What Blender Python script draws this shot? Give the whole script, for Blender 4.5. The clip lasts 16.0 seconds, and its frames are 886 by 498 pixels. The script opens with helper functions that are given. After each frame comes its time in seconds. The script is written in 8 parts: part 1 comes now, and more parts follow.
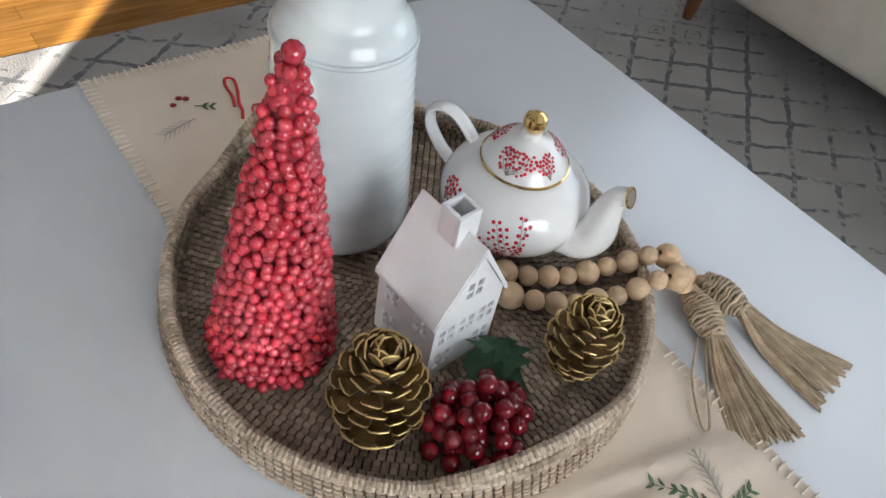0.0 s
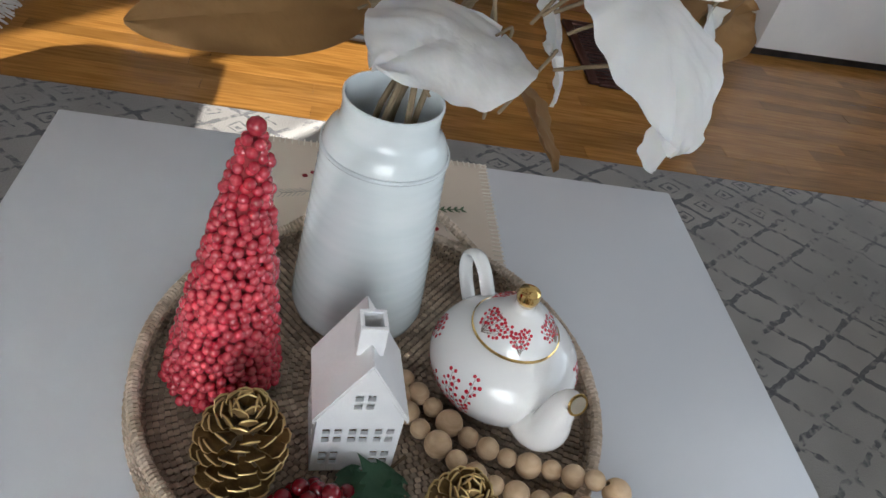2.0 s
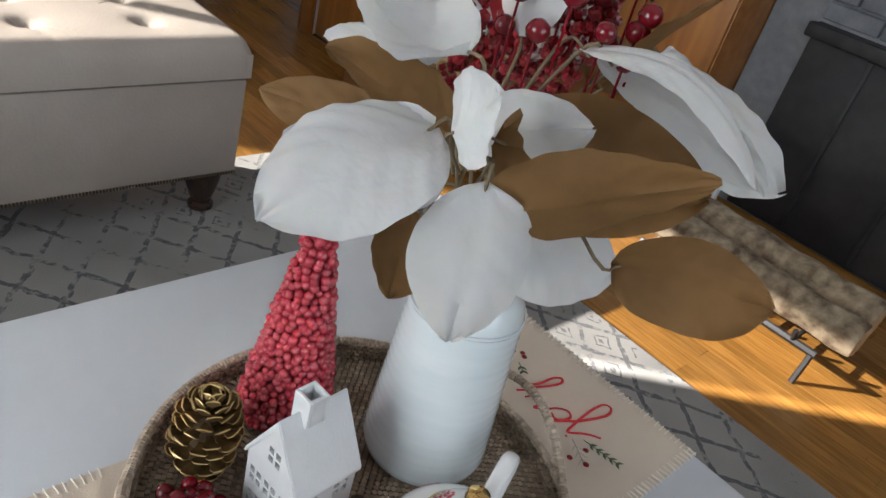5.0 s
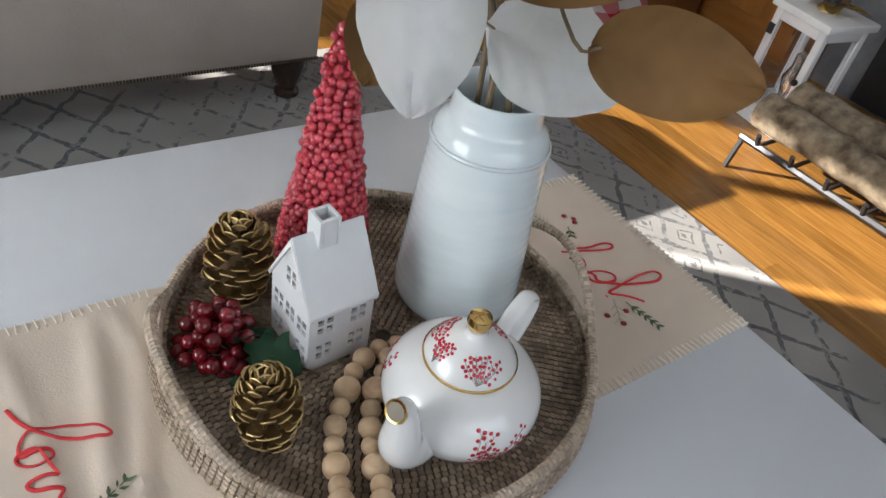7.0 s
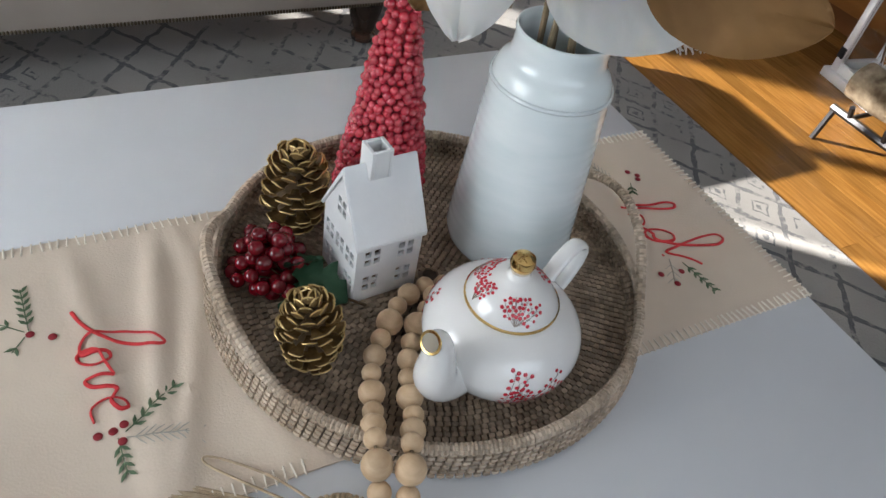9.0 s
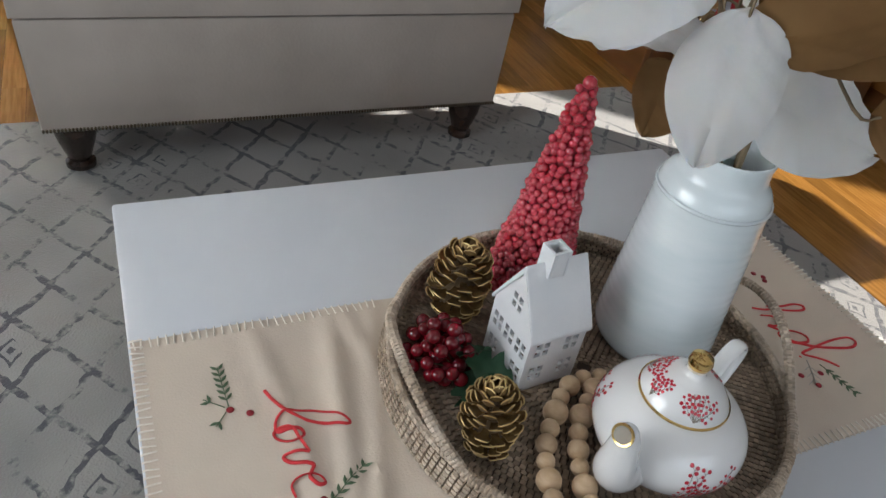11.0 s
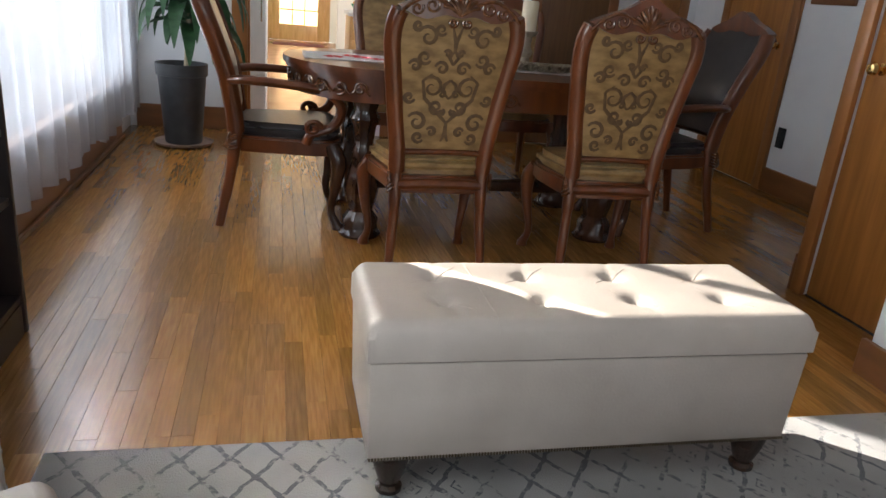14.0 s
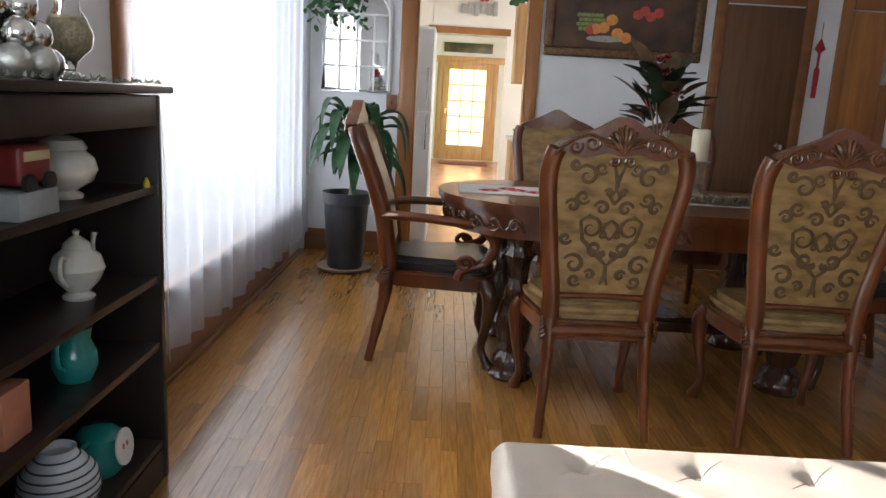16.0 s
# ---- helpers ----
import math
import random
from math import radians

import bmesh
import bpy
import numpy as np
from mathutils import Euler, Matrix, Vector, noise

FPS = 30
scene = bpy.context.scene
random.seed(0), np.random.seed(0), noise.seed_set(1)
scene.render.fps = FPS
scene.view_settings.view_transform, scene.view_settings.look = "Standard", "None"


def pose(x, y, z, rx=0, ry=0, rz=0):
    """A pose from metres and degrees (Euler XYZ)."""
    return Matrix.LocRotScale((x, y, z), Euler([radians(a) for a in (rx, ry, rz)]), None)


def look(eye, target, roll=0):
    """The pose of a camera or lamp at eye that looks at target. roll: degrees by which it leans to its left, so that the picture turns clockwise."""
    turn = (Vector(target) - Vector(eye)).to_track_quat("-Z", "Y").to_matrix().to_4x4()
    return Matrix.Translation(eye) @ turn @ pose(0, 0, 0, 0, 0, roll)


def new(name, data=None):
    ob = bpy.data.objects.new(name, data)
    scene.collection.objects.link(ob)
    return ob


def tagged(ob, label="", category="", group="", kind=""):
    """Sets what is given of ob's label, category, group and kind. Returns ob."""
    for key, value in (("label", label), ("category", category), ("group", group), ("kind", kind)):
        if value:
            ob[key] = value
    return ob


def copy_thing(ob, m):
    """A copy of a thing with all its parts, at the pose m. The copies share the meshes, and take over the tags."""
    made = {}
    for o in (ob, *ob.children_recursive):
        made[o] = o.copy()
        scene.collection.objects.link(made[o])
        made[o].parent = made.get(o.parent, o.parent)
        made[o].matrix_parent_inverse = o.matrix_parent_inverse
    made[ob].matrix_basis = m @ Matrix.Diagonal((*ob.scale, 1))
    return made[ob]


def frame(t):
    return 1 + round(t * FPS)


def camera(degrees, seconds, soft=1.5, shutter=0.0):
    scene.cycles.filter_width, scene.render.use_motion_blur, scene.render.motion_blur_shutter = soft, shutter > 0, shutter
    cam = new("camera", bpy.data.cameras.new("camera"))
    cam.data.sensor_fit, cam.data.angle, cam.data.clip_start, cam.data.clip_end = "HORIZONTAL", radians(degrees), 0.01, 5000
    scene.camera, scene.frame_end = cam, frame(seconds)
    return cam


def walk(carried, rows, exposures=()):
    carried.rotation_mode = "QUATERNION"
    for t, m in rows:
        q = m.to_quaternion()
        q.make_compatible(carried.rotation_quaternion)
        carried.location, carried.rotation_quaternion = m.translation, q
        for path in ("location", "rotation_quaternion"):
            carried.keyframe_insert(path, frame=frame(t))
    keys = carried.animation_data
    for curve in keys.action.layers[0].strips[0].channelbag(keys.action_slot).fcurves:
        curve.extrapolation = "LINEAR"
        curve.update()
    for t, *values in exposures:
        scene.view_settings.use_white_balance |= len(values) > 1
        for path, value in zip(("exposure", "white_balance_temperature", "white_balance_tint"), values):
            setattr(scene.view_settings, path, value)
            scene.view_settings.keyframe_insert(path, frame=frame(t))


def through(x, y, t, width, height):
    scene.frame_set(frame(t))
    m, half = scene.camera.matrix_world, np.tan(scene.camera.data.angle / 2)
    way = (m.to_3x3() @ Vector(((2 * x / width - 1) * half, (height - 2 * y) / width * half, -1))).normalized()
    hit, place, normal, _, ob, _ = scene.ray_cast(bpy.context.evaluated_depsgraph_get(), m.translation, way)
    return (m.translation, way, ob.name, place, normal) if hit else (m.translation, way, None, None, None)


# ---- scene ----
cam = camera(63.0, 16.0)
PATH = [
    (0, (0.1356, -0.1265, 0.9227), (0.9992, -0.9928, -0.425), 11.9),
    (0.5, (0.1037, -0.2048, 0.9109), (1.0602, -0.9309, -0.4568), 9.8),
    (1, (0.0546, -0.2612, 0.9309), (1.1393, -0.8727, -0.3959), 13.1),
    (1.5, (0.0027, -0.3012, 0.9655), (1.2458, -0.7771, -0.2766), 14.5),
    (2, (0.0137, -0.3376, 0.9664), (1.3677, -0.6825, -0.2002), 15.8),
    (2.5, (0.0655, -0.4013, 0.9846), (1.497, -0.556, -0.1283), 16.3),
    (3, (0.081, -0.4523, 1.0037), (1.5752, -0.4095, -0.0355), 15.1),
    (3.5, (0.0573, -0.5424, 1.0147), (1.5388, -0.1975, 0.0164), 14.7),
    (6, (0.1283, -0.8117, 1.0074), (1.1466, 0.3194, 0.01), 14.6),
    (6.5, (0.1392, -0.8345, 0.9828), (1.0993, 0.2839, -0.0846), 13),
    (7, (0.1474, -0.8418, 0.9591), (1.0756, 0.2084, -0.2011), 12.5),
    (7.5, (0.1674, -0.8572, 0.9409), (1.0183, 0.182, -0.2876), 11.4),
    (8, (0.1875, -0.8727, 0.93), (0.9564, 0.1411, -0.3713), 11.5),
    (10.5, (0.0628, -0.8454, 0.981), (0.8035, 0.3613, -0.1629), 11.9),
    (11, (0.0237, -0.8372, 0.9719), (0.7244, 0.4131, -0.1492), 10.6),
    (11.5, (-0.0309, -0.8063, 0.9737), (0.6297, 0.4805, -0.1301), 9.6),
    (12, (-0.0946, -0.7671, 1.0065), (0.5305, 0.5697, -0.0582), 7.9),
    (12.5, (-0.1556, -0.748, 1.0338), (0.4468, 0.6934, 0.0992), 6.7),
    (13, (-0.2257, -0.7171, 1.0501), (0.3367, 0.8035, 0.2239), 6.2),
    (13.5, (-0.2967, -0.6898, 1.0793), (0.1938, 0.9145, 0.374), 5.7),
    (14, (-0.3249, -0.6834, 1.0993), (0.0864, 0.9837, 0.496), 5.3),
    (14.5, (-0.3458, -0.6643, 1.1175), (0.0009, 1.0474, 0.607), 4.8),
    (15, (-0.3258, -0.6024, 1.1284), (-0.0491, 1.1284, 0.6406), 3.7),
    (15.5, (-0.2794, -0.5369, 1.1693), (-0.1647, 1.2285, 0.7426), 2.8),
    (16, (-0.273, -0.4614, 1.1739), (-0.2685, 1.3213, 0.8054), 3.2),
]
EXPOSURES = [(0.0, 2.0), (1.0, 1.95), (2.0, 1.8), (3.5, 1.84), (6.0, 1.9), (8.0, 1.95), (11.0, 1.7), (12.5, 1.92), (14.0, 2.15), (16.0, 2.2)]
walk(cam, [(t, look(eye, target, roll)) for t, eye, target, roll in PATH], EXPOSURES)

# The plan below is drawn at 1 : 0.91; SIZE brings it to true size at the end of the file.
SIZE = 0.91

# ---- world, sun and window light ----
world = bpy.data.worlds.new("sky")
scene.world = world
world.use_nodes = True
wn = world.node_tree.nodes
sky = wn.new("ShaderNodeTexSky")
sky.sky_type, sky.sun_disc = "NISHITA", False
SUN_WAY = Vector((0.754 * math.cos(radians(22)), -0.657 * math.cos(radians(22)), -math.sin(radians(22))))
sky.sun_elevation, sky.sun_rotation = radians(22), math.atan2(-0.754, 0.657)
world.node_tree.links.new(sky.outputs[0], wn["Background"].inputs[0])
wn["Background"].inputs[1].default_value = 0.05


def lamp(name, kind, energy, m, size=(1, 1), colour=(1, 1, 1)):
    data = bpy.data.lights.new(name, kind)
    data.energy, data.color = energy, colour
    if kind == "AREA":
        data.shape, data.size, data.size_y = "RECTANGLE", size[0], size[1]
    ob = new(name, data)
    ob.matrix_world = m
    return ob


sun = lamp("sun", "SUN", 10.0, look((0, 0, 0), SUN_WAY), colour=(1.0, 0.95, 0.88))
sun.data.angle = radians(0.5)
lamp("window_light_dining", "AREA", 6.8, look((-1.52, 3.74, 1.3), (1, 3.74, 1.3)), (2.85, 1.7), (0.9, 0.95, 1.0))
lamp("window_light_west", "AREA", 6.4, look((-1.5, -0.32, 1.14), (0.6, -0.32, 0.9)), (1.2, 1.2), (0.88, 0.94, 1.0))
lamp("window_light_sofa", "AREA", 4, look((0.6, -3.05, 1.62), (0.6, -1.0, 0.4)), (2.6, 1.2), (0.88, 0.94, 1.0))
# Two added fill lamps brighten kitchen and hall; no known source stands there.
lamp("window_light_kitchen", "AREA", 12, look((2.3, 7.0, 1.5), (0, 7, 1.0)), (2.3, 1.3), (1.0, 0.97, 0.92))
lamp("window_light_pantry", "AREA", 32, look((2.3, 10.9, 1.5), (0, 11.5, 1.0)), (3.8, 1.3), (1.0, 0.96, 0.9))


# ---- materials ----
def surf(name, c1, c2=None, scale=8.0, rough=0.5, bump=0.0, bscale=60.0, metal=0.0, coat=0.0, stretch=(1, 1, 1), island=0.0, spread=0.0, detail=4.0, transmission=0.0, subsurface=0.0):
    """A Principled material whose colour drifts between c1 and c2, with fine relief."""
    m = bpy.data.materials.new(name)
    m.use_nodes = True
    n, l = m.node_tree.nodes, m.node_tree.links
    b = n["Principled BSDF"]
    b.inputs["Roughness"].default_value, b.inputs["Metallic"].default_value = rough, metal
    b.inputs["Coat Weight"].default_value, b.inputs["Coat Roughness"].default_value = coat, 0.05
    b.inputs["Transmission Weight"].default_value = transmission
    if subsurface:
        b.inputs["Subsurface Weight"].default_value = subsurface
        b.inputs["Subsurface Radius"].default_value = (0.01, 0.008, 0.006)
    tc, mp = n.new("ShaderNodeTexCoord"), n.new("ShaderNodeMapping")
    mp.inputs["Scale"].default_value = stretch
    l.new(tc.outputs["Object"], mp.inputs["Vector"])
    t = n.new("ShaderNodeTexNoise")
    t.inputs["Scale"].default_value, t.inputs["Detail"].default_value = scale, detail
    l.new(mp.outputs[0], t.inputs["Vector"])
    r = n.new("ShaderNodeValToRGB")
    r.color_ramp.elements[0].position, r.color_ramp.elements[1].position = 0.32, 0.68
    r.color_ramp.elements[0].color, r.color_ramp.elements[1].color = (*c1, 1), (*(c2 or c1), 1)
    l.new(t.outputs["Fac"], r.inputs["Fac"])
    out = r.outputs["Color"]
    if island or spread:
        hsv = n.new("ShaderNodeHueSaturation")
        ma = n.new("ShaderNodeMath")
        ma.operation, ma.inputs[1].default_value, ma.inputs[2].default_value = "MULTIPLY_ADD", 2 * (island or spread), 1 - (island or spread)
        src = n.new("ShaderNodeNewGeometry").outputs["Random Per Island"] if island else n.new("ShaderNodeObjectInfo").outputs["Random"]
        l.new(src, ma.inputs[0])
        l.new(ma.outputs[0], hsv.inputs["Value"])
        l.new(out, hsv.inputs["Color"])
        out = hsv.outputs["Color"]
    l.new(out, b.inputs["Base Color"])
    if bump:
        t2 = n.new("ShaderNodeTexNoise")
        t2.inputs["Scale"].default_value, t2.inputs["Detail"].default_value = bscale, 3
        l.new(mp.outputs[0], t2.inputs["Vector"])
        bu = n.new("ShaderNodeBump")
        bu.inputs["Strength"].default_value, bu.inputs["Distance"].default_value = bump, 0.004
        l.new(t2.outputs["Fac"], bu.inputs["Height"])
        l.new(bu.outputs[0], b.inputs["Normal"])
    return m


def math_node(n, l, op, a, b=None, c=None):
    k = n.new("ShaderNodeMath")
    k.operation = op
    for i, v in enumerate((a, b, c)):
        if v is None:
            continue
        if isinstance(v, (int, float)):
            k.inputs[i].default_value = v
        else:
            l.new(v, k.inputs[i])
    return k.outputs[0]


def rug_material():
    """Cream pile with a worn charcoal trellis of diamonds, crosses in some of them."""
    m = bpy.data.materials.new("rug_pile")
    m.use_nodes = True
    n, l = m.node_tree.nodes, m.node_tree.links
    b = n["Principled BSDF"]
    b.inputs["Roughness"].default_value = 0.95
    b.inputs["Sheen Weight"].default_value = 0.2
    tc = n.new("ShaderNodeTexCoord")
    wob = n.new("ShaderNodeTexNoise")
    wob.inputs["Scale"].default_value = 28
    l.new(tc.outputs["Object"], wob.inputs["Vector"])
    add = n.new("ShaderNodeVectorMath")
    add.operation = "MULTIPLY_ADD"
    l.new(wob.outputs["Color"], add.inputs[0])
    add.inputs[1].default_value = (0.022, 0.022, 0)
    l.new(tc.outputs["Object"], add.inputs[2])
    sep = n.new("ShaderNodeSeparateXYZ")
    l.new(add.outputs[0], sep.inputs[0])
    M = lambda op, *a: math_node(n, l, op, *a)
    xs, ys = M("MULTIPLY", sep.outputs[0], 1 / 0.118), M("MULTIPLY", sep.outputs[1], 1 / 0.154)
    u, v = M("ADD", xs, ys), M("SUBTRACT", xs, ys)
    fu, fv = M("FRACT", u), M("FRACT", v)
    du, dv = M("ABSOLUTE", M("SUBTRACT", fu, 0.5)), M("ABSOLUTE", M("SUBTRACT", fv, 0.5))
    line = M("GREATER_THAN", M("MAXIMUM", du, dv), 0.438)
    # small nested diamonds in the middle of the cells
    core = M("LESS_THAN", M("MAXIMUM", du, dv), 0.07)
    ring = M("MULTIPLY", M("GREATER_THAN", M("MAXIMUM", du, dv), 0.165), M("LESS_THAN", M("MAXIMUM", du, dv), 0.215))
    cross = M("MAXIMUM", core, ring)
    band = n.new("ShaderNodeTexNoise")
    band.inputs["Scale"].default_value = 2.3
    l.new(tc.outputs["Object"], band.inputs["Vector"])
    cross = M("MULTIPLY", cross, M("GREATER_THAN", band.outputs["Fac"], 0.55))
    mark = M("MAXIMUM", line, cross)
    wear = n.new("ShaderNodeTexNoise")
    wear.inputs["Scale"].default_value, wear.inputs["Detail"].default_value = 60, 5
    l.new(tc.outputs["Object"], wear.inputs["Vector"])
    big = n.new("ShaderNodeTexNoise")
    big.inputs["Scale"].default_value = 4.0
    l.new(tc.outputs["Object"], big.inputs["Vector"])
    keep = n.new("ShaderNodeMapRange")
    keep.inputs[1].default_value, keep.inputs[2].default_value = 0.88, 1.06
    l.new(M("ADD", wear.outputs["Fac"], big.outputs["Fac"]), keep.inputs[0])
    fac = M("MULTIPLY", mark, M("MULTIPLY", keep.outputs[0], 0.92))
    ground = n.new("ShaderNodeValToRGB")
    ground.color_ramp.elements[0].position, ground.color_ramp.elements[1].position = 0.35, 0.65
    ground.color_ramp.elements[0].color, ground.color_ramp.elements[1].color = (0.215, 0.206, 0.196, 1), (0.305, 0.29, 0.272, 1)
    l.new(big.outputs["Fac"], ground.inputs[0])
    mix = n.new("ShaderNodeMix")
    mix.data_type = "RGBA"
    l.new(fac, mix.inputs["Factor"])
    l.new(ground.outputs[0], mix.inputs["A"])
    mix.inputs["B"].default_value = (0.05, 0.052, 0.065, 1)
    l.new(mix.outputs["Result"], b.inputs["Base Color"])
    pile = n.new("ShaderNodeTexNoise")
    pile.inputs["Scale"].default_value = 260
    l.new(tc.outputs["Object"], pile.inputs["Vector"])
    bu = n.new("ShaderNodeBump")
    bu.inputs["Strength"].default_value, bu.inputs["Distance"].default_value = 0.5, 0.004
    l.new(pile.outputs["Fac"], bu.inputs["Height"])
    l.new(bu.outputs[0], b.inputs["Normal"])
    return m


def sheer_material(name="white_voile", tint=(0.70, 0.74, 0.82), through=0.42):
    """Thin white voile: part of the light goes straight through, part is scattered."""
    m = bpy.data.materials.new(name)
    m.use_nodes = True
    n, l = m.node_tree.nodes, m.node_tree.links
    n.remove(n["Principled BSDF"])
    tr, tl, df = n.new("ShaderNodeBsdfTransparent"), n.new("ShaderNodeBsdfTranslucent"), n.new("ShaderNodeBsdfDiffuse")
    tl.inputs[0].default_value = df.inputs[0].default_value = (*tint, 1)
    a, c = n.new("ShaderNodeMixShader"), n.new("ShaderNodeMixShader")
    a.inputs[0].default_value = 0.45
    l.new(tl.outputs[0], a.inputs[1]), l.new(df.outputs[0], a.inputs[2])
    tc, wv = n.new("ShaderNodeTexCoord"), n.new("ShaderNodeTexNoise")
    wv.inputs["Scale"].default_value = 6
    l.new(tc.outputs["Object"], wv.inputs["Vector"])
    l.new(math_node(n, l, "MULTIPLY_ADD", wv.outputs["Fac"], 0.14, 1 - through - 0.07), c.inputs[0])
    l.new(tr.outputs[0], c.inputs[1]), l.new(a.outputs[0], c.inputs[2])
    l.new(c.outputs[0], n["Material Output"].inputs[0])
    return m


def glass_material(name, tint=(1, 1, 1), rough=0.0):
    m = bpy.data.materials.new(name)
    m.use_nodes = True
    b = m.node_tree.nodes["Principled BSDF"]
    b.inputs["Base Color"].default_value = (*tint, 1)
    b.inputs["Transmission Weight"].default_value, b.inputs["Roughness"].default_value = 1.0, rough
    b.inputs["IOR"].default_value = 1.45
    return m


WALL = surf("painted_wall", (0.72, 0.74, 0.78), (0.78, 0.80, 0.83), 3, 0.6, 0.08, 90)
CEIL = surf("ceiling_paint", (0.78, 0.78, 0.77), (0.82, 0.82, 0.81), 3, 0.8, 0.05, 60)
OAK = surf("oak_floor", (0.225, 0.098, 0.020), (0.35, 0.168, 0.040), 7, 0.25, 0.012, 40, coat=0.25, stretch=(14, 1, 1), spread=0.24)
OAK_ISLE = surf("oak_floor_rest", (0.225, 0.098, 0.020), (0.35, 0.168, 0.040), 7, 0.25, 0.012, 40, coat=0.25, stretch=(14, 1, 1), island=0.26)
SUBFLOOR = surf("floor_gap", (0.10, 0.046, 0.014), (0.14, 0.065, 0.02), 10, 0.8)
TRIMWOOD = surf("varnished_trim", (0.23, 0.085, 0.022), (0.33, 0.135, 0.038), 5, 0.35, 0.05, 40, coat=0.2, stretch=(1, 1, 0.12))
BASEWOOD = surf("baseboard_wood", (0.16, 0.062, 0.018), (0.26, 0.10, 0.03), 5, 0.35, 0.05, 40, coat=0.2, stretch=(0.3, 0.3, 2))
DOORWOOD = surf("veneer_door", (0.27, 0.105, 0.022), (0.40, 0.165, 0.036), 6, 0.4, 0.04, 40, coat=0.15, stretch=(5, 5, 0.35))
DARKDOOR = surf("dark_veneer", (0.10, 0.045, 0.016), (0.15, 0.07, 0.025), 6, 0.45, 0.04, 40, stretch=(5, 5, 0.35))
RUG = rug_material()
VOILE = sheer_material()
WHITEPAINT = surf("white_paint", (0.74, 0.75, 0.76), (0.8, 0.8, 0.8), 5, 0.45, 0.03, 80)
GLOSSWHITE = surf("white_lacquer", (0.56, 0.575, 0.605), (0.60, 0.615, 0.64), 2, 0.3, 0.01, 30, coat=0.08)


# ---- builders ----
def link(name, bm, material, parent=None, label="", smooth=True):
    """One mesh object out of a bmesh."""
    me = bpy.data.meshes.new(name)
    bmesh.ops.recalc_face_normals(bm, faces=bm.faces)
    bm.to_mesh(me)
    bm.free()
    for p in me.polygons:
        p.use_smooth = smooth
    if smooth:
        me.set_sharp_from_angle(angle=radians(38))
    me.materials.append(material)
    ob = new(name, me)
    ob.parent = parent
    if label:
        ob["label"] = label
    return ob


part = link


def thing(name, label, category, at=(0, 0, 0), turn=0.0, group="", kind=""):
    ob = new(name)
    ob.empty_display_size = 0.05
    ob.matrix_basis = pose(*at, 0, 0, turn)
    return tagged(ob, label, category, group, kind)


def box(bm, c, s, bevel=0.0, seg=2, m=None):
    """A box of size s centred on c, its edges rounded by bevel."""
    r = bmesh.ops.create_cube(bm, size=1.0, matrix=Matrix.Translation(c) @ Matrix.Diagonal((*s, 1)))
    vs = r["verts"]
    if bevel:
        es = list({e for v in vs for e in v.link_edges})
        out = bmesh.ops.bevel(bm, geom=es, offset=bevel, segments=seg, affect="EDGES", profile=0.5)
        vs = list({v for f in out["faces"] for v in f.verts} | {v for v in vs if v.is_valid})
    if m is not None:
        bmesh.ops.transform(bm, matrix=m, verts=vs)
    return vs


def new_box(c, s, bevel=0.0, seg=2):
    bm = bmesh.new()
    box(bm, c, s, bevel, seg)
    return bm


def lathe(bm, profile, seg=32, m=Matrix.Identity(4), rx=1.0, ry=1.0, wave=None):
    """Turns (radius, height) pairs round the z axis."""
    rings = []
    for r, z in profile:
        if r < 1e-5:
            rings.append([bm.verts.new(m @ Vector((0, 0, z)))])
            continue
        ring = []
        for i in range(seg):
            a = 2 * math.pi * i / seg
            k = r * (wave(a, z) if wave else 1)
            ring.append(bm.verts.new(m @ Vector((k * rx * math.cos(a), k * ry * math.sin(a), z))))
        rings.append(ring)
    for a, b in zip(rings, rings[1:]):
        for i in range(seg):
            j = (i + 1) % seg
            if len(a) == 1 and len(b) == 1:
                continue
            if len(a) == 1:
                bm.faces.new((a[0], b[i], b[j]))
            elif len(b) == 1:
                bm.faces.new((a[i], a[j], b[0]))
            else:
                bm.faces.new((a[i], a[j], b[j], b[i]))
    return rings


def tube(bm, pts, radii, seg=8, flat=1.0, closed=False, up=Vector((0, 0, 1))):
    """A tube along points; radii is one number or one for each point; flat squeezes it in one direction."""
    pts = [Vector(p) for p in pts]
    n = len(pts)
    if not isinstance(radii, (list, tuple)):
        radii = [radii] * n
    rings = []
    side = None
    for i, p in enumerate(pts):
        d = (pts[(i + 1) % n] - pts[i - 1]) if closed else (pts[min(i + 1, n - 1)] - pts[max(i - 1, 0)])
        d.normalize()
        if side is None:
            side = d.cross(up)
            if side.length < 0.05:
                side = d.cross(Vector((1, 0, 0)))
        side = (side - d * side.dot(d)).normalized()
        other = d.cross(side)
        rings.append([bm.verts.new(p + radii[i] * (math.cos(2 * math.pi * k / seg) * side + flat * math.sin(2 * math.pi * k / seg) * other)) for k in range(seg)])
    pairs = list(zip(rings, rings[1:])) + ([(rings[-1], rings[0])] if closed else [])
    for a, b in pairs:
        for k in range(seg):
            j = (k + 1) % seg
            bm.faces.new((a[k], a[j], b[j], b[k]))
    if not closed:
        bm.faces.new(rings[0][::-1])
        bm.faces.new(rings[-1])
    return rings


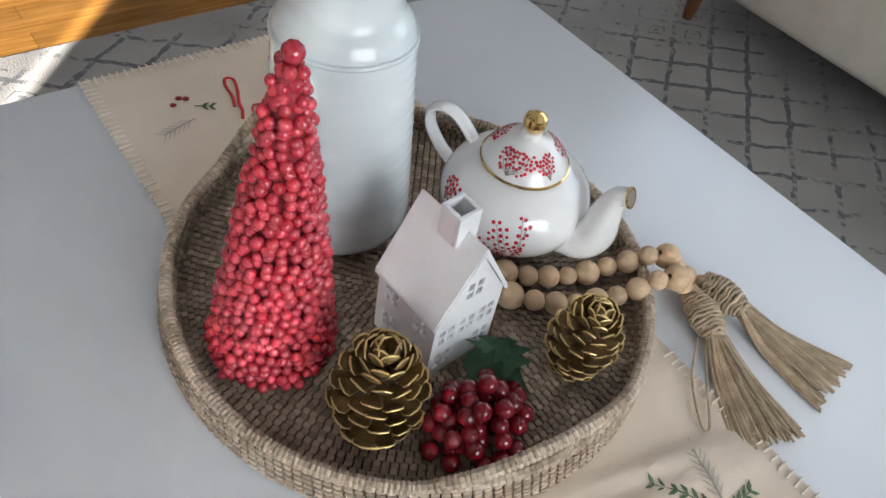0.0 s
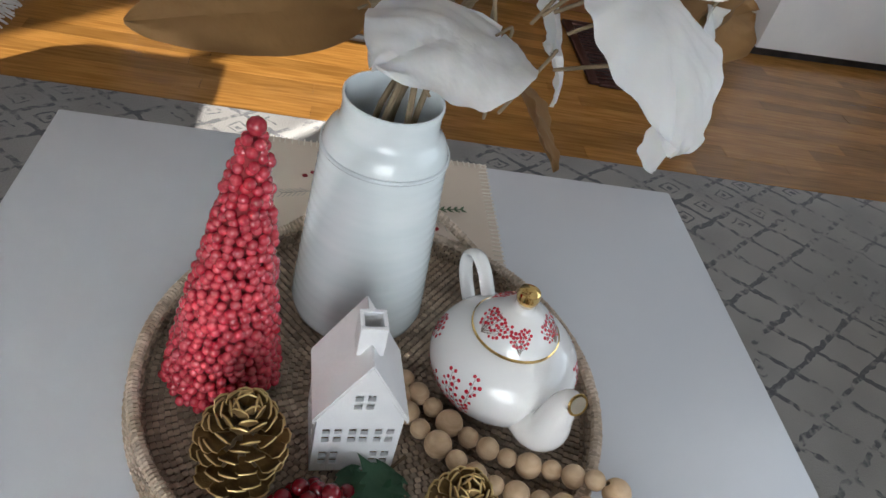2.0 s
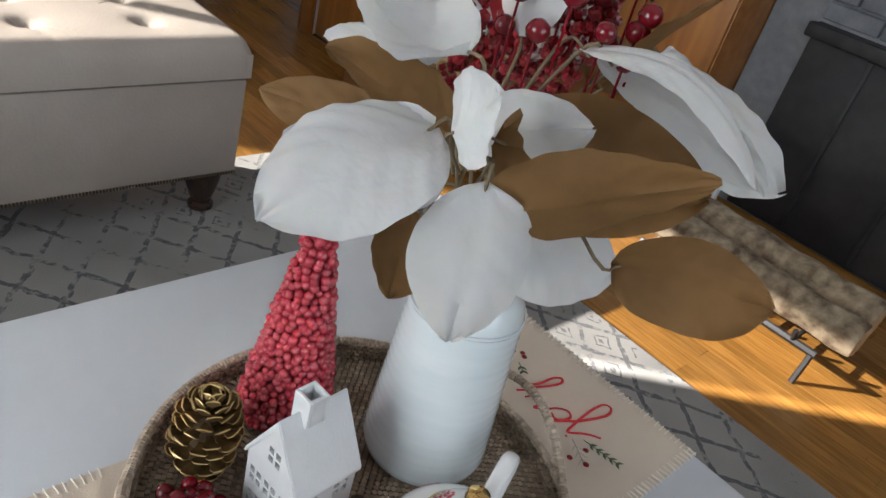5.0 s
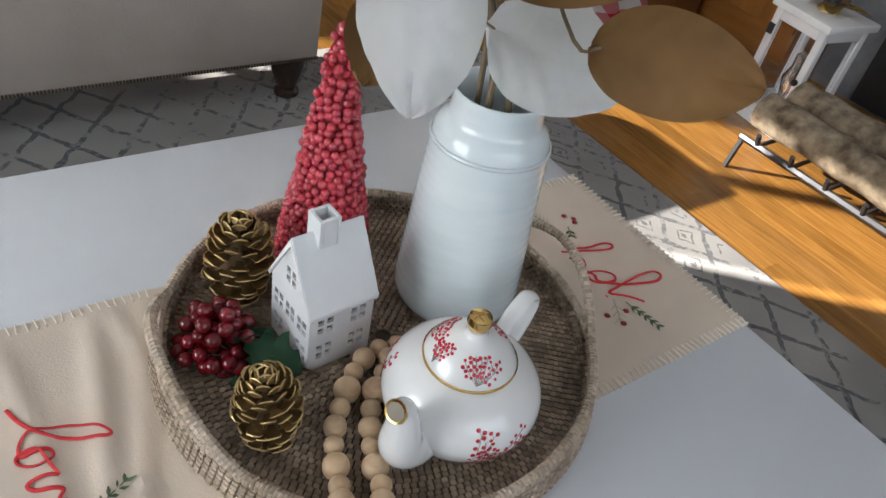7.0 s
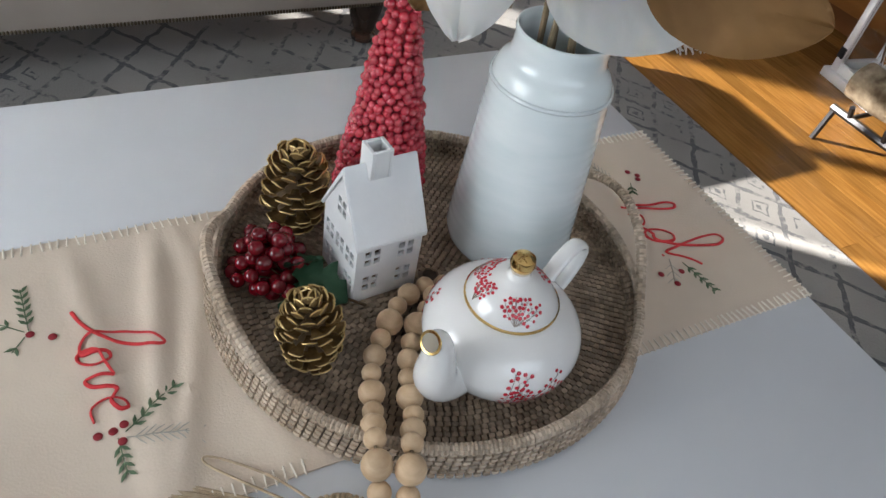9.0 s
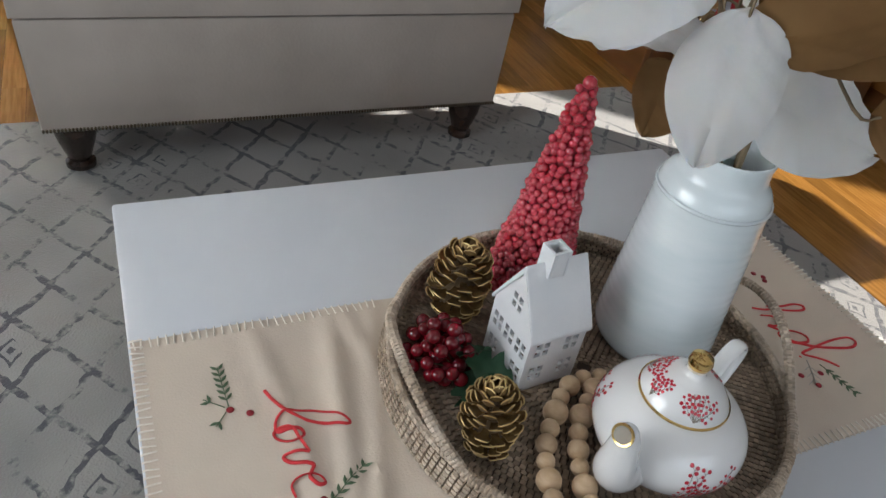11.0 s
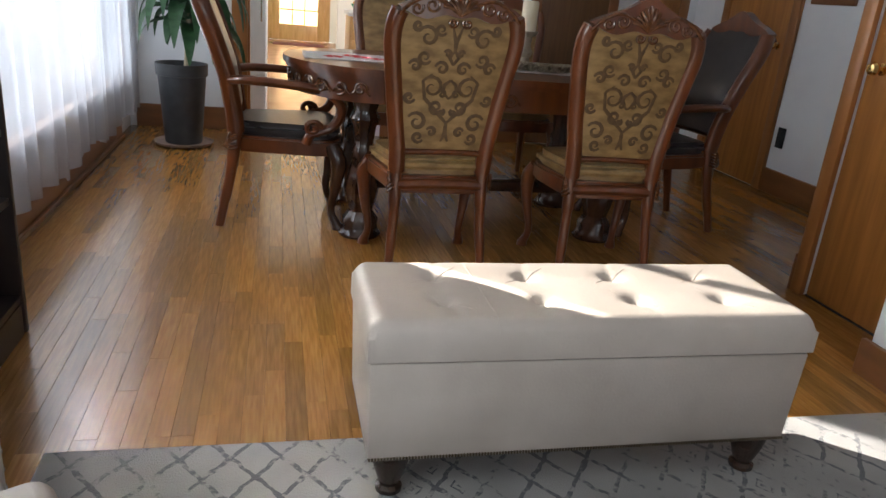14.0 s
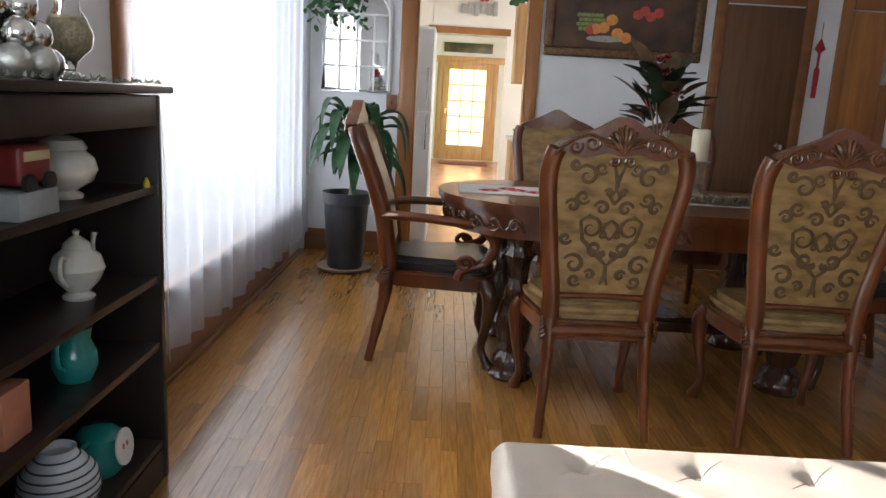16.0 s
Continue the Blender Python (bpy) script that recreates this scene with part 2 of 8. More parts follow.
def curve(keys, steps=6):
    """Catmull-Rom points through keys."""
    k = [Vector(p) for p in keys]
    k = [2 * k[0] - k[1]] + k + [2 * k[-1] - k[-2]]
    out = []
    for i in range(1, len(k) - 2):
        for s in range(steps):
            t = s / steps
            out.append(0.5 * (2 * k[i] + (k[i + 1] - k[i - 1]) * t + (2 * k[i - 1] - 5 * k[i] + 4 * k[i + 1] - k[i + 2]) * t * t + (3 * k[i] - k[i - 1] - 3 * k[i + 1] + k[i + 2]) * t ** 3))
    out.append(k[-2])
    return out


def slab(bm, outline, z0, z1, m=Matrix.Identity(4)):
    """A plate with the given outline (x, y pairs, counter-clockwise)."""
    lo = [bm.verts.new(m @ Vector((x, y, z0))) for x, y in outline]
    hi = [bm.verts.new(m @ Vector((x, y, z1))) for x, y in outline]
    n = len(lo)
    for i in range(n):
        j = (i + 1) % n
        bm.faces.new((lo[i], lo[j], hi[j], hi[i]))
    bm.faces.new(hi)
    bm.faces.new(lo[::-1])


def ico(sub):
    bm = bmesh.new()
    bmesh.ops.create_icosphere(bm, subdivisions=sub, radius=1.0)
    bm.verts.ensure_lookup_table()
    got = [v.co.copy() for v in bm.verts], [[v.index for v in f.verts] for f in bm.faces]
    bm.free()
    return got


ICO = {k: ico(k) for k in (1, 2, 3)}


def copy_in(bm, shape, m):
    """Adds a ready shape (places, faces) to a bmesh, moved by m."""
    vs = [bm.verts.new(m @ p) for p in shape[0]]
    for f in shape[1]:
        bm.faces.new([vs[i] for i in f])


def ball(bm, c, r, sub=2, squash=(1, 1, 1)):
    copy_in(bm, ICO[sub], Matrix.Translation(c) @ Matrix.Diagonal((r * squash[0], r * squash[1], r * squash[2], 1)))


def structure(name, bm, material, label, smooth=False):
    return tagged(link(name, bm, material, smooth=smooth), label, name.split("_")[0], kind="structure")


# ---- the rooms ----
H = 2.65
structure("floor", new_box((0.9, 1.1, -0.06), (5.2, 8.9, 0.08)), SUBFLOOR, "dark subfloor under narrow oak strips")
structure("ceiling", new_box((0.9, 6.2, H + 0.05), (5.4, 19.2, 0.1)), CEIL, "plain white painted ceiling over both rooms")
bm = bmesh.new()
for c, s in (((-1.575, 1.355, H / 2), (0.15, 2.01, H)), ((-1.575, -2.125, H / 2), (0.15, 2.15, H)), ((-1.575, -0.35, 0.275), (0.15, 1.40, 0.55)), ((-1.575, -0.35, 2.30), (0.15, 1.40, 0.70)), ((-1.575, 5.4, H / 2), (0.15, 0.34, H)), ((-1.575, 3.795, 0.2), (0.15, 2.87, 0.4)), ((-1.575, 3.795, 2.42), (0.15, 2.87, 0.46))):
    box(bm, c, s)
structure("wall_west", bm, WALL, "pale blue-white painted wall with two windows")
bm = bmesh.new()
for c, s in (((-1.075, 5.51, H / 2), (0.85, 0.12, H)), ((-0.15, 5.51, 2.4), (1.0, 0.12, 0.5)), ((1.85, 5.51, H / 2), (3.0, 0.12, H))):
    box(bm, c, s)
structure("wall_north", bm, WALL, "pale blue-white dining room wall with a doorway")
structure("wall_east", new_box((3.375, 3.77, H / 2), (0.15, 3.4, H)), WALL, "pale blue-white dining room side wall")
bm = bmesh.new()
box(bm, (2.62, 1.145, H / 2), (1.64, 0.23, H), 0.012)
structure("wall_return", bm, WALL, "white painted wall end beside the fireplace")
bm = bmesh.new()
for c, s in (((2.19, 1.32, H / 2), (0.16, 0.12, H)), ((2.19, 2.035, H / 2), (0.16, 0.07, H)), ((2.19, 1.69, 2.33), (0.16, 0.62, 0.64)), ((2.85, 2.015, H / 2), (1.16, 0.11, H))):
    box(bm, c, s)
structure("wall_closet", bm, WALL, "white closet wall with a veneered door")
structure("wall_hearth", new_box((3.37, -1.1, H / 2), (0.14, 4.26, H)), WALL, "painted wall behind the fireplace cabinets")
bm = bmesh.new()
for c, s in (((-1.1, -3.22, H / 2), (0.9, 0.14, H)), ((2.58, -3.22, H / 2), (1.45, 0.14, H)), ((0.6, -3.22, 0.4), (2.5, 0.14, 0.8)), ((0.6, -3.22, 2.45), (2.5, 0.14, 0.4))):
    box(bm, c, s)
structure("wall_south", bm, WALL, "painted wall with a wide window behind the sofa")
# Unseen blocks added outdoors to shape where the sun enters.
structure("garden_wall", new_box((-3.2, 3.7, 0.69), (0.2, 2.58, 2.78)), surf("sunblock_pale", (0.55, 0.55, 0.54), (0.65, 0.65, 0.63), 3, 0.9, 0.3, 40), "unseen low block outside that cuts the sun's lower part")
structure("neighbour_wall", new_box((-3.2, 0.8, 1.2), (0.2, 3.2, 3.8)), bpy.data.materials["sunblock_pale"], "unseen tall block that keeps sun out of window_3")
structure("shed_wall", new_box((-3.2, 9.0, 1.2), (0.2, 7.98, 3.8)), bpy.data.materials["sunblock_pale"], "unseen tall block that keeps sun off the dining floor")
# Unseen ground, coloured pale so it throws light onto the curtain.
structure("ground", new_box((-20, 10, -0.75), (400, 400, 0.1)), surf("bounce_ground", (0.55, 0.56, 0.58), (0.75, 0.76, 0.78), 1, 0.9), "unseen ground outside, made pale to bounce light inside")

# kitchen and hall beyond the doorway
bm = bmesh.new()
for c, s in (((-1.05, 10.6, H / 2), (0.12, 10.06, H)), ((2.4, 5.69, H / 2), (0.12, 0.24, H)), ((2.4, 8.5, H / 2), (0.12, 0.6, H)), ((2.4, 14.3, H / 2), (0.12, 2.8, H)), ((2.4, 9.3, 0.4), (0.12, 7.2, 0.8)), ((2.4, 9.3, 2.4), (0.12, 7.2, 0.5)), ((-0.795, 15.7, H / 2), (0.63, 0.12, H)), ((1.56, 15.7, H / 2), (1.9, 0.12, H)), ((0.065, 15.7, 2.37), (1.09, 0.12, 0.56))):
    box(bm, c, s)
structure("wall_kitchen", bm, surf("cream_wall", (0.74, 0.71, 0.64), (0.78, 0.76, 0.70), 3, 0.6), "cream painted kitchen and hall walls")
structure("floor_kitchen", new_box((0.7, 10.57, -0.03), (3.6, 10.24, 0.05)), surf("terracotta", (0.36, 0.20, 0.13), (0.45, 0.27, 0.18), 4, 0.25), "glossy terracotta tiled kitchen floor")

# rug
bm = bmesh.new()
RX0, RX1, RY0, RY1 = -0.93, 1.70, -2.75, 0.985
box(bm, ((RX0 + RX1) / 2, (RY0 + RY1) / 2, 0.006), (RX1 - RX0, RY1 - RY0, 0.012), 0.004, 2)
tagged(link("area_rug", bm, RUG), "cream area rug with a worn charcoal diamond trellis", "rug")


# ---- coffee table and what stands on it ----
T = 0.42
STEEL = surf("dark_steel", (0.05, 0.05, 0.055), (0.09, 0.09, 0.095), 12, 0.35, 0.03, 80, metal=0.8)
LINEN = surf("beige_linen", (0.57, 0.475, 0.385), (0.64, 0.54, 0.44), 5, 0.9, 0.12, 420)
STITCH = surf("cream_thread", (0.68, 0.62, 0.54), (0.75, 0.69, 0.6), 40, 0.9)
REDTHREAD = surf("red_thread", (0.50, 0.02, 0.025), (0.62, 0.035, 0.04), 120, 0.8)
WINETHREAD = surf("wine_thread", (0.20, 0.008, 0.015), (0.28, 0.015, 0.022), 120, 0.8)
GREENTHREAD = surf("green_thread", (0.06, 0.10, 0.05), (0.10, 0.15, 0.08), 60, 0.85)
GREYTHREAD = surf("grey_thread", (0.34, 0.32, 0.28), (0.42, 0.40, 0.35), 60, 0.9)
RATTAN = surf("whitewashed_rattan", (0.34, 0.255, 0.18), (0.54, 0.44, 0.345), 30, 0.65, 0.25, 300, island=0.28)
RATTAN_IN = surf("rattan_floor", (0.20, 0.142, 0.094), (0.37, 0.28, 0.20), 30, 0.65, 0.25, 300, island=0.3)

table = thing("coffee_table", "square white lacquered coffee table on dark steel legs", "table", (0, 0, 0.012))
part("tabletop", new_box((0.488, -0.487, T - 0.012 - 0.024), (0.976, 0.974, 0.048), 0.004), GLOSSWHITE, table)
for x in (0.05, 0.926):
    for y in (-0.05, -0.924):
        part("leg", new_box((x, y, (T - 0.06) / 2), (0.035, 0.035, T - 0.06), 0.003), STEEL, table, "dark steel leg")
for y in (-0.05, -0.924):
    part("rail", new_box((0.488, y, 0.06), (0.84, 0.025, 0.025), 0.003), STEEL, table, "dark steel floor rail")
for x in (0.05, 0.926):
    part("rail", new_box((x, -0.487, 0.06), (0.025, 0.83, 0.025), 0.003), STEEL, table, "dark steel floor rail")

# runner
runner = thing("table_runner", "beige linen Christmas table runner with red embroidery", "table runner", (0, 0, T))
RW0, RW1 = -0.645, -0.281


def runner_z(x, y):
    """Soft creases across the cloth, flat beneath the tray."""
    d = math.hypot(x - 0.495, y + 0.47)
    f = min(1.0, max(0.0, (d - 0.235) / 0.05))
    k = 0.0
    for cx, lean, amp, w in ((0.200, 0.16, 0.0085, 0.013), (0.150, -0.10, 0.0055, 0.012), (0.238, 0.30, 0.009, 0.011), (0.268, -0.12, 0.008, 0.010), (0.80, -0.10, 0.003, 0.02)):
        k += amp * math.exp(-((x - cx - lean * (y + 0.46)) / w) ** 2)
    e = min(1.0, max(0.0, min(y - RW0, RW1 - y) / 0.07))
    return 0.003 + f * (k * (0.12 + 0.88 * e) + 0.0006 * math.sin(40 * x + 9 * y))


bm = bmesh.new()
nx, ny = 130, 40
grid = [[bm.verts.new((0.003 + 0.972 * i / nx, RW0 + (RW1 - RW0) * j / ny, runner_z(0.972 * i / nx, RW0 + (RW1 - RW0) * j / ny))) for j in range(ny + 1)] for i in range(nx + 1)]
for i in range(nx):
    for j in range(ny):
        bm.faces.new((grid[i][j], grid[i + 1][j], grid[i + 1][j + 1], grid[i][j + 1]))
edge = [grid[i][0] for i in range(nx + 1)] + [grid[nx][j] for j in range(1, ny + 1)] + [grid[i][ny] for i in range(nx - 1, -1, -1)] + [grid[0][j] for j in range(ny - 1, 0, -1)]
low = [bm.verts.new((v.co.x, v.co.y, 0.0006)) for v in edge]
for i in range(len(edge)):
    j = (i + 1) % len(edge)
    bm.faces.new((edge[i], low[i], low[j], edge[j]))
bm.faces.new(low)
part("cloth", bm, LINEN, runner)
bm = bmesh.new()
srnd = random.Random(2)
for i in range(108):
    x = 0.006 + 0.966 * i / 107
    if 0.30 < x < 0.69:
        continue
    for y, s in ((RW0, 1), (RW1, -1)):
        lean = srnd.uniform(-0.002, 0.002)
        tube(bm, [(x, y - s * 0.0025, 0.003), (x, y, runner_z(x, y) + 0.0012), (x + lean, y + s * 0.013, runner_z(x, y + s * 0.012) + 0.0008)], 0.0011, 5)
for j in range(40):
    y = RW0 + (RW1 - RW0) * j / 39
    for x, s in ((0.003, 1), (0.975, -1)):
        tube(bm, [(x - s * 0.002, y, 0.003), (x, y, 0.0045), (x + s * 0.013, y + srnd.uniform(-0.002, 0.002), runner_z(x + s * 0.012, y) + 0.001)], 0.0011, 5)
part("blanket_stitch", bm, STITCH, runner, "cream blanket stitching")["kind"] = "stuff"


def script(word_pts, origin, ex, ey, scale):
    """A raised cord through the points of a handwritten word."""
    ex, ey = Vector((*ex, 0)), Vector((*ey, 0))
    out = []
    for stroke in word_pts:
        pts = [Vector((*origin, 0)) + scale * (p[0] * ex + p[1] * ey) for p in curve([(a, b, 0) for a, b in stroke], 7)]
        out.append([Vector((p.x, p.y, runner_z(p.x, p.y) + 0.0012)) for p in pts])
    return out


def embroider(strokes, name, width=0.0027):
    bm = bmesh.new()
    for s in strokes:
        tube(bm, s, width, 6, 0.5)
    return part(name, bm, REDTHREAD, runner, "red embroidered word")


LOVE = [[(-3.7, 0.2), (-2.0, 0.8), (-0.4, 1.7), (1.1, 3.4), (2.2, 5.2), (3.3, 7.2), (3.0, 8.0), (1.9, 7.1), (0.4, 5.0), (-0.1, 3.0), (-0.2, 1.5), (0.7, 0.5), (2.0, 0.35), (2.2, 1.6), (2.5, 2.7), (3.4, 2.8), (3.8, 1.6), (3.0, 0.25), (2.1, 0.0), (1.75, 0.8), (2.2, 1.9), (3.6, 2.3), (5.5, 2.9)],
        [(5.5, 2.9), (5.0, 1.3), (5.2, 0.3), (6.1, 0.85), (7.1, 2.8), (7.9, 2.5), (8.5, 2.2), (9.6, 2.8), (9.5, 3.5), (8.65, 3.25), (8.1, 2.2), (8.0, 1.1), (8.65, 0.3), (10.0, 0.4)]]
JOY = [[(-3.3, -2.6), (-2.2, -1.8), (-1.2, -0.7), (0.0, 1.0), (0.5, -1.2), (0.8, -3.9), (0.9, -6.5), (0.6, -8.5), (-0.4, -8.9), (-1.0, -7.5), (-0.5, -5.2), (0.6, -2.1), (1.7, -0.2), (2.6, 1.5), (3.8, 1.7), (4.4, 0.6), (3.9, -1.2), (2.7, -2.3), (1.7, -1.8), (1.8, -0.2), (2.6, 0.8), (3.6, 0.4)],
       [(3.6, 0.4), (4.6, 0.9), (5.7, 2.0), (5.4, 0.9), (6.0, 0.0), (7.2, -0.2), (7.8, 1.5)],
       [(9.4, 1.6), (8.7, 0.0), (8.4, -1.5), (7.5, -3.8), (7.0, -6.0), (7.7, -6.7), (8.4, -5.5), (8.6, -3.0), (9.2, -1.0)]]


def sprig(at, way, length, leaves, berries=(), pale=False):
    """An embroidered twig: stem, small leaves in pairs and berry dots."""
    at, way = Vector((*at, 0)), Vector((*way, 0)).normalized()
    side = Vector((-way.y, way.x, 0))
    on = lambda p: Vector((p.x, p.y, runner_z(p.x, p.y) + 0.0009))
    bm = bmesh.new()
    tube(bm, [on(at + way * length * k / 6) for k in range(7)], 0.0006, 5)
    for k in range(leaves):
        p = at + way * length * (k + 1) / (leaves + 0.5)
        for s in (-1, 1):
            q = p + (way * 0.75 + side * s * 0.65) * (0.011 if not pale else 0.014)
            mid = (p + q) / 2
            tube(bm, [on(p), on(mid), on(q)], [0.0004, 0.0022 if not pale else 0.0007, 0.0004], 5, 0.35)
    part("sprig", bm, GREYTHREAD if pale else GREENTHREAD, runner, "pale grey stitched fir twig" if pale else "green stitched sprig")
    for b in berries:
        bm = bmesh.new()
        p = on(Vector((*b, 0)))
        ball(bm, p, 0.0043, 2, (1, 1, 0.3))
        part("berry_dot", bm, WINETHREAD, runner, "dark red stitched berry")


embroider(script(LOVE, (0.13, -0.43), (0, -1), (1, 0), 0.01), "word_love", 0.0021)
embroider(script(JOY, (0.84, -0.52), (0, 1), (-1, 0), 0.01), "word_joy", 0.0021)
bm = bmesh.new()
ball(bm, (0.820, -0.524, 0.004), 0.0042, 2, (1, 1, 0.4))
part("word_dot", bm, REDTHREAD, runner)
sprig((0.092, -0.402), (-0.05, 1), 0.058, 6, ((0.093, -0.407), (0.112, -0.417)))
sprig((0.088, -0.402), (-0.75, 0.62), 0.026, 1)
sprig((0.088, -0.409), (-0.6, -0.75), 0.02, 1)
sprig((0.158, -0.552), (0.80, 0.58), 0.064, 6, ((0.135, -0.545), (0.148, -0.546), (0.158, -0.544), (0.154, -0.560)))
sprig((0.151, -0.555), (0.05, -1), 0.038, 4)
sprig((0.158, -0.558), (0.95, -0.25), 0.06, 8, (), True)
sprig((0.840, -0.542), (0.18, -0.98), 0.056, 5, ((0.7945, -0.552), (0.8045, -0.5725), (0.826, -0.556)))
sprig((0.825, -0.532), (-0.5, -0.85), 0.042, 3, (), True)
sprig((0.872, -0.385), (-0.5, -1), 0.022, 2, ((0.8835, -0.3626), (0.8934, -0.3736), (0.889, -0.3813)))
sprig((0.85, -0.375), (-0.3, 0.95), 0.045, 6, (), True)

# tray: coiled rows of wrapped cane, outer wall and rolled rim with two handle slots
TC = Vector((0.507, -0.4645))
tray = thing("rattan_tray", "round brown rattan tray with two arched handles", "tray", (TC.x, TC.y, T + 0.0065))
# base under the weave; its dark colour stands in for shade in the gaps
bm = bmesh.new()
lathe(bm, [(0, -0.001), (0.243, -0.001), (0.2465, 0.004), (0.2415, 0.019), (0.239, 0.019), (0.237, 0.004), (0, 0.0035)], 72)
part("base", bm, surf("rattan_shadow", (0.055, 0.040, 0.028), (0.09, 0.066, 0.046), 60, 0.8), tray, "tray base coloured dark as shade between the stitches")


def coil(bm, r, z, thick, step, tall=1.0, phase=0.0, gap=None, out=0.0, fill=0.76):
    """A ring of short wrapped cane stitches."""
    n = max(6, int(2 * math.pi * r / step))
    for k in range(n):
        a = 2 * math.pi * (k + phase) / n
        if gap and gap(a):
            continue
        c, s = math.cos(a), math.sin(a)
        w = fill * math.pi * r / n
        vs = []
        for da, dr, dz in ((-1, -1, -1), (-1, 1, -1), (-1, 1, 1), (-1, -1, 1), (0, -1.25, -1.1), (0, 1.25, -1.1), (0, 1.25, 1.2), (0, -1.25, 1.2), (1, -1, -1), (1, 1, -1), (1, 1, 1), (1, -1, 1)):
            rr, t = r + dr * thick * 0.5, da * w
            vs.append(bm.verts.new((c * rr - s * t, s * rr + c * t, z + dz * thick * 0.5 * tall + out * da)))
        for b in (0, 4):
            for i in range(4):
                j = (i + 1) % 4
                bm.faces.new((vs[b + i], vs[b + j], vs[b + 4 + j], vs[b + 4 + i]))
        bm.faces.new(vs[0:4][::-1])
        bm.faces.new(vs[8:12])


bm = bmesh.new()
r = 0.012
row = 0
while r < 0.237:
    coil(bm, r, 0.0048, 0.0047, 0.0078, 0.8, 0.5 * (row % 2), fill=0.80)
    r += 0.0057
    row += 1
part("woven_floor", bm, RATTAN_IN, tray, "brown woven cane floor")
ARCH = (-3, 176)  # where the two handles stand, in degrees


def arch_off(a):
    """Angle from the nearer handle's middle."""
    return min(abs((a - radians(h) + math.pi) % (2 * math.pi) - math.pi) for h in ARCH)


def rim_at(a):
    lift = 0.052 * max(0.0, math.cos(min(arch_off(a) / radians(32), 1.0) * math.pi / 2)) ** 1.3
    return Vector(((0.2415 + 0.08 * lift) * math.cos(a), (0.2415 + 0.08 * lift) * math.sin(a), 0.0315 + lift))


bm = bmesh.new()
for k in range(6):
    coil(bm, 0.2500 - 0.0015 * k, 0.001 + 0.0051 * k, 0.0052, 0.0088, 0.86, 0.5 * (k % 2))
part("woven_wall", bm, RATTAN, tray, "whitewashed woven cane wall")
bm = bmesh.new()
for k in range(4):
    coil(bm, 0.2370 - 0.0004 * k, 0.009 + 0.0056 * k, 0.0040, 0.0088, 0.95, 0.5 * (k % 2))
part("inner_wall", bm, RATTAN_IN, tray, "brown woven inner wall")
bm = bmesh.new()
n = 330
for k in range(n):
    a0, a1 = 2 * math.pi * (k + 0.04) / n, 2 * math.pi * (k + 0.96) / n
    am = (a0 + a1) / 2
    wob = srnd.uniform(0.94, 1.06)
    tube(bm, [rim_at(a0), rim_at(am), rim_at(a1)], [0.0056 * wob, 0.0065 * wob, 0.0056 * wob], 8)
part("rim", bm, RATTAN, tray, "rolled cane rim, wrapped")
for a0 in ARCH:
    bm = bmesh.new()
    for k in range(44):
        a, b = radians(a0 - 30 + 60 * k / 44), radians(a0 - 30 + 60 * (k + 0.94) / 44)
        tube(bm, [(0.2415 * math.cos(t), 0.2415 * math.sin(t), 0.0335) for t in (a, (a + b) / 2, b)], [0.0046, 0.0053, 0.0046], 7)
    part("handle_edge", bm, RATTAN, tray, "wrapped lower edge of the handle opening")

Z0 = T + 0.0065 + 0.0085  # where things stand in the tray

# ceramic vase
GLAZE = surf("celadon_glaze", (0.70, 0.775, 0.785), (0.79, 0.84, 0.85), 9, 0.14, 0.05, 18, coat=0.5, stretch=(1, 1, 5))
vase = thing("ceramic_vase", "tall pale celadon glazed ceramic vase", "vase", (0.622, -0.44, Z0))
bm = bmesh.new()
prof = [(0, 0), (0.056, 0), (0.064, 0.0025), (0.0705, 0.008), (0.0748, 0.015), (0.0768, 0.025)]
prof += [(0.0782 - 0.0142 * (z / 0.226) + 0.00035 * math.sin(z * 520), z) for z in np.linspace(0.034, 0.222, 43)]
prof += [(0.0635, 0.226), (0.0640, 0.230), (0.0625, 0.236), (0.0605, 0.243), (0.0565, 0.249), (0.0525, 0.2535), (0.0498, 0.258), (0.0488, 0.266), (0.0488, 0.278), (0.0498, 0.284), (0.0492, 0.2865), (0.0475, 0.2868), (0.0460, 0.284), (0.0455, 0.262), (0.053, 0.245), (0.06, 0.2), (0.06, 0.15), (0, 0.14)]
lathe(bm, prof, 56)
part("body", bm, GLAZE, vase)
bm = bmesh.new()
lathe(bm, [(0.0648, 0.2285), (0.0660, 0.2305), (0.0652, 0.233), (0.0635, 0.2335)], 56)
part("shoulder_ring", bm, surf("glaze_pool", (0.60, 0.67, 0.69), (0.7, 0.75, 0.77), 9, 0.15, coat=0.4), vase, "darker pooled glaze ring")

# beaded cone tree
BEAD_RED = surf("red_berry_bead", (0.44, 0.012, 0.034), (0.58, 0.055, 0.08), 150, 0.2, 0.15, 500, island=0.14, coat=1.0, subsurface=0.25)
cone = thing("beaded_tree", "cone Christmas tree covered in frosted red beads", "decoration", (0.508, -0.302, Z0))
bm = bmesh.new()
lathe(bm, [(0, 0), (0.044, 0), (0.044, 0.008), (0.009, 0.296), (0, 0.30)], 20, m=Matrix(((1, 0, -0.017, 0), (0, 1, -0.077, 0), (0, 0, 1, 0), (0, 0, 0, 1))))
part("core", bm, surf("foam_core", (0.22, 0.012, 0.02), (0.3, 0.02, 0.03), 30, 0.8), cone, "pale foam cone core")
bm = bmesh.new()
brnd = random.Random(9)
z = 0.009
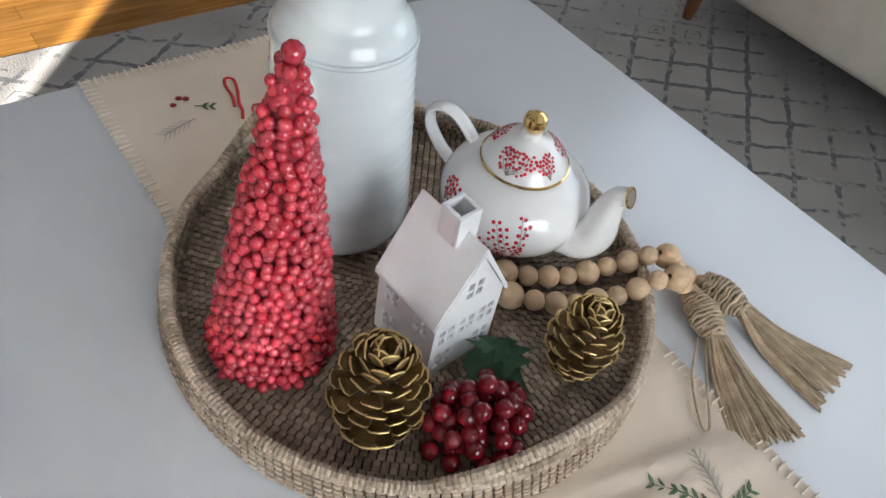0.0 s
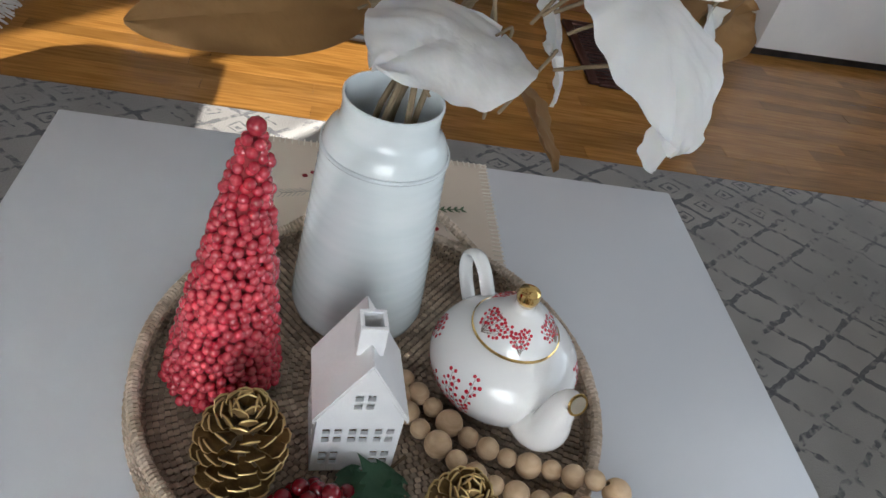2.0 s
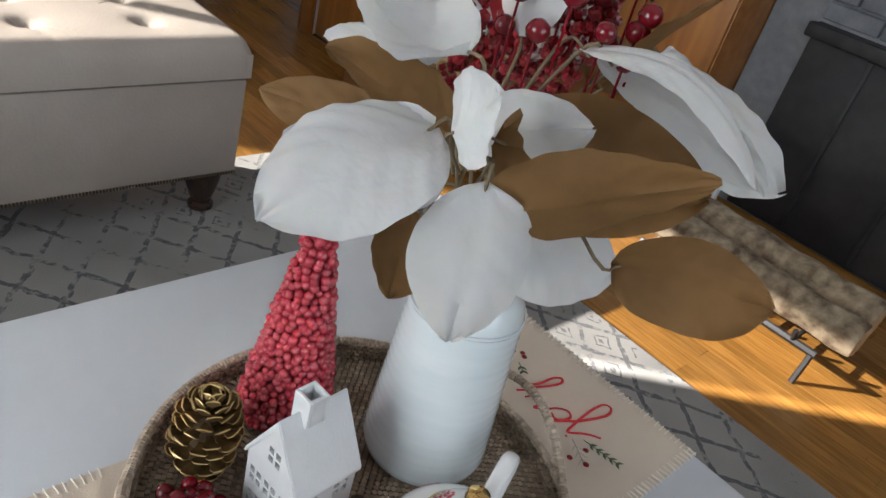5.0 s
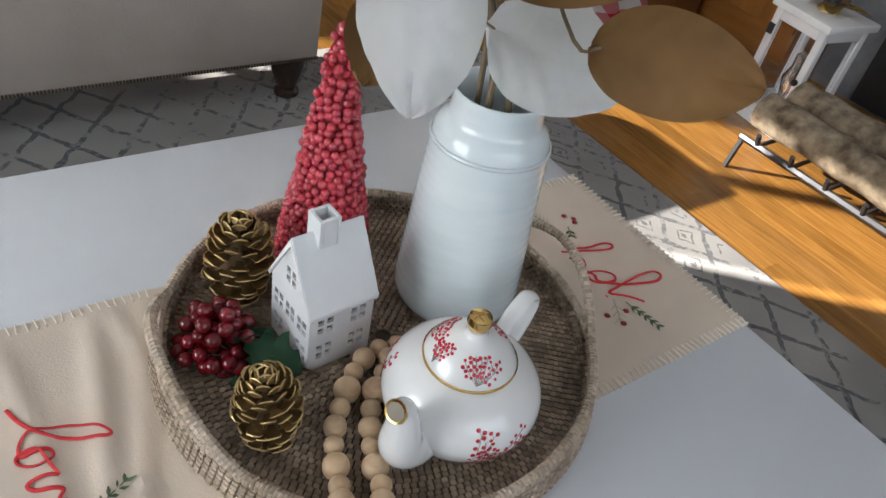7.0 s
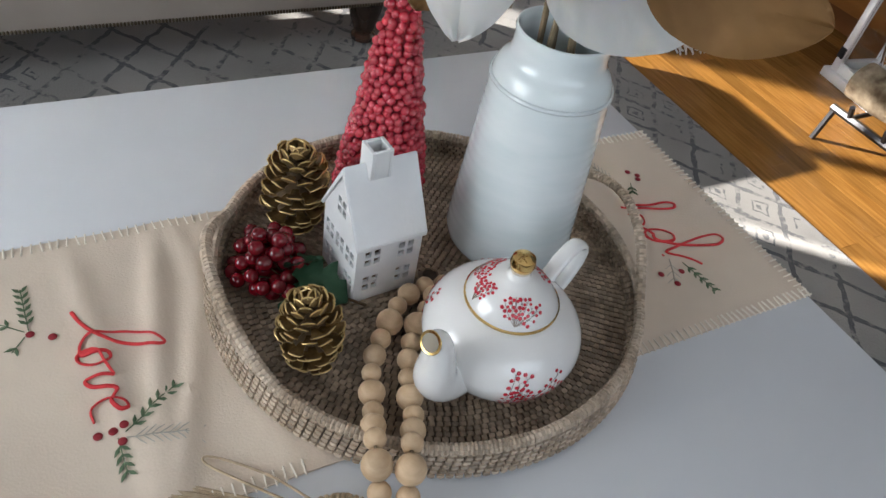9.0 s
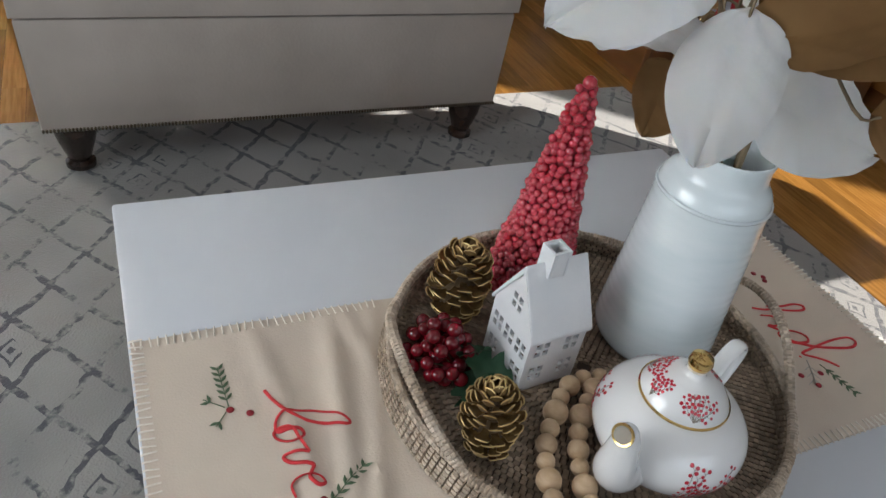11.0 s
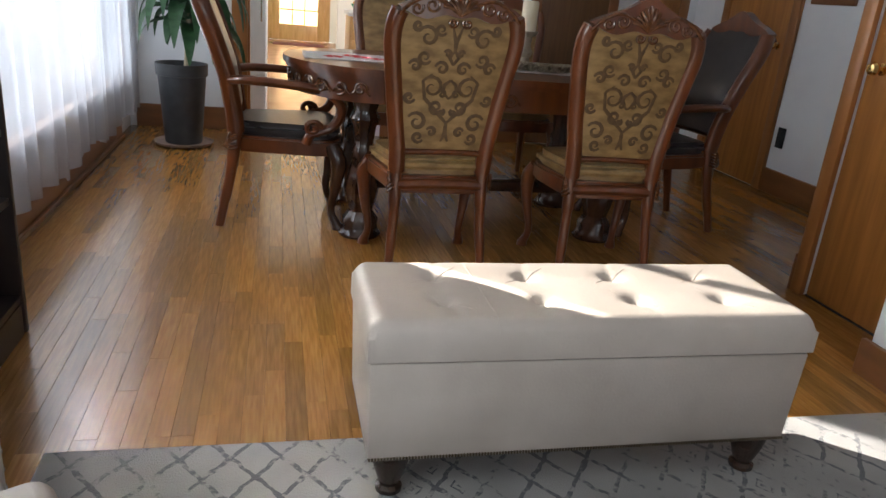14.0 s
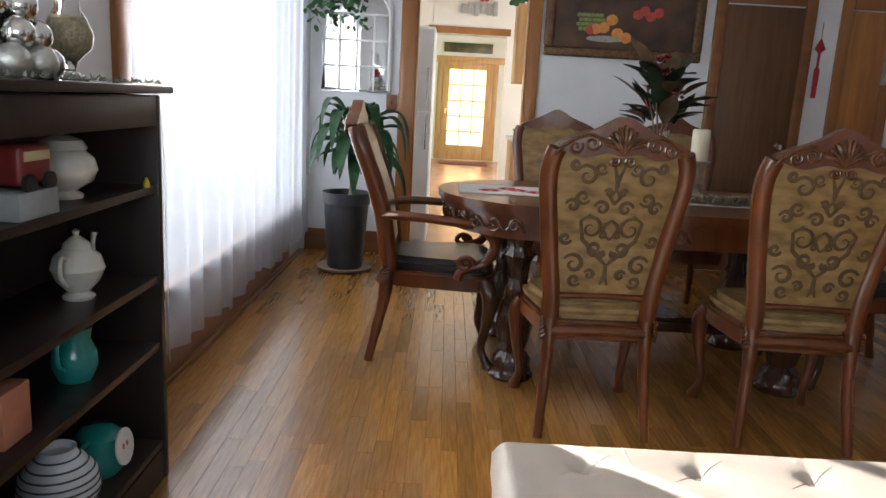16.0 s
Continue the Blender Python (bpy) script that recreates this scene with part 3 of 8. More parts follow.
while z < 0.303:
    f = z / 0.305
    rad = 0.0495 * (1 - f) ** 0.95 + 0.0065
    size = 0.0055
    n = max(4, int(2 * math.pi * rad / (size * 1.72)))
    off = brnd.random()
    for k in range(n):
        a = 2 * math.pi * (k + off + brnd.uniform(-0.14, 0.14)) / n
        q = rad + brnd.uniform(-0.0022, 0.0028)
        p = Vector((q * math.cos(a) - 0.017 * z, q * math.sin(a) - 0.077 * z, z + brnd.uniform(-0.003, 0.003)))
        ball(bm, p, size * brnd.uniform(0.86, 1.08), 2)
    z += size * 1.5
ball(bm, (-0.006, -0.024, 0.310), 0.0085, 2)
ob = part("bead_cover", bm, BEAD_RED, cone, "frosted red bead berries")
ob["kind"] = "stuff"

# porcelain house
PORC = surf("matte_porcelain", (0.74, 0.74, 0.75), (0.79, 0.79, 0.79), 25, 0.35, 0.08, 260, coat=0.15)
house = thing("porcelain_house", "small white porcelain village house with cut-out windows", "decoration", (0.4395, -0.4365, Z0), 184.5)
WD, DP, EV, RG = 0.079, 0.078, 0.092, 0.161  # width, depth, eave and ridge height


def pierced(bm, w, h, windows, thick, m, gable=0.0):
    """A wall sheet with real openings; windows are (x0, x1, z0, z1)."""
    xs = sorted({-w / 2, w / 2} | {a for q in windows for a in q[:2]})
    zs = sorted({0.0, h} | {a for q in windows for a in q[2:]})
    made = []
    for i in range(len(xs) - 1):
        for j in range(len(zs) - 1):
            cx, cz = (xs[i] + xs[i + 1]) / 2, (zs[j] + zs[j + 1]) / 2
            if any(q[0] < cx < q[1] and q[2] < cz < q[3] for q in windows):
                continue
            made.append(box(bm, (cx, 0, cz), (xs[i + 1] - xs[i], thick, zs[j + 1] - zs[j]), m=m))


def panes(cx, cz, w=0.0168, h=0.0190, g=0.0024):
    """A window of two by two small openings."""
    return [(cx + s * (w / 4 + g / 2) - w / 4 + g / 4, cx + s * (w / 4 + g / 2) + w / 4 - g / 4, cz + u * (h / 4 + g / 2) - h / 4 + g / 4, cz + u * (h / 4 + g / 2) + h / 4 - g / 4) for s in (-1, 1) for u in (-1, 1)]


front = Matrix.Translation((DP / 2 - 0.002, 0, 0)) @ pose(0, 0, 0, 0, 0, 90)
rear = Matrix.Translation((-DP / 2 + 0.002, 0, 0)) @ pose(0, 0, 0, 0, 0, 90)
left = Matrix.Translation((0, WD / 2 - 0.002, 0))
right = Matrix.Translation((0, -WD / 2 + 0.002, 0))
gab = [q for c in ((-0.024, 0.022), (0.024, 0.022), (-0.024, 0.058), (0.0, 0.058), (0.024, 0.058)) for q in panes(*c)]
sid = [q for c in ((-0.020, 0.026), (0.020, 0.026), (-0.020, 0.064), (0.020, 0.064)) for q in panes(*c)]
for nm, m, wins, w in (("front_wall", front, gab, WD), ("back_wall", rear, gab, WD), ("side_wall", left, sid, DP - 0.008), ("side_wall", right, sid, DP - 0.008)):
    bm = bmesh.new()
    pierced(bm, w, EV, wins, 0.004, m)
    bmesh.ops.remove_doubles(bm, verts=bm.verts[:], dist=0.00005)
    part(nm, bm, PORC, house)
for m in (front, rear):
    bm = bmesh.new()
    k = (RG - EV - 0.004) / (WD / 2)
    wins = panes(0.0, EV + 0.016)
    zs = sorted({EV, RG - 0.004} | {q[2] for q in wins} | {q[3] for q in wins})
    for z0, z1 in zip(zs, zs[1:]):
        half = lambda z: max(0.0003, (RG - 0.004 - z) / k)
        cuts = sorted({q[0] for q in wins} | {q[1] for q in wins}) if any(q[2] < (z0 + z1) / 2 < q[3] for q in wins) else []
        spans = [(-1, cuts[0]), (cuts[1], cuts[2]), (cuts[3], 1)] if cuts else [(-1, 1)]
        for a, b in spans:
            lo = [(-half(z0) if a == -1 else a), (half(z0) if b == 1 else b)]
            hi = [(-half(z1) if a == -1 else a), (half(z1) if b == 1 else b)]
            vs = [bm.verts.new(m @ Vector((x, y, z))) for y in (-0.002, 0.002) for x, z in ((lo[0], z0), (lo[1], z0), (hi[1], z1), (hi[0], z1))]
            for f in ((0, 1, 2, 3), (7, 6, 5, 4), (0, 4, 5, 1), (1, 5, 6, 2), (2, 6, 7, 3), (3, 7, 4, 0)):
                bm.faces.new([vs[i] for i in f])
    part("gable", bm, PORC, house)
bm = bmesh.new()
ov = 0.0045
sl = (RG - EV) / (WD / 2)
outline = [(-WD / 2 - ov, EV - ov * sl), (0, RG), (WD / 2 + ov, EV - ov * sl), (WD / 2 + ov - 0.001, EV - ov * sl - 0.006), (0, RG - 0.0085), (-WD / 2 - ov + 0.001, EV - ov * sl - 0.006)]
slab(bm, [(y, z) for y, z in outline][::-1], -DP / 2 - 0.003, DP / 2 + 0.003, pose(0, 0, 0, 90, 0, 90))
bmesh.ops.bevel(bm, geom=[e for e in bm.edges], offset=0.0012, segments=2, affect="EDGES")
part("roof", bm, PORC, house, "smooth glazed gable roof")
bm = bmesh.new()
for cx, cy, sx, sy in ((0.010, 0, 0.004, 0.024), (-0.010, 0, 0.004, 0.024), (0, 0.010, 0.016, 0.004), (0, -0.010, 0.016, 0.004)):
    box(bm, (cx + 0.005, cy, RG + 0.001), (sx, sy, 0.034), 0.0006, 1)
part("chimney", bm, PORC, house, "hollow square chimney")

# teapot
CHINA = surf("bone_china", (0.78, 0.775, 0.76), (0.81, 0.80, 0.79), 8, 0.07, 0.0, coat=0.6)
GOLD = surf("gilding", (0.72, 0.47, 0.16), (0.85, 0.6, 0.25), 30, 0.12, 0.02, 90, metal=1.0)
SPRAY = surf("red_transfer", (0.45, 0.012, 0.03), (0.6, 0.03, 0.05), 60, 0.2, coat=0.4)
TWIG = surf("grey_transfer", (0.20, 0.15, 0.13), (0.3, 0.24, 0.2), 60, 0.25, coat=0.4)
pot = thing("teapot", "white china teapot with red berry sprays and gilt knob", "teapot", (0.516, -0.597, Z0), 199)
BODY = [(0, 0.003), (0.040, 0.0), (0.043, 0.002), (0.046, 0.006), (0.060, 0.013), (0.073, 0.026), (0.0805, 0.043), (0.0815, 0.056), (0.077, 0.070), (0.067, 0.083), (0.054, 0.092), (0.046, 0.096), (0.042, 0.0965), (0.040, 0.094), (0.0, 0.09)]
bm = bmesh.new()
prof = [(p.x, p.y) for p in curve([(r, z, 0) for r, z in BODY], 4)]
prof = [(max(0, r), z) for r, z in prof]
prof[0], prof[-1] = (0, prof[0][1]), (0, prof[-1][1])
lathe(bm, prof, 48)
part("body", bm, CHINA, pot)
LID = [(0.045, 0.0965), (0.0465, 0.099), (0.0455, 0.1015), (0.042, 0.108), (0.034, 0.118), (0.022, 0.1255), (0.013, 0.129), (0.0105, 0.133), (0.010, 0.137), (0.0, 0.138)]
bm = bmesh.new()
lathe(bm, [(0, 0.096)] + LID, 48)
lid = part("lid", bm, CHINA, pot, "domed china lid")
bm = bmesh.new()
lathe(bm, [(0, 0.136), (0.007, 0.137), (0.0112, 0.141), (0.0125, 0.147), (0.011, 0.153), (0.006, 0.1568), (0, 0.1575)], 24)
part("knob", bm, GOLD, lid, "shiny gold knob")
bm = bmesh.new()
lathe(bm, [(0.0463, 0.0975), (0.0475, 0.0982), (0.0474, 0.1000), (0.0460, 0.1008)], 48)
part("gilt_line", bm, GOLD, lid, "thin gilt rim line")
bm = bmesh.new()
sp = curve([(0.066, 0, 0.038), (0.084, 0, 0.041), (0.097, 0, 0.057), (0.099, 0, 0.080), (0.101, 0, 0.100), (0.106, 0, 0.114), (0.116, 0, 0.1195)], 6)
rad = np.interp(np.linspace(0, 1, len(sp)), (0, 0.25, 0.5, 0.75, 0.92, 1), (0.026, 0.0235, 0.0175, 0.0120, 0.0095, 0.0108))
tube(bm, sp, [float(v) for v in rad], 20)
part("spout", bm, CHINA, pot, "curved china spout")
bm = bmesh.new()
end, way = sp[-1], (sp[-1] - sp[-2]).normalized()
mm = Matrix.Translation(end) @ way.to_track_quat("Z", "Y").to_matrix().to_4x4()
lathe(bm, [(0.0086, 0.0004), (0.0109, 0.0006), (0.0114, -0.0004), (0.0108, -0.0014)], 24, mm)
part("spout_rim", bm, GOLD, pot, "gilt spout lip")
bm = bmesh.new()
lathe(bm, [(0.0088, 0.0006), (0.0086, 0.0004), (0, 0.0003)], 20, mm)
part("spout_mouth", bm, surf("spout_dark", (0.16, 0.13, 0.10), (0.3, 0.26, 0.2), 20, 0.3), pot, "shaded opening of the spout")
bm = bmesh.new()
hp = curve([(-0.060, 0, 0.086), (-0.080, 0, 0.104), (-0.100, 0, 0.110), (-0.117, 0, 0.099), (-0.117, 0, 0.078), (-0.100, 0, 0.056), (-0.076, 0, 0.040)], 6)
tube(bm, hp, 0.0088, 14, 0.55)
part("handle", bm, CHINA, pot, "china ear handle")


def spray(profile, a0, t0, way, spread, reach, owner, seed, size=0.0022):
    """A printed berry spray on a turned surface: twigs that fan out from a0, t0, each berry on a short stalk."""
    prnd = random.Random(seed)
    run = [0.0]
    for p, q in zip(profile, profile[1:]):
        run.append(run[-1] + math.hypot(q[0] - p[0], q[1] - p[1]))
    wide = max(p[0] for p in profile)

    def on(u, t, lift):
        t = min(max(t, 0.001), run[-1] - 0.001)
        r, z = float(np.interp(t, run, [p[0] for p in profile])), float(np.interp(t, run, [p[1] for p in profile]))
        r2, z2 = float(np.interp(t + 0.001, run, [p[0] for p in profile])), float(np.interp(t + 0.001, run, [p[1] for p in profile]))
        n2 = Vector((z2 - z, r - r2)).normalized()
        a = a0 + u / wide
        return Vector(((r + n2.x * lift) * math.cos(a), (r + n2.x * lift) * math.sin(a), z + n2.y * lift)), Vector((n2.x * math.cos(a), n2.x * math.sin(a), n2.y))

    dots, twig, used = bmesh.new(), bmesh.new(), []
    count = 12
    for b in range(count):
        ang = way + spread * (2 * b / (count - 1) - 1) + prnd.uniform(-0.06, 0.06)
        ln = reach * prnd.uniform(0.72, 1.0)
        bend = prnd.uniform(-0.25, 0.25)
        line = [(ln * k / 8 * math.cos(ang + bend * k / 8), t0 + ln * k / 8 * math.sin(ang + bend * k / 8)) for k in range(9)]
        line = [q for q in line if 0.001 < q[1] < run[-1] - 0.001]
        if len(line) < 3:
            continue
        tube(twig, [on(u, t, 0.0002)[0] for u, t in line], 0.00028, 5)
        for k in range(2, len(line)):
            for sd in ((-1, 1) if k < len(line) - 1 else (-1, 0, 1)):
                d = prnd.uniform(0.0035, 0.0065)
                u, t = line[k][0] + d * math.cos(ang + 0.75 * sd), line[k][1] + d * math.sin(ang + 0.75 * sd)
                if not 0.002 < t < run[-1] - 0.002 or any(math.hypot(u - v, t - w) < 2.05 * size for v, w in used):
                    continue
                used.append((u, t))
                tube(twig, [on(*line[k], 0.0002)[0], on(u, t, 0.0002)[0]], 0.00022, 4)
                c, nrm = on(u, t, 0.0003)
                k2 = size * prnd.uniform(0.8, 1.1)
                copy_in(dots, ICO[2], Matrix.Translation(c) @ nrm.to_track_quat("Z", "Y").to_matrix().to_4x4() @ Matrix.Diagonal((k2, k2, 0.12 * k2, 1)))
    part("berry_print", dots, SPRAY, owner, "red printed berries")["kind"] = "stuff"
    part("twig_print", twig, TWIG, owner, "fine printed twigs")["kind"] = "stuff"


BP = [(p.x, p.y) for p in curve([(r, z, 0) for r, z in BODY], 4) if p.x > 0.047 and 0.006 < p.y < 0.0925]
LP = [(0.0455, 0.1015), (0.042, 0.108), (0.034, 0.118), (0.022, 0.1255)]
spray(BP, radians(-60), 0.012, radians(128), 0.80, 0.078, pot, 1)
spray(BP, radians(-128), 0.060, radians(80), 0.5, 0.026, pot, 2)
spray(BP, radians(42), 0.012, radians(48), 0.62, 0.085, pot, 3)
spray(BP, radians(58), 0.044, radians(110), 0.3, 0.020, pot, 4)
spray(LP, radians(42), 0.004, radians(75), 0.95, 0.034, lid, 5, 0.0019)
spray(LP, radians(-88), 0.004, radians(85), 0.95, 0.034, lid, 6, 0.0019)
spray(LP, radians(172), 0.004, radians(85), 0.9, 0.030, lid, 7, 0.0019)
spray(LP, radians(-25), 0.004, radians(100), 0.4, 0.022, lid, 8, 0.0019)

# pine cones
BRONZE = surf("gilded_scale", (0.12, 0.07, 0.024), (0.30, 0.185, 0.068), 70, 0.42, 0.2, 300, metal=0.6, spread=0.22)
GILTTIP = surf("gold_paint_tip", (0.52, 0.37, 0.15), (0.74, 0.55, 0.26), 60, 0.4, 0.1, 300, metal=0.85)
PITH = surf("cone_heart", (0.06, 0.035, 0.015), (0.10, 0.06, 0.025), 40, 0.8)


def pine_cone(at, radius, height, lean, turn, group="gold pine cones"):
    cone = thing("pine_cone", "open pine cone painted gold, standing in the tray", "pine cone", at, turn, group)
    tilt = pose(0, 0, 0, lean, 0, 0)
    # the heart's dark colour also paints the shade in the gaps between scales
    bm = bmesh.new()
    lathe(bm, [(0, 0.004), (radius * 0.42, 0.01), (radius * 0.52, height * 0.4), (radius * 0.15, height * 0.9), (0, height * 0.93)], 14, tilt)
    part("heart", bm, PITH, cone, "cone heart coloured dark as shade between the scales")
    count = 98
    for i in range(count):
        f = (i + 0.5) / count
        rad = radius * (0.10 + 0.90 * math.sin(math.pi * (0.16 + 0.80 * f)) ** 0.75)
        z = height * (0.06 + 0.86 * f)
        rise = -14 + 62 * f ** 1.3
        a = math.degrees(i * 2.39996) + prn.uniform(-5, 5)
        m = tilt @ pose(0, 0, z, 0, 0, a) @ pose(0, 0, 0, 0, -rise + prn.uniform(-6, 6), 0)
        w, ln = radius * (0.225 - 0.07 * abs(f - 0.4)), rad * prn.uniform(0.92, 1.08)
        up = [(0.25 * ln, -0.25 * w, 0), (0.66 * ln, -0.62 * w, 0.0), (0.84 * ln, -1.0 * w, 0.0010), (0.96 * ln, -0.78 * w, 0.0032), (1.0 * ln, 0, 0.0044), (0.96 * ln, 0.78 * w, 0.0032), (0.84 * ln, 1.0 * w, 0.0010), (0.66 * ln, 0.62 * w, 0.0), (0.25 * ln, 0.25 * w, 0)]
        t = 0.0008
        bm = bmesh.new()
        hi = [bm.verts.new(m @ Vector((x, y, zz + t))) for x, y, zz in up]
        lo = [bm.verts.new(m @ Vector((x, y, zz - t))) for x, y, zz in up]
        top = bm.verts.new(m @ Vector((0.80 * ln, 0, 0.0012)))
        low = bm.verts.new(m @ Vector((0.82 * ln, 0, -0.0022)))
        for q in range(len(hi)):
            r2 = (q + 1) % len(hi)
            bm.faces.new((hi[q], hi[r2], top))
            bm.faces.new((lo[q], lo[r2], hi[r2], hi[q]))
            bm.faces.new((lo[r2], lo[q], low))
        sc = part("scale", bm, BRONZE, cone)
        bm = bmesh.new()
        tube(bm, [m @ Vector((x, y, zz + 0.0003)) for x, y, zz in up[2:7]], [0.0004, 0.0008, 0.0011, 0.0008, 0.0004], 6, 0.9)
        part("gold_edge", bm, GILTTIP, sc, "bright gold scale edge")
    return cone


prn = random.Random(4)
pine_cone((0.384, -0.333, Z0 - 0.002), 0.041, 0.120, 4, 20)
pine_cone((0.340, -0.534, Z0 - 0.002), 0.034, 0.102, -5, 75)

# berry pick
BERRY = surf("lacquered_berry", (0.12, 0.002, 0.006), (0.21, 0.004, 0.012), 30, 0.12, 0.0, coat=0.3)
HOLLY = surf("fabric_holly", (0.022, 0.075, 0.035), (0.05, 0.14, 0.07), 25, 0.55, 0.15, 150)
pick = thing("berry_pick", "artificial dark red berry pick with holly leaves", "decoration", (0.329, -0.408, Z0))
spots = []
while len(spots) < 52:
    a, q = prn.uniform(0, 2 * math.pi), prn.random() ** 0.5
    p = Vector((0.041 * q * math.cos(a) + 0.004, 0.050 * q * math.sin(a), 0.008 + prn.random() * 0.052 * (1.1 - q * q)))
    r = prn.uniform(0.0084, 0.0096)
    if all((p - o).length > (r + ro) * 0.70 for o, ro in spots):
        spots.append((p, r))
for p, r in spots:
    bm = bmesh.new()
    ball(bm, p, r, 2)
    part("berry", bm, BERRY, pick)
for p, r in spots[::2]:
    bm = bmesh.new()
    tube(bm, curve([p, (p + Vector((0.02, -0.03, 0.012))) / 2, (0.022, -0.04, 0.008)], 3), 0.0009, 5)
    part("wire_stem", bm, PITH, pick, "thin brown wire")
bm = bmesh.new()
tube(bm, curve([(0.022, -0.04, 0.008), (0.06, -0.06, 0.006), (0.085, -0.085, 0.008)], 4), 0.0018, 6)
part("main_stem", bm, PITH, pick, "brown wired stem")


def holly(m, ln, wd):
    """A crinkled holly leaf with pointed lobes."""
    bm = bmesh.new()
    n = 12
    cols = []
    for i in range(n + 1):
        t = i / n
        w = wd * math.sin(math.pi * min(1, t * 0.96 + 0.03)) ** 0.7 * (1 + 0.34 * math.cos(t * math.pi * 7))
        bend = -0.25 * ln * t * t
        cols.append([bm.verts.new(m @ Vector((ln * t, s * w / 2, bend + 0.3 * abs(s) ** 2 * w * 0.25 + 0.0015 * math.sin(9 * t * math.pi + 3 * s)))) for s in (-2, -1, 0, 1, 2)])
    for a, b in zip(cols, cols[1:]):
        for k in range(4):
            bm.faces.new((a[k], a[k + 1], b[k + 1], b[k]))
    bmesh.ops.solidify(bm, geom=bm.faces[:], thickness=0.0008)
    return bm


for m, ln, wd in ((pose(0.020, -0.036, 0.034, 0, 8, -40), 0.064, 0.026), (pose(0.022, -0.042, 0.022, 30, 25, -85), 0.060, 0.026), (pose(0.012, -0.03, 0.036, -30, -5, 10), 0.045, 0.016)):
    part("holly_leaf", holly(m, ln, wd), HOLLY, pick, "dark green crinkled holly leaf")

# wooden bead garland with jute tassels
BEADWOOD = surf("raw_wood_bead", (0.50, 0.34, 0.20), (0.62, 0.45, 0.29), 60, 0.6, 0.1, 200, stretch=(1, 1, 4), spread=0.12)
JUTE = surf("jute_twine", (0.32, 0.24, 0.155), (0.47, 0.37, 0.255), 90, 0.9, 0.3, 400, island=0.25)
garland = thing("bead_garland", "natural wooden bead garland with two jute tassels", "garland", (0, 0, 0))
ZB = Z0 + 0.013
strands = (
    [(0.515, -0.489, ZB), (0.492, -0.505, ZB), (0.466, -0.529, ZB), (0.447, -0.546, ZB), (0.430, -0.570, ZB), (0.416, -0.597, ZB), (0.408, -0.620, ZB), (0.402, -0.640, ZB + 0.004), (0.393, -0.657, 0.458), (0.384, -0.672, 0.469), (0.376, -0.687, 0.472), (0.369, -0.702, 0.464), (0.362, -0.716, 0.446), (0.352, -0.728, 0.435), (0.337, -0.738, 0.433)],
    [(0.495, -0.489, ZB), (0.462, -0.497, ZB), (0.441, -0.511, ZB), (0.427, -0.526, ZB), (0.411, -0.542, ZB), (0.396, -0.560, ZB), (0.384, -0.580, ZB), (0.375, -0.603, ZB), (0.368, -0.622, ZB + 0.003), (0.360, -0.640, 0.458), (0.354, -0.656, 0.469), (0.348, -0.672, 0.472), (0.344, -0.688, 0.464), (0.341, -0.703, 0.446), (0.333, -0.712, 0.435)],
)
for keys in strands:
    line = curve(keys, 40)
    run = [0.0]
    for a, b in zip(line, line[1:]):
        run.append(run[-1] + (b - a).length)
    place = lambda d: Vector([float(np.interp(d, run, [p[i] for p in line])) for i in range(3)])
    d, k = 0.0, 0
    pattern = (0.0105, 0.0125, 0.0105, 0.0145, 0.0110, 0.0120, 0.0100, 0.0135)
    while d < run[-1] - 0.004:
        r = pattern[k % len(pattern)]
        bm = bmesh.new()
        q = place(d + r)
        way = (place(d + r + 0.004) - place(d + r - 0.004)).normalized()
        m = Matrix.Translation(q) @ way.to_track_quat("Z", "Y").to_matrix().to_4x4()
        prof = [(r * 0.2, -r * 0.96)] + [(r * math.sin(t), -r * math.cos(t)) for t in np.linspace(0.28, math.pi - 0.28, 11)] + [(r * 0.2, r * 0.96)]
        lathe(bm, [(float(a), float(b)) for a, b in prof], 18, m)
        part("bead", bm, BEADWOOD, garland)
        d += 2 * r * 0.98
        k += 1
    bm = bmesh.new()
    tube(bm, line[::4], 0.0014, 6)
    part("string", bm, JUTE, garland, "jute string")


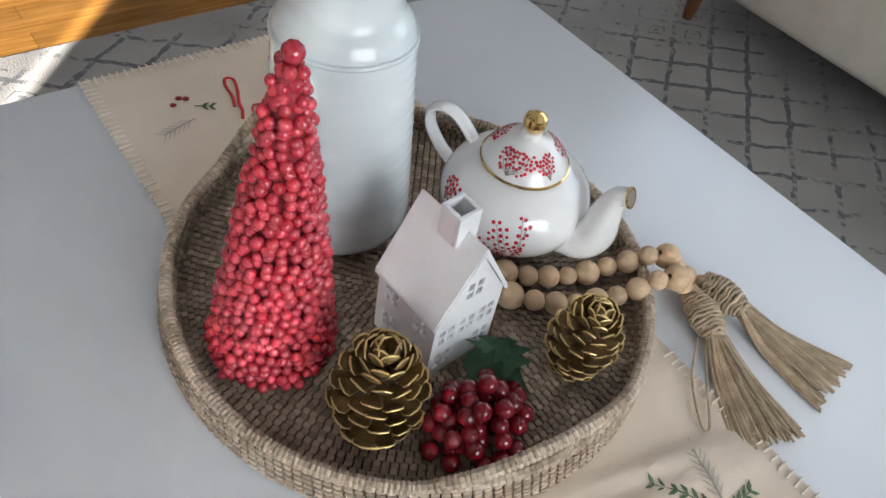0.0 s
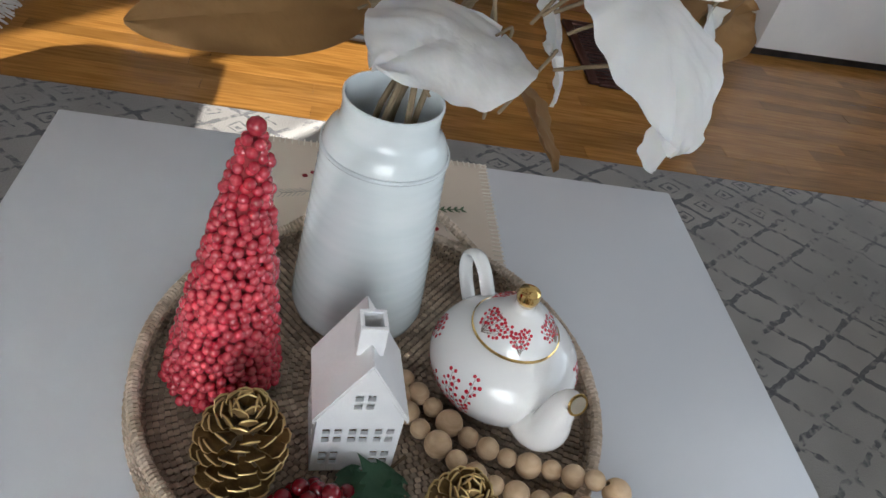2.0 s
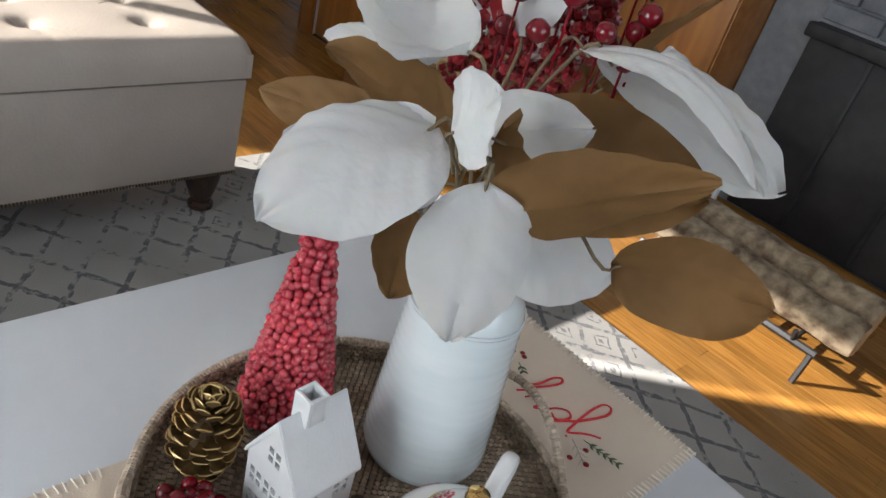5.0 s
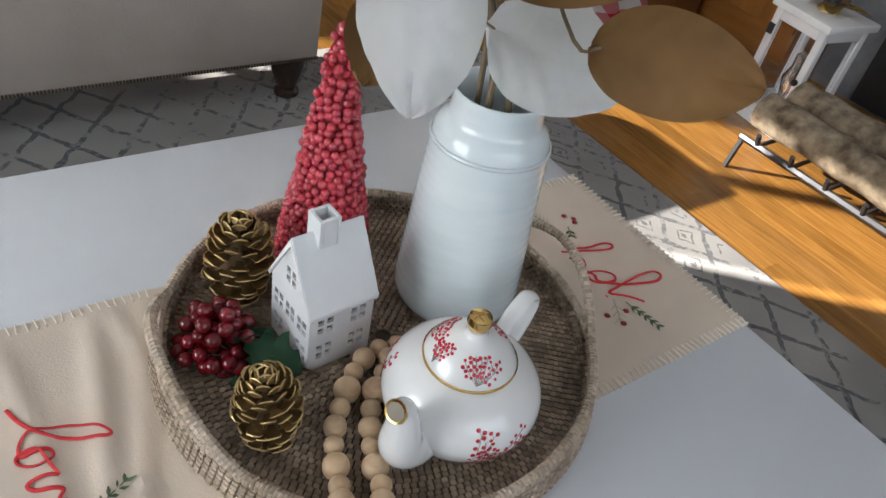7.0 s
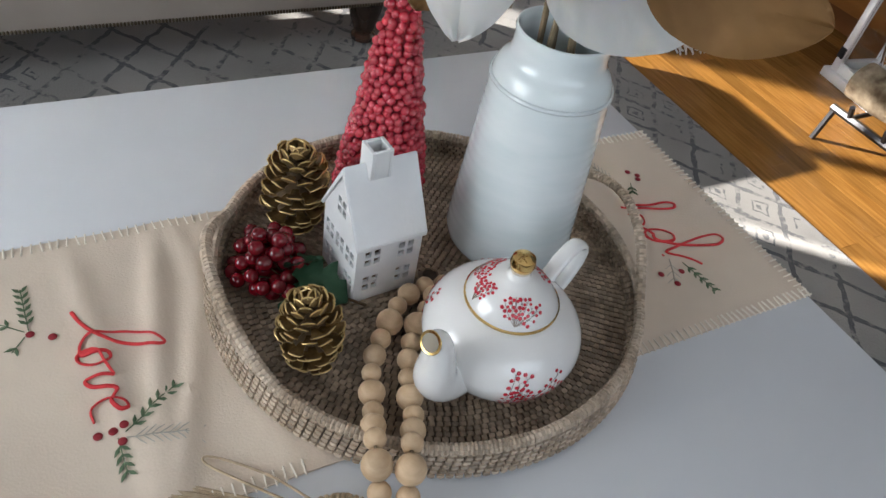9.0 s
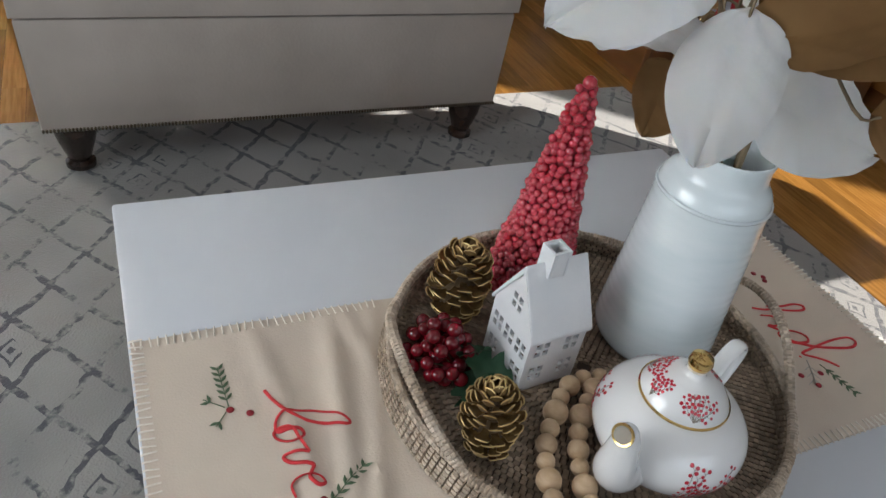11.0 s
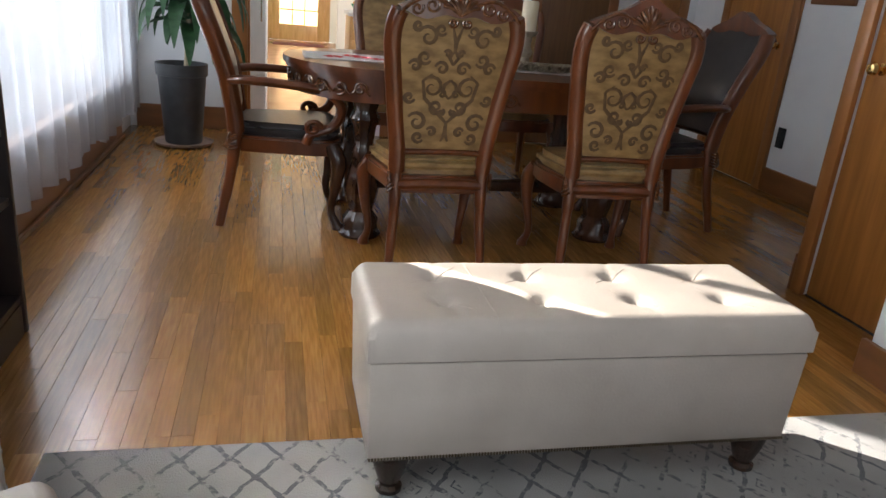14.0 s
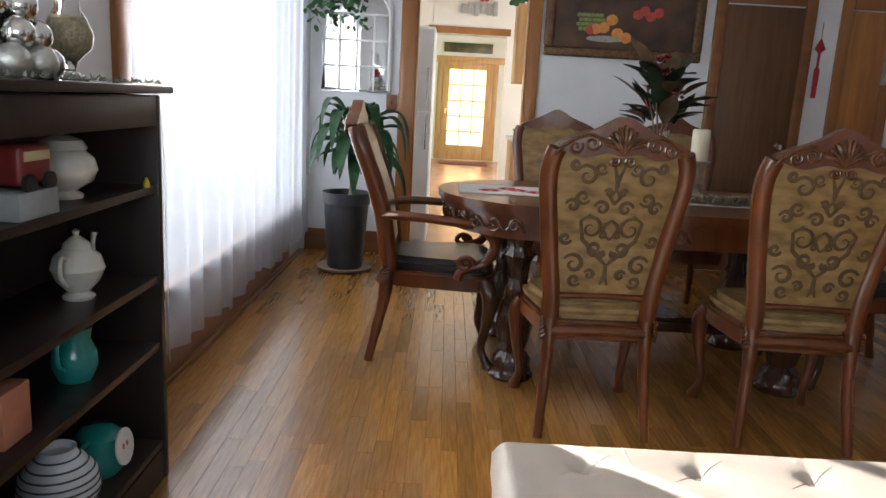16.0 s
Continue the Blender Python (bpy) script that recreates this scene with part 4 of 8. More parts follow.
def tassel(knot, end, seed):
    """A wrapped jute head and a fan of loose twine."""
    rn = random.Random(seed)
    knot, end = Vector(knot), Vector(end)
    way = (end - knot).normalized()
    side = Vector((-way.y, way.x, 0))
    bm = bmesh.new()
    for k in range(13):
        c = knot + way * (-0.026 + 0.0042 * k)
        r = 0.0165 * math.sin(0.55 + 2.1 * (k + 0.5) / 13)
        ring = [c + r * (math.cos(t) * side + math.sin(t) * Vector((0, 0, 0.9))) + way * rn.uniform(-0.0015, 0.0015) for t in np.linspace(0, 2 * math.pi, 18)[:-1]]
        tube(bm, ring, 0.0024, 6, closed=True)
    head = part("tassel_head", bm, JUTE, garland, "wound jute tassel head")
    bm = bmesh.new()
    ln = (end - knot).length
    for k in range(125):
        s, h = rn.uniform(-1, 1), rn.random()
        wide = 0.040 * s
        a = knot + way * 0.022 + side * 0.008 * s + Vector((0, 0, 0.010 * (h - 0.4)))
        b = knot + way * ln * 0.5 + side * wide * 0.6 + Vector((0, 0, 0.006 * h - 0.002))
        c = knot + way * (ln + rn.uniform(-0.012, 0.006)) + side * (wide + rn.uniform(-0.004, 0.004))
        for p in (b, c):
            p.z = T + 0.004 + 0.020 * h * (1 - abs(s)) * (1.0 if p is b else 0.7)
        tube(bm, curve([a, b, c], 4), 0.0015, 5)
    ob = part("tassel_skirt", bm, JUTE, garland, "loose jute twine skirt")
    ob["kind"] = "stuff"


tassel((0.303, -0.699, T + 0.018), (0.172, -0.652, T + 0.01), 3)
tassel((0.311, -0.742, T + 0.018), (0.176, -0.764, T + 0.01), 8)
bm = bmesh.new()
tube(bm, curve([(0.290, -0.676, T + 0.012), (0.262, -0.636, T + 0.007), (0.222, -0.602, T + 0.0075), (0.216, -0.608, T + 0.0075), (0.25, -0.645, T + 0.007), (0.285, -0.684, T + 0.012)], 5), 0.0013, 5)
part("loop_thread", bm, JUTE, garland, "stray jute loop")

# magnolia arrangement
PETAL = surf("white_silk_leaf", (0.84, 0.84, 0.83), (0.90, 0.90, 0.89), 14, 0.5, 0.45, 45, subsurface=0.5)
KHAKI = surf("brown_velvet_leaf", (0.25, 0.132, 0.045), (0.36, 0.20, 0.072), 18, 0.7, 0.35, 60)
STEM = surf("wrapped_stem", (0.16, 0.12, 0.07), (0.24, 0.18, 0.11), 40, 0.8, 0.2, 200)
GRAPE = surf("red_sugar_berry", (0.20, 0.004, 0.010), (0.36, 0.012, 0.02), 60, 0.3, 0.3, 400, coat=0.3)
bouquet = thing("magnolia_arrangement", "artificial white and brown magnolia leaves with red berries", "flower arrangement", (0, 0, 0))


def leaf(base, tip, side, sag=0.0, cup=0.25, brown=False, curl=0.0, wave=0.0, node=None):
    """A broad silk leaf from base to tip; side is half its width; it bows by sag and cups across."""
    base, tip, side = Vector(base), Vector(tip), Vector(side)
    axis = tip - base
    side = side - axis * side.dot(axis) / axis.length_squared
    half = side.length
    side.normalize()
    nrm = axis.normalized().cross(side)
    if nrm.z < 0:
        nrm = -nrm
    bm = bmesh.new()
    n, cols = 36, []
    for i in range(n + 1):
        t = i / n
        w = half * max(0.0, math.sin(math.pi * t ** 0.82)) ** 0.60 if 0 < i < n else half * 0.05
        mid = base + axis * t + nrm * (sag * 4 * t * (1 - t) - curl * t ** 3)
        row = []
        for j in range(-8, 9):
            s = j / 8
            lift = cup * half * (s * s - 0.35) * math.sin(math.pi * t) + wave * half * math.sin(7 * t + (2.2 if s > 0 else 0)) * abs(s) ** 1.5 - 0.055 * half * math.exp(-(s / 0.13) ** 2) + 0.026 * half * math.sin(38 * t - 12 * abs(s)) * abs(s) ** 0.7 + 0.05 * half * math.sin(5 * t + 4 * s + 9 * base.x) * abs(s) + 0.016 * half * math.sin(13 * t - 7 * s + 20 * base.y) + 0.05 * half * math.sin(11 * t + 30 * base.y) * abs(s) ** 3
            row.append(bm.verts.new(mid + side * (w * s) + nrm * lift))
        cols.append(row)
    for a, b in zip(cols, cols[1:]):
        for k in range(16):
            bm.faces.new((a[k], a[k + 1], b[k + 1], b[k]))
    bmesh.ops.solidify(bm, geom=bm.faces[:], thickness=0.0009)
    ob = part("leaf", bm, KHAKI if brown else PETAL, bouquet, "brown velvety magnolia leaf" if brown else "white silk magnolia leaf")
    bm = bmesh.new()
    node = Vector(node) if node else Vector((0.50 + 0.4 * (base.x - 0.50), -0.49 + 0.4 * (base.y + 0.49), base.z - 0.055))
    tube(bm, curve([base + axis * 0.06, base - axis.normalized() * 0.012, node], 4), [0.0011] * 3 + [0.0014] * 6, 6)
    part("twig", bm, STEM, bouquet, "thin wired twig")


leaf((0.406, -0.532, 0.941), (0.285, -0.536, 0.906), (0.0, 0.043, 0.015), 0.010, -0.25, curl=0.006, wave=0.08)
leaf((0.405, -0.583, 0.932), (0.402, -0.594, 0.818), (0.030, -0.024, 0.008), 0.008, -0.3, wave=0.15)
leaf((0.500, -0.534, 0.844), (0.641, -0.570, 0.790), (-0.019, -0.013, -0.041), 0.010, -0.15, wave=0.1)
leaf((0.463, -0.534, 0.925), (0.542, -0.655, 0.936), (-0.009, -0.013, -0.043), 0.006, 0.2, True, wave=0.15)
leaf((0.518, -0.622, 0.868), (0.578, -0.716, 0.876), (-0.007, -0.010, -0.032), 0.006, 0.3, True, wave=0.3, node=(0.56, -0.50, 0.90))
leaf((0.446, -0.494, 0.850), (0.404, -0.530, 0.806), (0.016, -0.020, -0.020), 0.004, 0.2, True)
leaf((0.478, -0.488, 0.862), (0.388, -0.398, 0.868), (0.040, 0.038, 0.010), 0.010, -0.18, wave=0.06)
leaf((0.497, -0.473, 0.892), (0.426, -0.384, 0.934), (-0.019, -0.010, 0.036), 0.006, 0.25, True)
leaf((0.530, -0.400, 0.842), (0.460, -0.246, 0.836), (0.018, 0.010, 0.024), 0.008, 0.2, True)
leaf((0.403, -0.549, 0.945), (0.368, -0.604, 0.998), (0.0, 0.012, 0.026), 0.002, -0.15)
leaf((0.405, -0.580, 0.905), (0.478, -0.681, 0.973), (0.012, 0.0, -0.030), 0.004, 0.2, True, wave=0.12)
leaf((0.412, -0.537, 0.990), (0.392, -0.455, 1.003), (-0.034, -0.008, -0.008), -0.006, 0.35, wave=0.2)
leaf((0.488, -0.486, 0.906), (0.450, -0.610, 0.974), (0.004, -0.010, -0.024), 0.004, 0.2)
leaf((0.500, -0.550, 0.995), (0.534, -0.682, 0.958), (0.018, 0.004, 0.004), 0.030, -0.3)
leaf((0.510, -0.560, 0.995), (0.676, -0.645, 0.906), (-0.008, -0.018, 0.022), 0.012, -0.25, wave=0.2)
leaf((0.634, -0.529, 0.975), (0.752, -0.632, 0.886), (0.034, 0.020, 0.024), 0.012, -0.2, wave=0.2)
leaf((0.480, -0.400, 0.925), (0.512, -0.268, 0.900), (0.018, -0.006, 0.010), 0.014, -0.3)
leaf((0.480, -0.410, 0.920), (0.424, -0.376, 0.990), (0.012, 0.024, 0.004), 0.006, 0.25)
leaf((0.500, -0.500, 0.985), (0.470, -0.500, 1.080), (0.0, 0.032, 0.004), 0.004, 0.2)
leaf((0.620, -0.380, 0.920), (0.730, -0.270, 0.950), (0.024, 0.024, 0.010), 0.010, 0.2, True)
leaf((0.610, -0.420, 0.960), (0.670, -0.350, 1.070), (0.030, -0.020, 0.0), 0.006, 0.2)
leaf((0.590, -0.390, 0.940), (0.575, -0.250, 0.985), (0.034, 0.0, 0.008), 0.012, -0.25)
leaf((0.560, -0.540, 0.960), (0.590, -0.600, 1.060), (0.028, 0.010, 0.0), 0.006, 0.2, True)
leaf((0.640, -0.480, 0.930), (0.780, -0.470, 0.940), (0.0, 0.036, 0.010), 0.012, 0.2, True)
for q, top in ((0.0, (0.49, -0.50, 0.93)), (1.2, (0.50, -0.49, 0.90)), (2.4, (0.52, -0.47, 0.93)), (3.6, (0.60, -0.45, 0.90)), (4.8, (0.55, -0.52, 0.92))):
    bm = bmesh.new()
    foot = (0.622 + 0.02 * math.cos(q), -0.44 + 0.02 * math.sin(q), Z0 + 0.16)
    tube(bm, curve([foot, (0.612 + 0.018 * math.cos(q), -0.445 + 0.018 * math.sin(q), Z0 + 0.28), (0.5 * (0.605 + top[0]), 0.5 * (-0.45 + top[1]), 0.5 * (Z0 + 0.33 + top[2]) + 0.01), top], 6), 0.0032, 7)
    part("main_stem", bm, STEM, bouquet, "brown wrapped main stem")
grn = random.Random(12)
for a, b, count in (((0.505, -0.462, 0.905), (0.515, -0.415, 1.05), 230), ((0.53, -0.475, 0.92), (0.555, -0.455, 1.07), 220), ((0.56, -0.49, 0.93), (0.60, -0.50, 1.06), 200)):
    a, b = Vector(a), Vector(b)
    bm = bmesh.new()
    tube(bm, [a - Vector((0, 0, 0.03)), a, b], 0.0025, 6)
    for k in range(count):
        t = grn.random()
        d = Vector((grn.gauss(0, 1), grn.gauss(0, 1), grn.gauss(0, 1))).normalized()
        ball(bm, a.lerp(b, t) + d * grn.uniform(0.010, 0.022), grn.uniform(0.0034, 0.0052), 1)
    ob = part("berry_spike", bm, GRAPE, bouquet, "spike of small sugared red berries")
for k in range(14):
    bm = bmesh.new()
    t = k / 14
    p = Vector((0.53 + 0.05 * math.cos(k * 2.4), -0.52 + 0.045 * math.sin(k * 2.4), 0.985 + 0.05 * t))
    ball(bm, p, grn.uniform(0.0075, 0.0095), 2)
    tube(bm, [p, p - Vector((0, 0, 0.05))], 0.001, 5)
    part("round_berry", bm, BERRY, bouquet, "glossy red berry on a wire")


# ---- living room furniture ----
LEATHER = surf("cream_leather", (0.375, 0.325, 0.28), (0.445, 0.39, 0.34), 5, 0.42, 0.16, 140)
DARKLEG = surf("espresso_wood", (0.022, 0.013, 0.010), (0.04, 0.022, 0.015), 12, 0.25, 0.03, 60, coat=0.3)
BRASS = surf("antique_brass", (0.07, 0.05, 0.03), (0.12, 0.09, 0.055), 40, 0.35, 0.1, 200, metal=0.8)
CHROME = surf("polished_metal", (0.75, 0.75, 0.76), (0.82, 0.82, 0.82), 20, 0.12, metal=1.0)
BLACK = surf("black_iron", (0.018, 0.018, 0.02), (0.035, 0.035, 0.038), 20, 0.55, 0.2, 120, metal=0.3)

bench = thing("storage_bench", "cream leather tufted storage bench with nailhead trim", "bench", (-0.146, 0.70, 0.012))
bm = bmesh.new()
box(bm, (0.583, 0.20, 0.2545), (1.166, 0.40, 0.269), 0.008)
for v in bm.verts:  # the body narrows towards the floor
    k = 1 - 0.018 * (0.389 - v.co.z) / 0.286
    v.co.x, v.co.y = 0.583 + (v.co.x - 0.583) * k, 0.20 + (v.co.y - 0.20) * k
part("body", bm, LEATHER, bench)
for k in range(1, 5):
    bm = bmesh.new()
    tube(bm, [(0.583 + (k - 2.5) * 0.232, 0.0015, 0.385), (0.583 + (k - 2.5) * 0.228, 0.0055, 0.128)], 0.0014, 6)
    part("seam", bm, LEATHER, bench)
tufts = [(0.20 + 0.256 * i, 0.29) for i in range(4)] + [(0.20 + 0.256 * i + 0.0, 0.135) for i in range(4)]
bm = bmesh.new()
nx, ny = 118, 44
def lid_z(x, y):
    ex = min(x, 1.176 - x) / 0.035
    ey = min(y, 0.41 - y) / 0.035
    e = max(0.0, 1 - min(ex, 1)) ** 2.2 + max(0.0, 1 - min(ey, 1)) ** 2.2
    z = 0.104 - 0.030 * min(1.4, e)
    for tx, ty in tufts:
        d2 = ((x - tx) ** 2 + (y - ty) ** 2)
        z -= 0.020 * math.exp(-d2 / 0.0006) + 0.007 * math.exp(-d2 / 0.004)
    for i in range(3):  # shallow pleats from the buttons towards the edges
        for ty, sgn in ((0.29, 1), (0.135, -1)):
            tx = 0.20 + 0.256 * i
            span = (y - ty) * sgn
            if span > 0:
                z -= 0.0045 * math.exp(-((x - tx - 0.22 * span) / 0.007) ** 2) * math.exp(-span / 0.12)
    return z
cols = [[bm.verts.new((-0.005 + 1.176 * i / nx, -0.005 + 0.41 * j / ny, 0.391 + lid_z(1.176 * i / nx, 0.41 * j / ny))) for j in range(ny + 1)] for i in range(nx + 1)]
for i in range(nx):
    for j in range(ny):
        bm.faces.new((cols[i][j], cols[i + 1][j], cols[i + 1][j + 1], cols[i][j + 1]))
edge = [cols[i][0] for i in range(nx + 1)] + [cols[nx][j] for j in range(1, ny + 1)] + [cols[i][ny] for i in range(nx - 1, -1, -1)] + [cols[0][j] for j in range(ny - 1, 0, -1)]
low = [bm.verts.new((v.co.x, v.co.y, 0.394)) for v in edge]
for i in range(len(edge)):
    j = (i + 1) % len(edge)
    bm.faces.new((edge[i], low[i], low[j], edge[j]))
bm.faces.new(low)
lid = part("lid", bm, LEATHER, bench, "padded tufted leather lid")
for tx, ty in tufts:  # stitched pleats that run out from the buttons
    for dx, dy in ((0.128, 0.10), (-0.128, -0.10)) if ty > 0.2 else ((0.10, -0.11), (-0.09, 0.10)):
        pts = []
        for k in range(9):
            x, y = tx + dx * 0.55 * k / 8, ty + dy * 0.55 * k / 8
            pts.append((x - 0.005, y - 0.005, 0.3913 + lid_z(x, y)))
        bm = bmesh.new()
        tube(bm, pts, [0.0016 - 0.00015 * k for k in range(9)], 5)
        part("pleat", bm, LEATHER, lid)
bm = bmesh.new()
tube(bm, [(0.30, -0.005 + 0.41 * k / 30, 0.3913 + lid_z(0.305, 0.41 * k / 30)) for k in range(31)], 0.0012, 5)
part("lid_seam", bm, LEATHER, lid)
for tx, ty in tufts:
    bm = bmesh.new()
    ball(bm, (tx - 0.005, ty - 0.005, 0.391 + lid_z(tx, ty) + 0.002), 0.009, 2, (1, 1, 0.45))
    part("button", bm, LEATHER, lid)
# dark filler in the joint, in place of the shade below the lid
part("lid_gap", new_box((0.583, 0.20, 0.3915), (1.15, 0.385, 0.006)), DARKLEG, bench, "dark strip standing in for shade under the lid")
bm = bmesh.new()
for k in range(150):
    x = 0.013 + 1.140 * k / 149
    ball(bm, (x, 0.001, 0.129), 0.0058, 1, (0.62, 0.7, 1))
for k in range(50):
    for x in (0.0115, 1.1545):
        ball(bm, (x, 0.012 + 0.376 * k / 49, 0.126), 0.0042, 1, (0.6, 1, 1))
ob = part("nailhead_trim", bm, BRASS, bench, "row of dark brass nailheads")
ob["kind"] = "stuff"
for x in (0.075, 1.091):
    for y in (0.055, 0.345):
        bm = bmesh.new()
        lathe(bm, [(0, 0), (0.028, 0), (0.034, 0.005), (0.034, 0.016), (0.024, 0.023), (0.027, 0.030), (0.043, 0.080), (0.048, 0.104), (0.048, 0.121), (0, 0.121)], 22, Matrix.Translation((x, y, 0)))
        part("leg", bm, DARKLEG, bench, "turned espresso wood leg")

# sofa
FABRIC = surf("oatmeal_fabric", (0.46, 0.42, 0.36), (0.53, 0.49, 0.43), 12, 0.9, 0.25, 400)
sofa = thing("sofa", "oatmeal upholstered sofa on tapered wooden legs", "sofa", (0.06, -2.33, 0.012))
part("base", new_box((0, 0, 0.22), (2.05, 0.86, 0.20), 0.02, 3), FABRIC, sofa)
for x in (-0.475, 0.475):
    part("seat_cushion", new_box((x, 0.05, 0.40), (0.94, 0.76, 0.17), 0.045, 4), FABRIC, sofa, "plump oatmeal seat cushion")
    part("back_cushion", new_box((x, -0.27, 0.63), (0.94, 0.2, 0.42), 0.06, 4), FABRIC, sofa, "oatmeal back cushion")
part("backrest", new_box((0, -0.38, 0.5), (2.05, 0.16, 0.62), 0.04, 3), FABRIC, sofa)
for x in (-1.08, 1.08):
    part("armrest", new_box((x, 0, 0.38), (0.16, 0.88, 0.52), 0.045, 4), FABRIC, sofa)
WALNUT = surf("walnut_leg", (0.10, 0.04, 0.018), (0.16, 0.07, 0.03), 10, 0.4, 0.05, 60, stretch=(1, 1, 0.2))
for x in (-1.1, 1.1):
    for y in (-0.36, 0.40):
        bm = bmesh.new()
        lathe(bm, [(0, 0), (0.016, 0), (0.027, 0.125), (0, 0.125)], 12, Matrix.Translation((x, y, 0)))
        part("leg", bm, WALNUT, sofa, "tapered walnut leg")

# cream armchair with nailheads
chair = thing("armchair", "cream leather armchair with silver nailhead arms", "armchair", (-1.02, 0.31, 0.0), -61)
part("seat", new_box((0, -0.02, 0.27), (0.44, 0.5, 0.24), 0.04, 3), LEATHER, chair)
part("backrest", new_box((0, -0.27, 0.46), (0.50, 0.1, 0.62), 0.04, 3), LEATHER, chair)
for s in (-1, 1):
    arm = part("armrest", new_box((0.245 * s, 0.02, 0.30), (0.1, 0.5, 0.36), 0.035, 3), LEATHER, chair)
    for k in range(6):
        bm = bmesh.new()
        ball(bm, (0.245 * s, 0.271, 0.16 + 0.045 * k), 0.008, 2, (1, 0.5, 1))
        part("nailhead", bm, CHROME, arm, "silver nailhead")
for x in (-0.23, 0.23):
    for y in (-0.26, 0.2):
        part("leg", new_box((x, y, 0.075), (0.04, 0.04, 0.15), 0.004), DARKLEG, chair, "dark wooden leg")

# ---- the fireplace end ----
CABWOOD = surf("honey_cabinet", (0.27, 0.105, 0.022), (0.37, 0.155, 0.038), 5, 0.4, 0.05, 60, coat=0.1, stretch=(6, 1, 6))


def cabinet(y0, y1, x0):
    c = thing("built_in_cabinet", "honey wood built-in cabinet beside the fireplace", "cabinet", (x0, (y0 + y1) / 2, 0), 0, "fireplace cabinets")
    w = y1 - y0
    part("body", new_box((0.26, 0, 0.56), (0.5, w, 0.96), 0.004), CABWOOD, c)
    part("plinth", new_box((0.28, 0, 0.045), (0.48, w, 0.085)), BASEWOOD, c, "dark wood plinth")
    for s in (-1, 1):
        d = part("door", new_box((0.002, s * w / 4, 0.60), (0.02, w / 2 - 0.008, 0.80), 0.003), DOORWOOD, c)
        bm = bmesh.new()
        tube(bm, curve([(-0.010, s * 0.03, 0.64), (-0.035, s * 0.03, 0.655), (-0.035, s * 0.03, 0.735), (-0.010, s * 0.03, 0.75)], 4), 0.005, 8)
        part("handle", bm, BRASS, d, "dark bar handle")
    return c


cabinet(-1.96, -1.10, 2.77)
cabinet(0.33, 1.02, 2.66)
surround = thing("fireplace", "grey painted brick fireplace with a black firebox", "fireplace", (2.80, -0.385, 0))
SOOT = surf("firebox_black", (0.012, 0.012, 0.014), (0.025, 0.025, 0.028), 14, 0.6, 0.2, 80)
part("core", new_box((0.33, 0, 1.30), (0.40, 1.42, 2.6)), surf("grey_mortar", (0.22, 0.23, 0.25), (0.28, 0.29, 0.31), 30, 0.9, 0.3, 200), surround, "dark mortar bed")
part("firebox", new_box((0.125, 0.02, 0.38), (0.03, 1.02, 0.74), 0.004), SOOT, surround, "black metal firebox front")
part("hood", new_box((0.105, 0.02, 0.72), (0.05, 1.06, 0.05), 0.006), BLACK, surround, "black hood bar")
for s in (-0.26, 0.02, 0.3):
    part("glass_bar", new_box((0.106, s, 0.36), (0.012, 0.02, 0.66), 0.003), BLACK, surround)
GREYBRICK = surf("grey_painted_brick", (0.115, 0.125, 0.145), (0.17, 0.182, 0.205), 18, 0.6, 0.3, 120, spread=0.08)
bm = bmesh.new()
box(bm, (0, 0, 0), (0.03, 0.196, 0.060), 0.004, 1)
bme = bpy.data.meshes.new("brick")
bm.to_mesh(bme)
bm.free()
bme.materials.append(GREYBRICK)
for row in range(22):
    for k in range(8):
        y = -0.70 + 0.205 * k + 0.1 * (row % 2)
        z = 0.035 + 0.069 * row
        if abs(y - 0.02) < 0.60 and z < 0.78 or y > 0.62 or y < -0.62:
            continue
        ob = new("brick", bme)
        ob.parent = surround
        ob.location = (0.118, y, z)

# log grate
grate = thing("log_grate", "black iron fireplace grate standing on the floor", "grate", (2.22, -0.25, 0))
for x in (-0.17, 0.17):
    bm = bmesh.new()
    tube(bm, curve([(x * 1.15, -0.30, 0.0), (x, -0.30, 0.088), (x, -0.29, 0.096)], 3), 0.009, 6)
    part("foot", bm, STEEL, grate)
    bm = bmesh.new()
    tube(bm, curve([(x * 1.15, 0.27, 0.0), (x, 0.27, 0.088), (x, 0.26, 0.096)], 3), 0.009, 6)
    part("foot", bm, STEEL, grate)
    bm = bmesh.new()
    tube(bm, [(x, -0.31, 0.096), (x, 0.28, 0.096)], 0.011, 6)
    part("rail", bm, STEEL, grate)
    for k in range(5):
        bm = bmesh.new()
        tube(bm, [(x, -0.24 + 0.115 * k, 0.096), (x * 1.1, -0.24 + 0.115 * k, 0.135)], 0.008, 6)
        part("prong", bm, STEEL, grate)
for k in range(5):
    bm = bmesh.new()
    tube(bm, [(-0.17, -0.24 + 0.115 * k, 0.096), (0.17, -0.24 + 0.115 * k, 0.096)], 0.007, 6)
    part("cross_bar", bm, STEEL, grate)
BARK = surf("lichen_bark", (0.10, 0.066, 0.038), (0.36, 0.29, 0.20), 26, 0.95, 0.9, 60, detail=8)
CUT = surf("sawn_end", (0.32, 0.20, 0.10), (0.44, 0.29, 0.16), 30, 0.85)
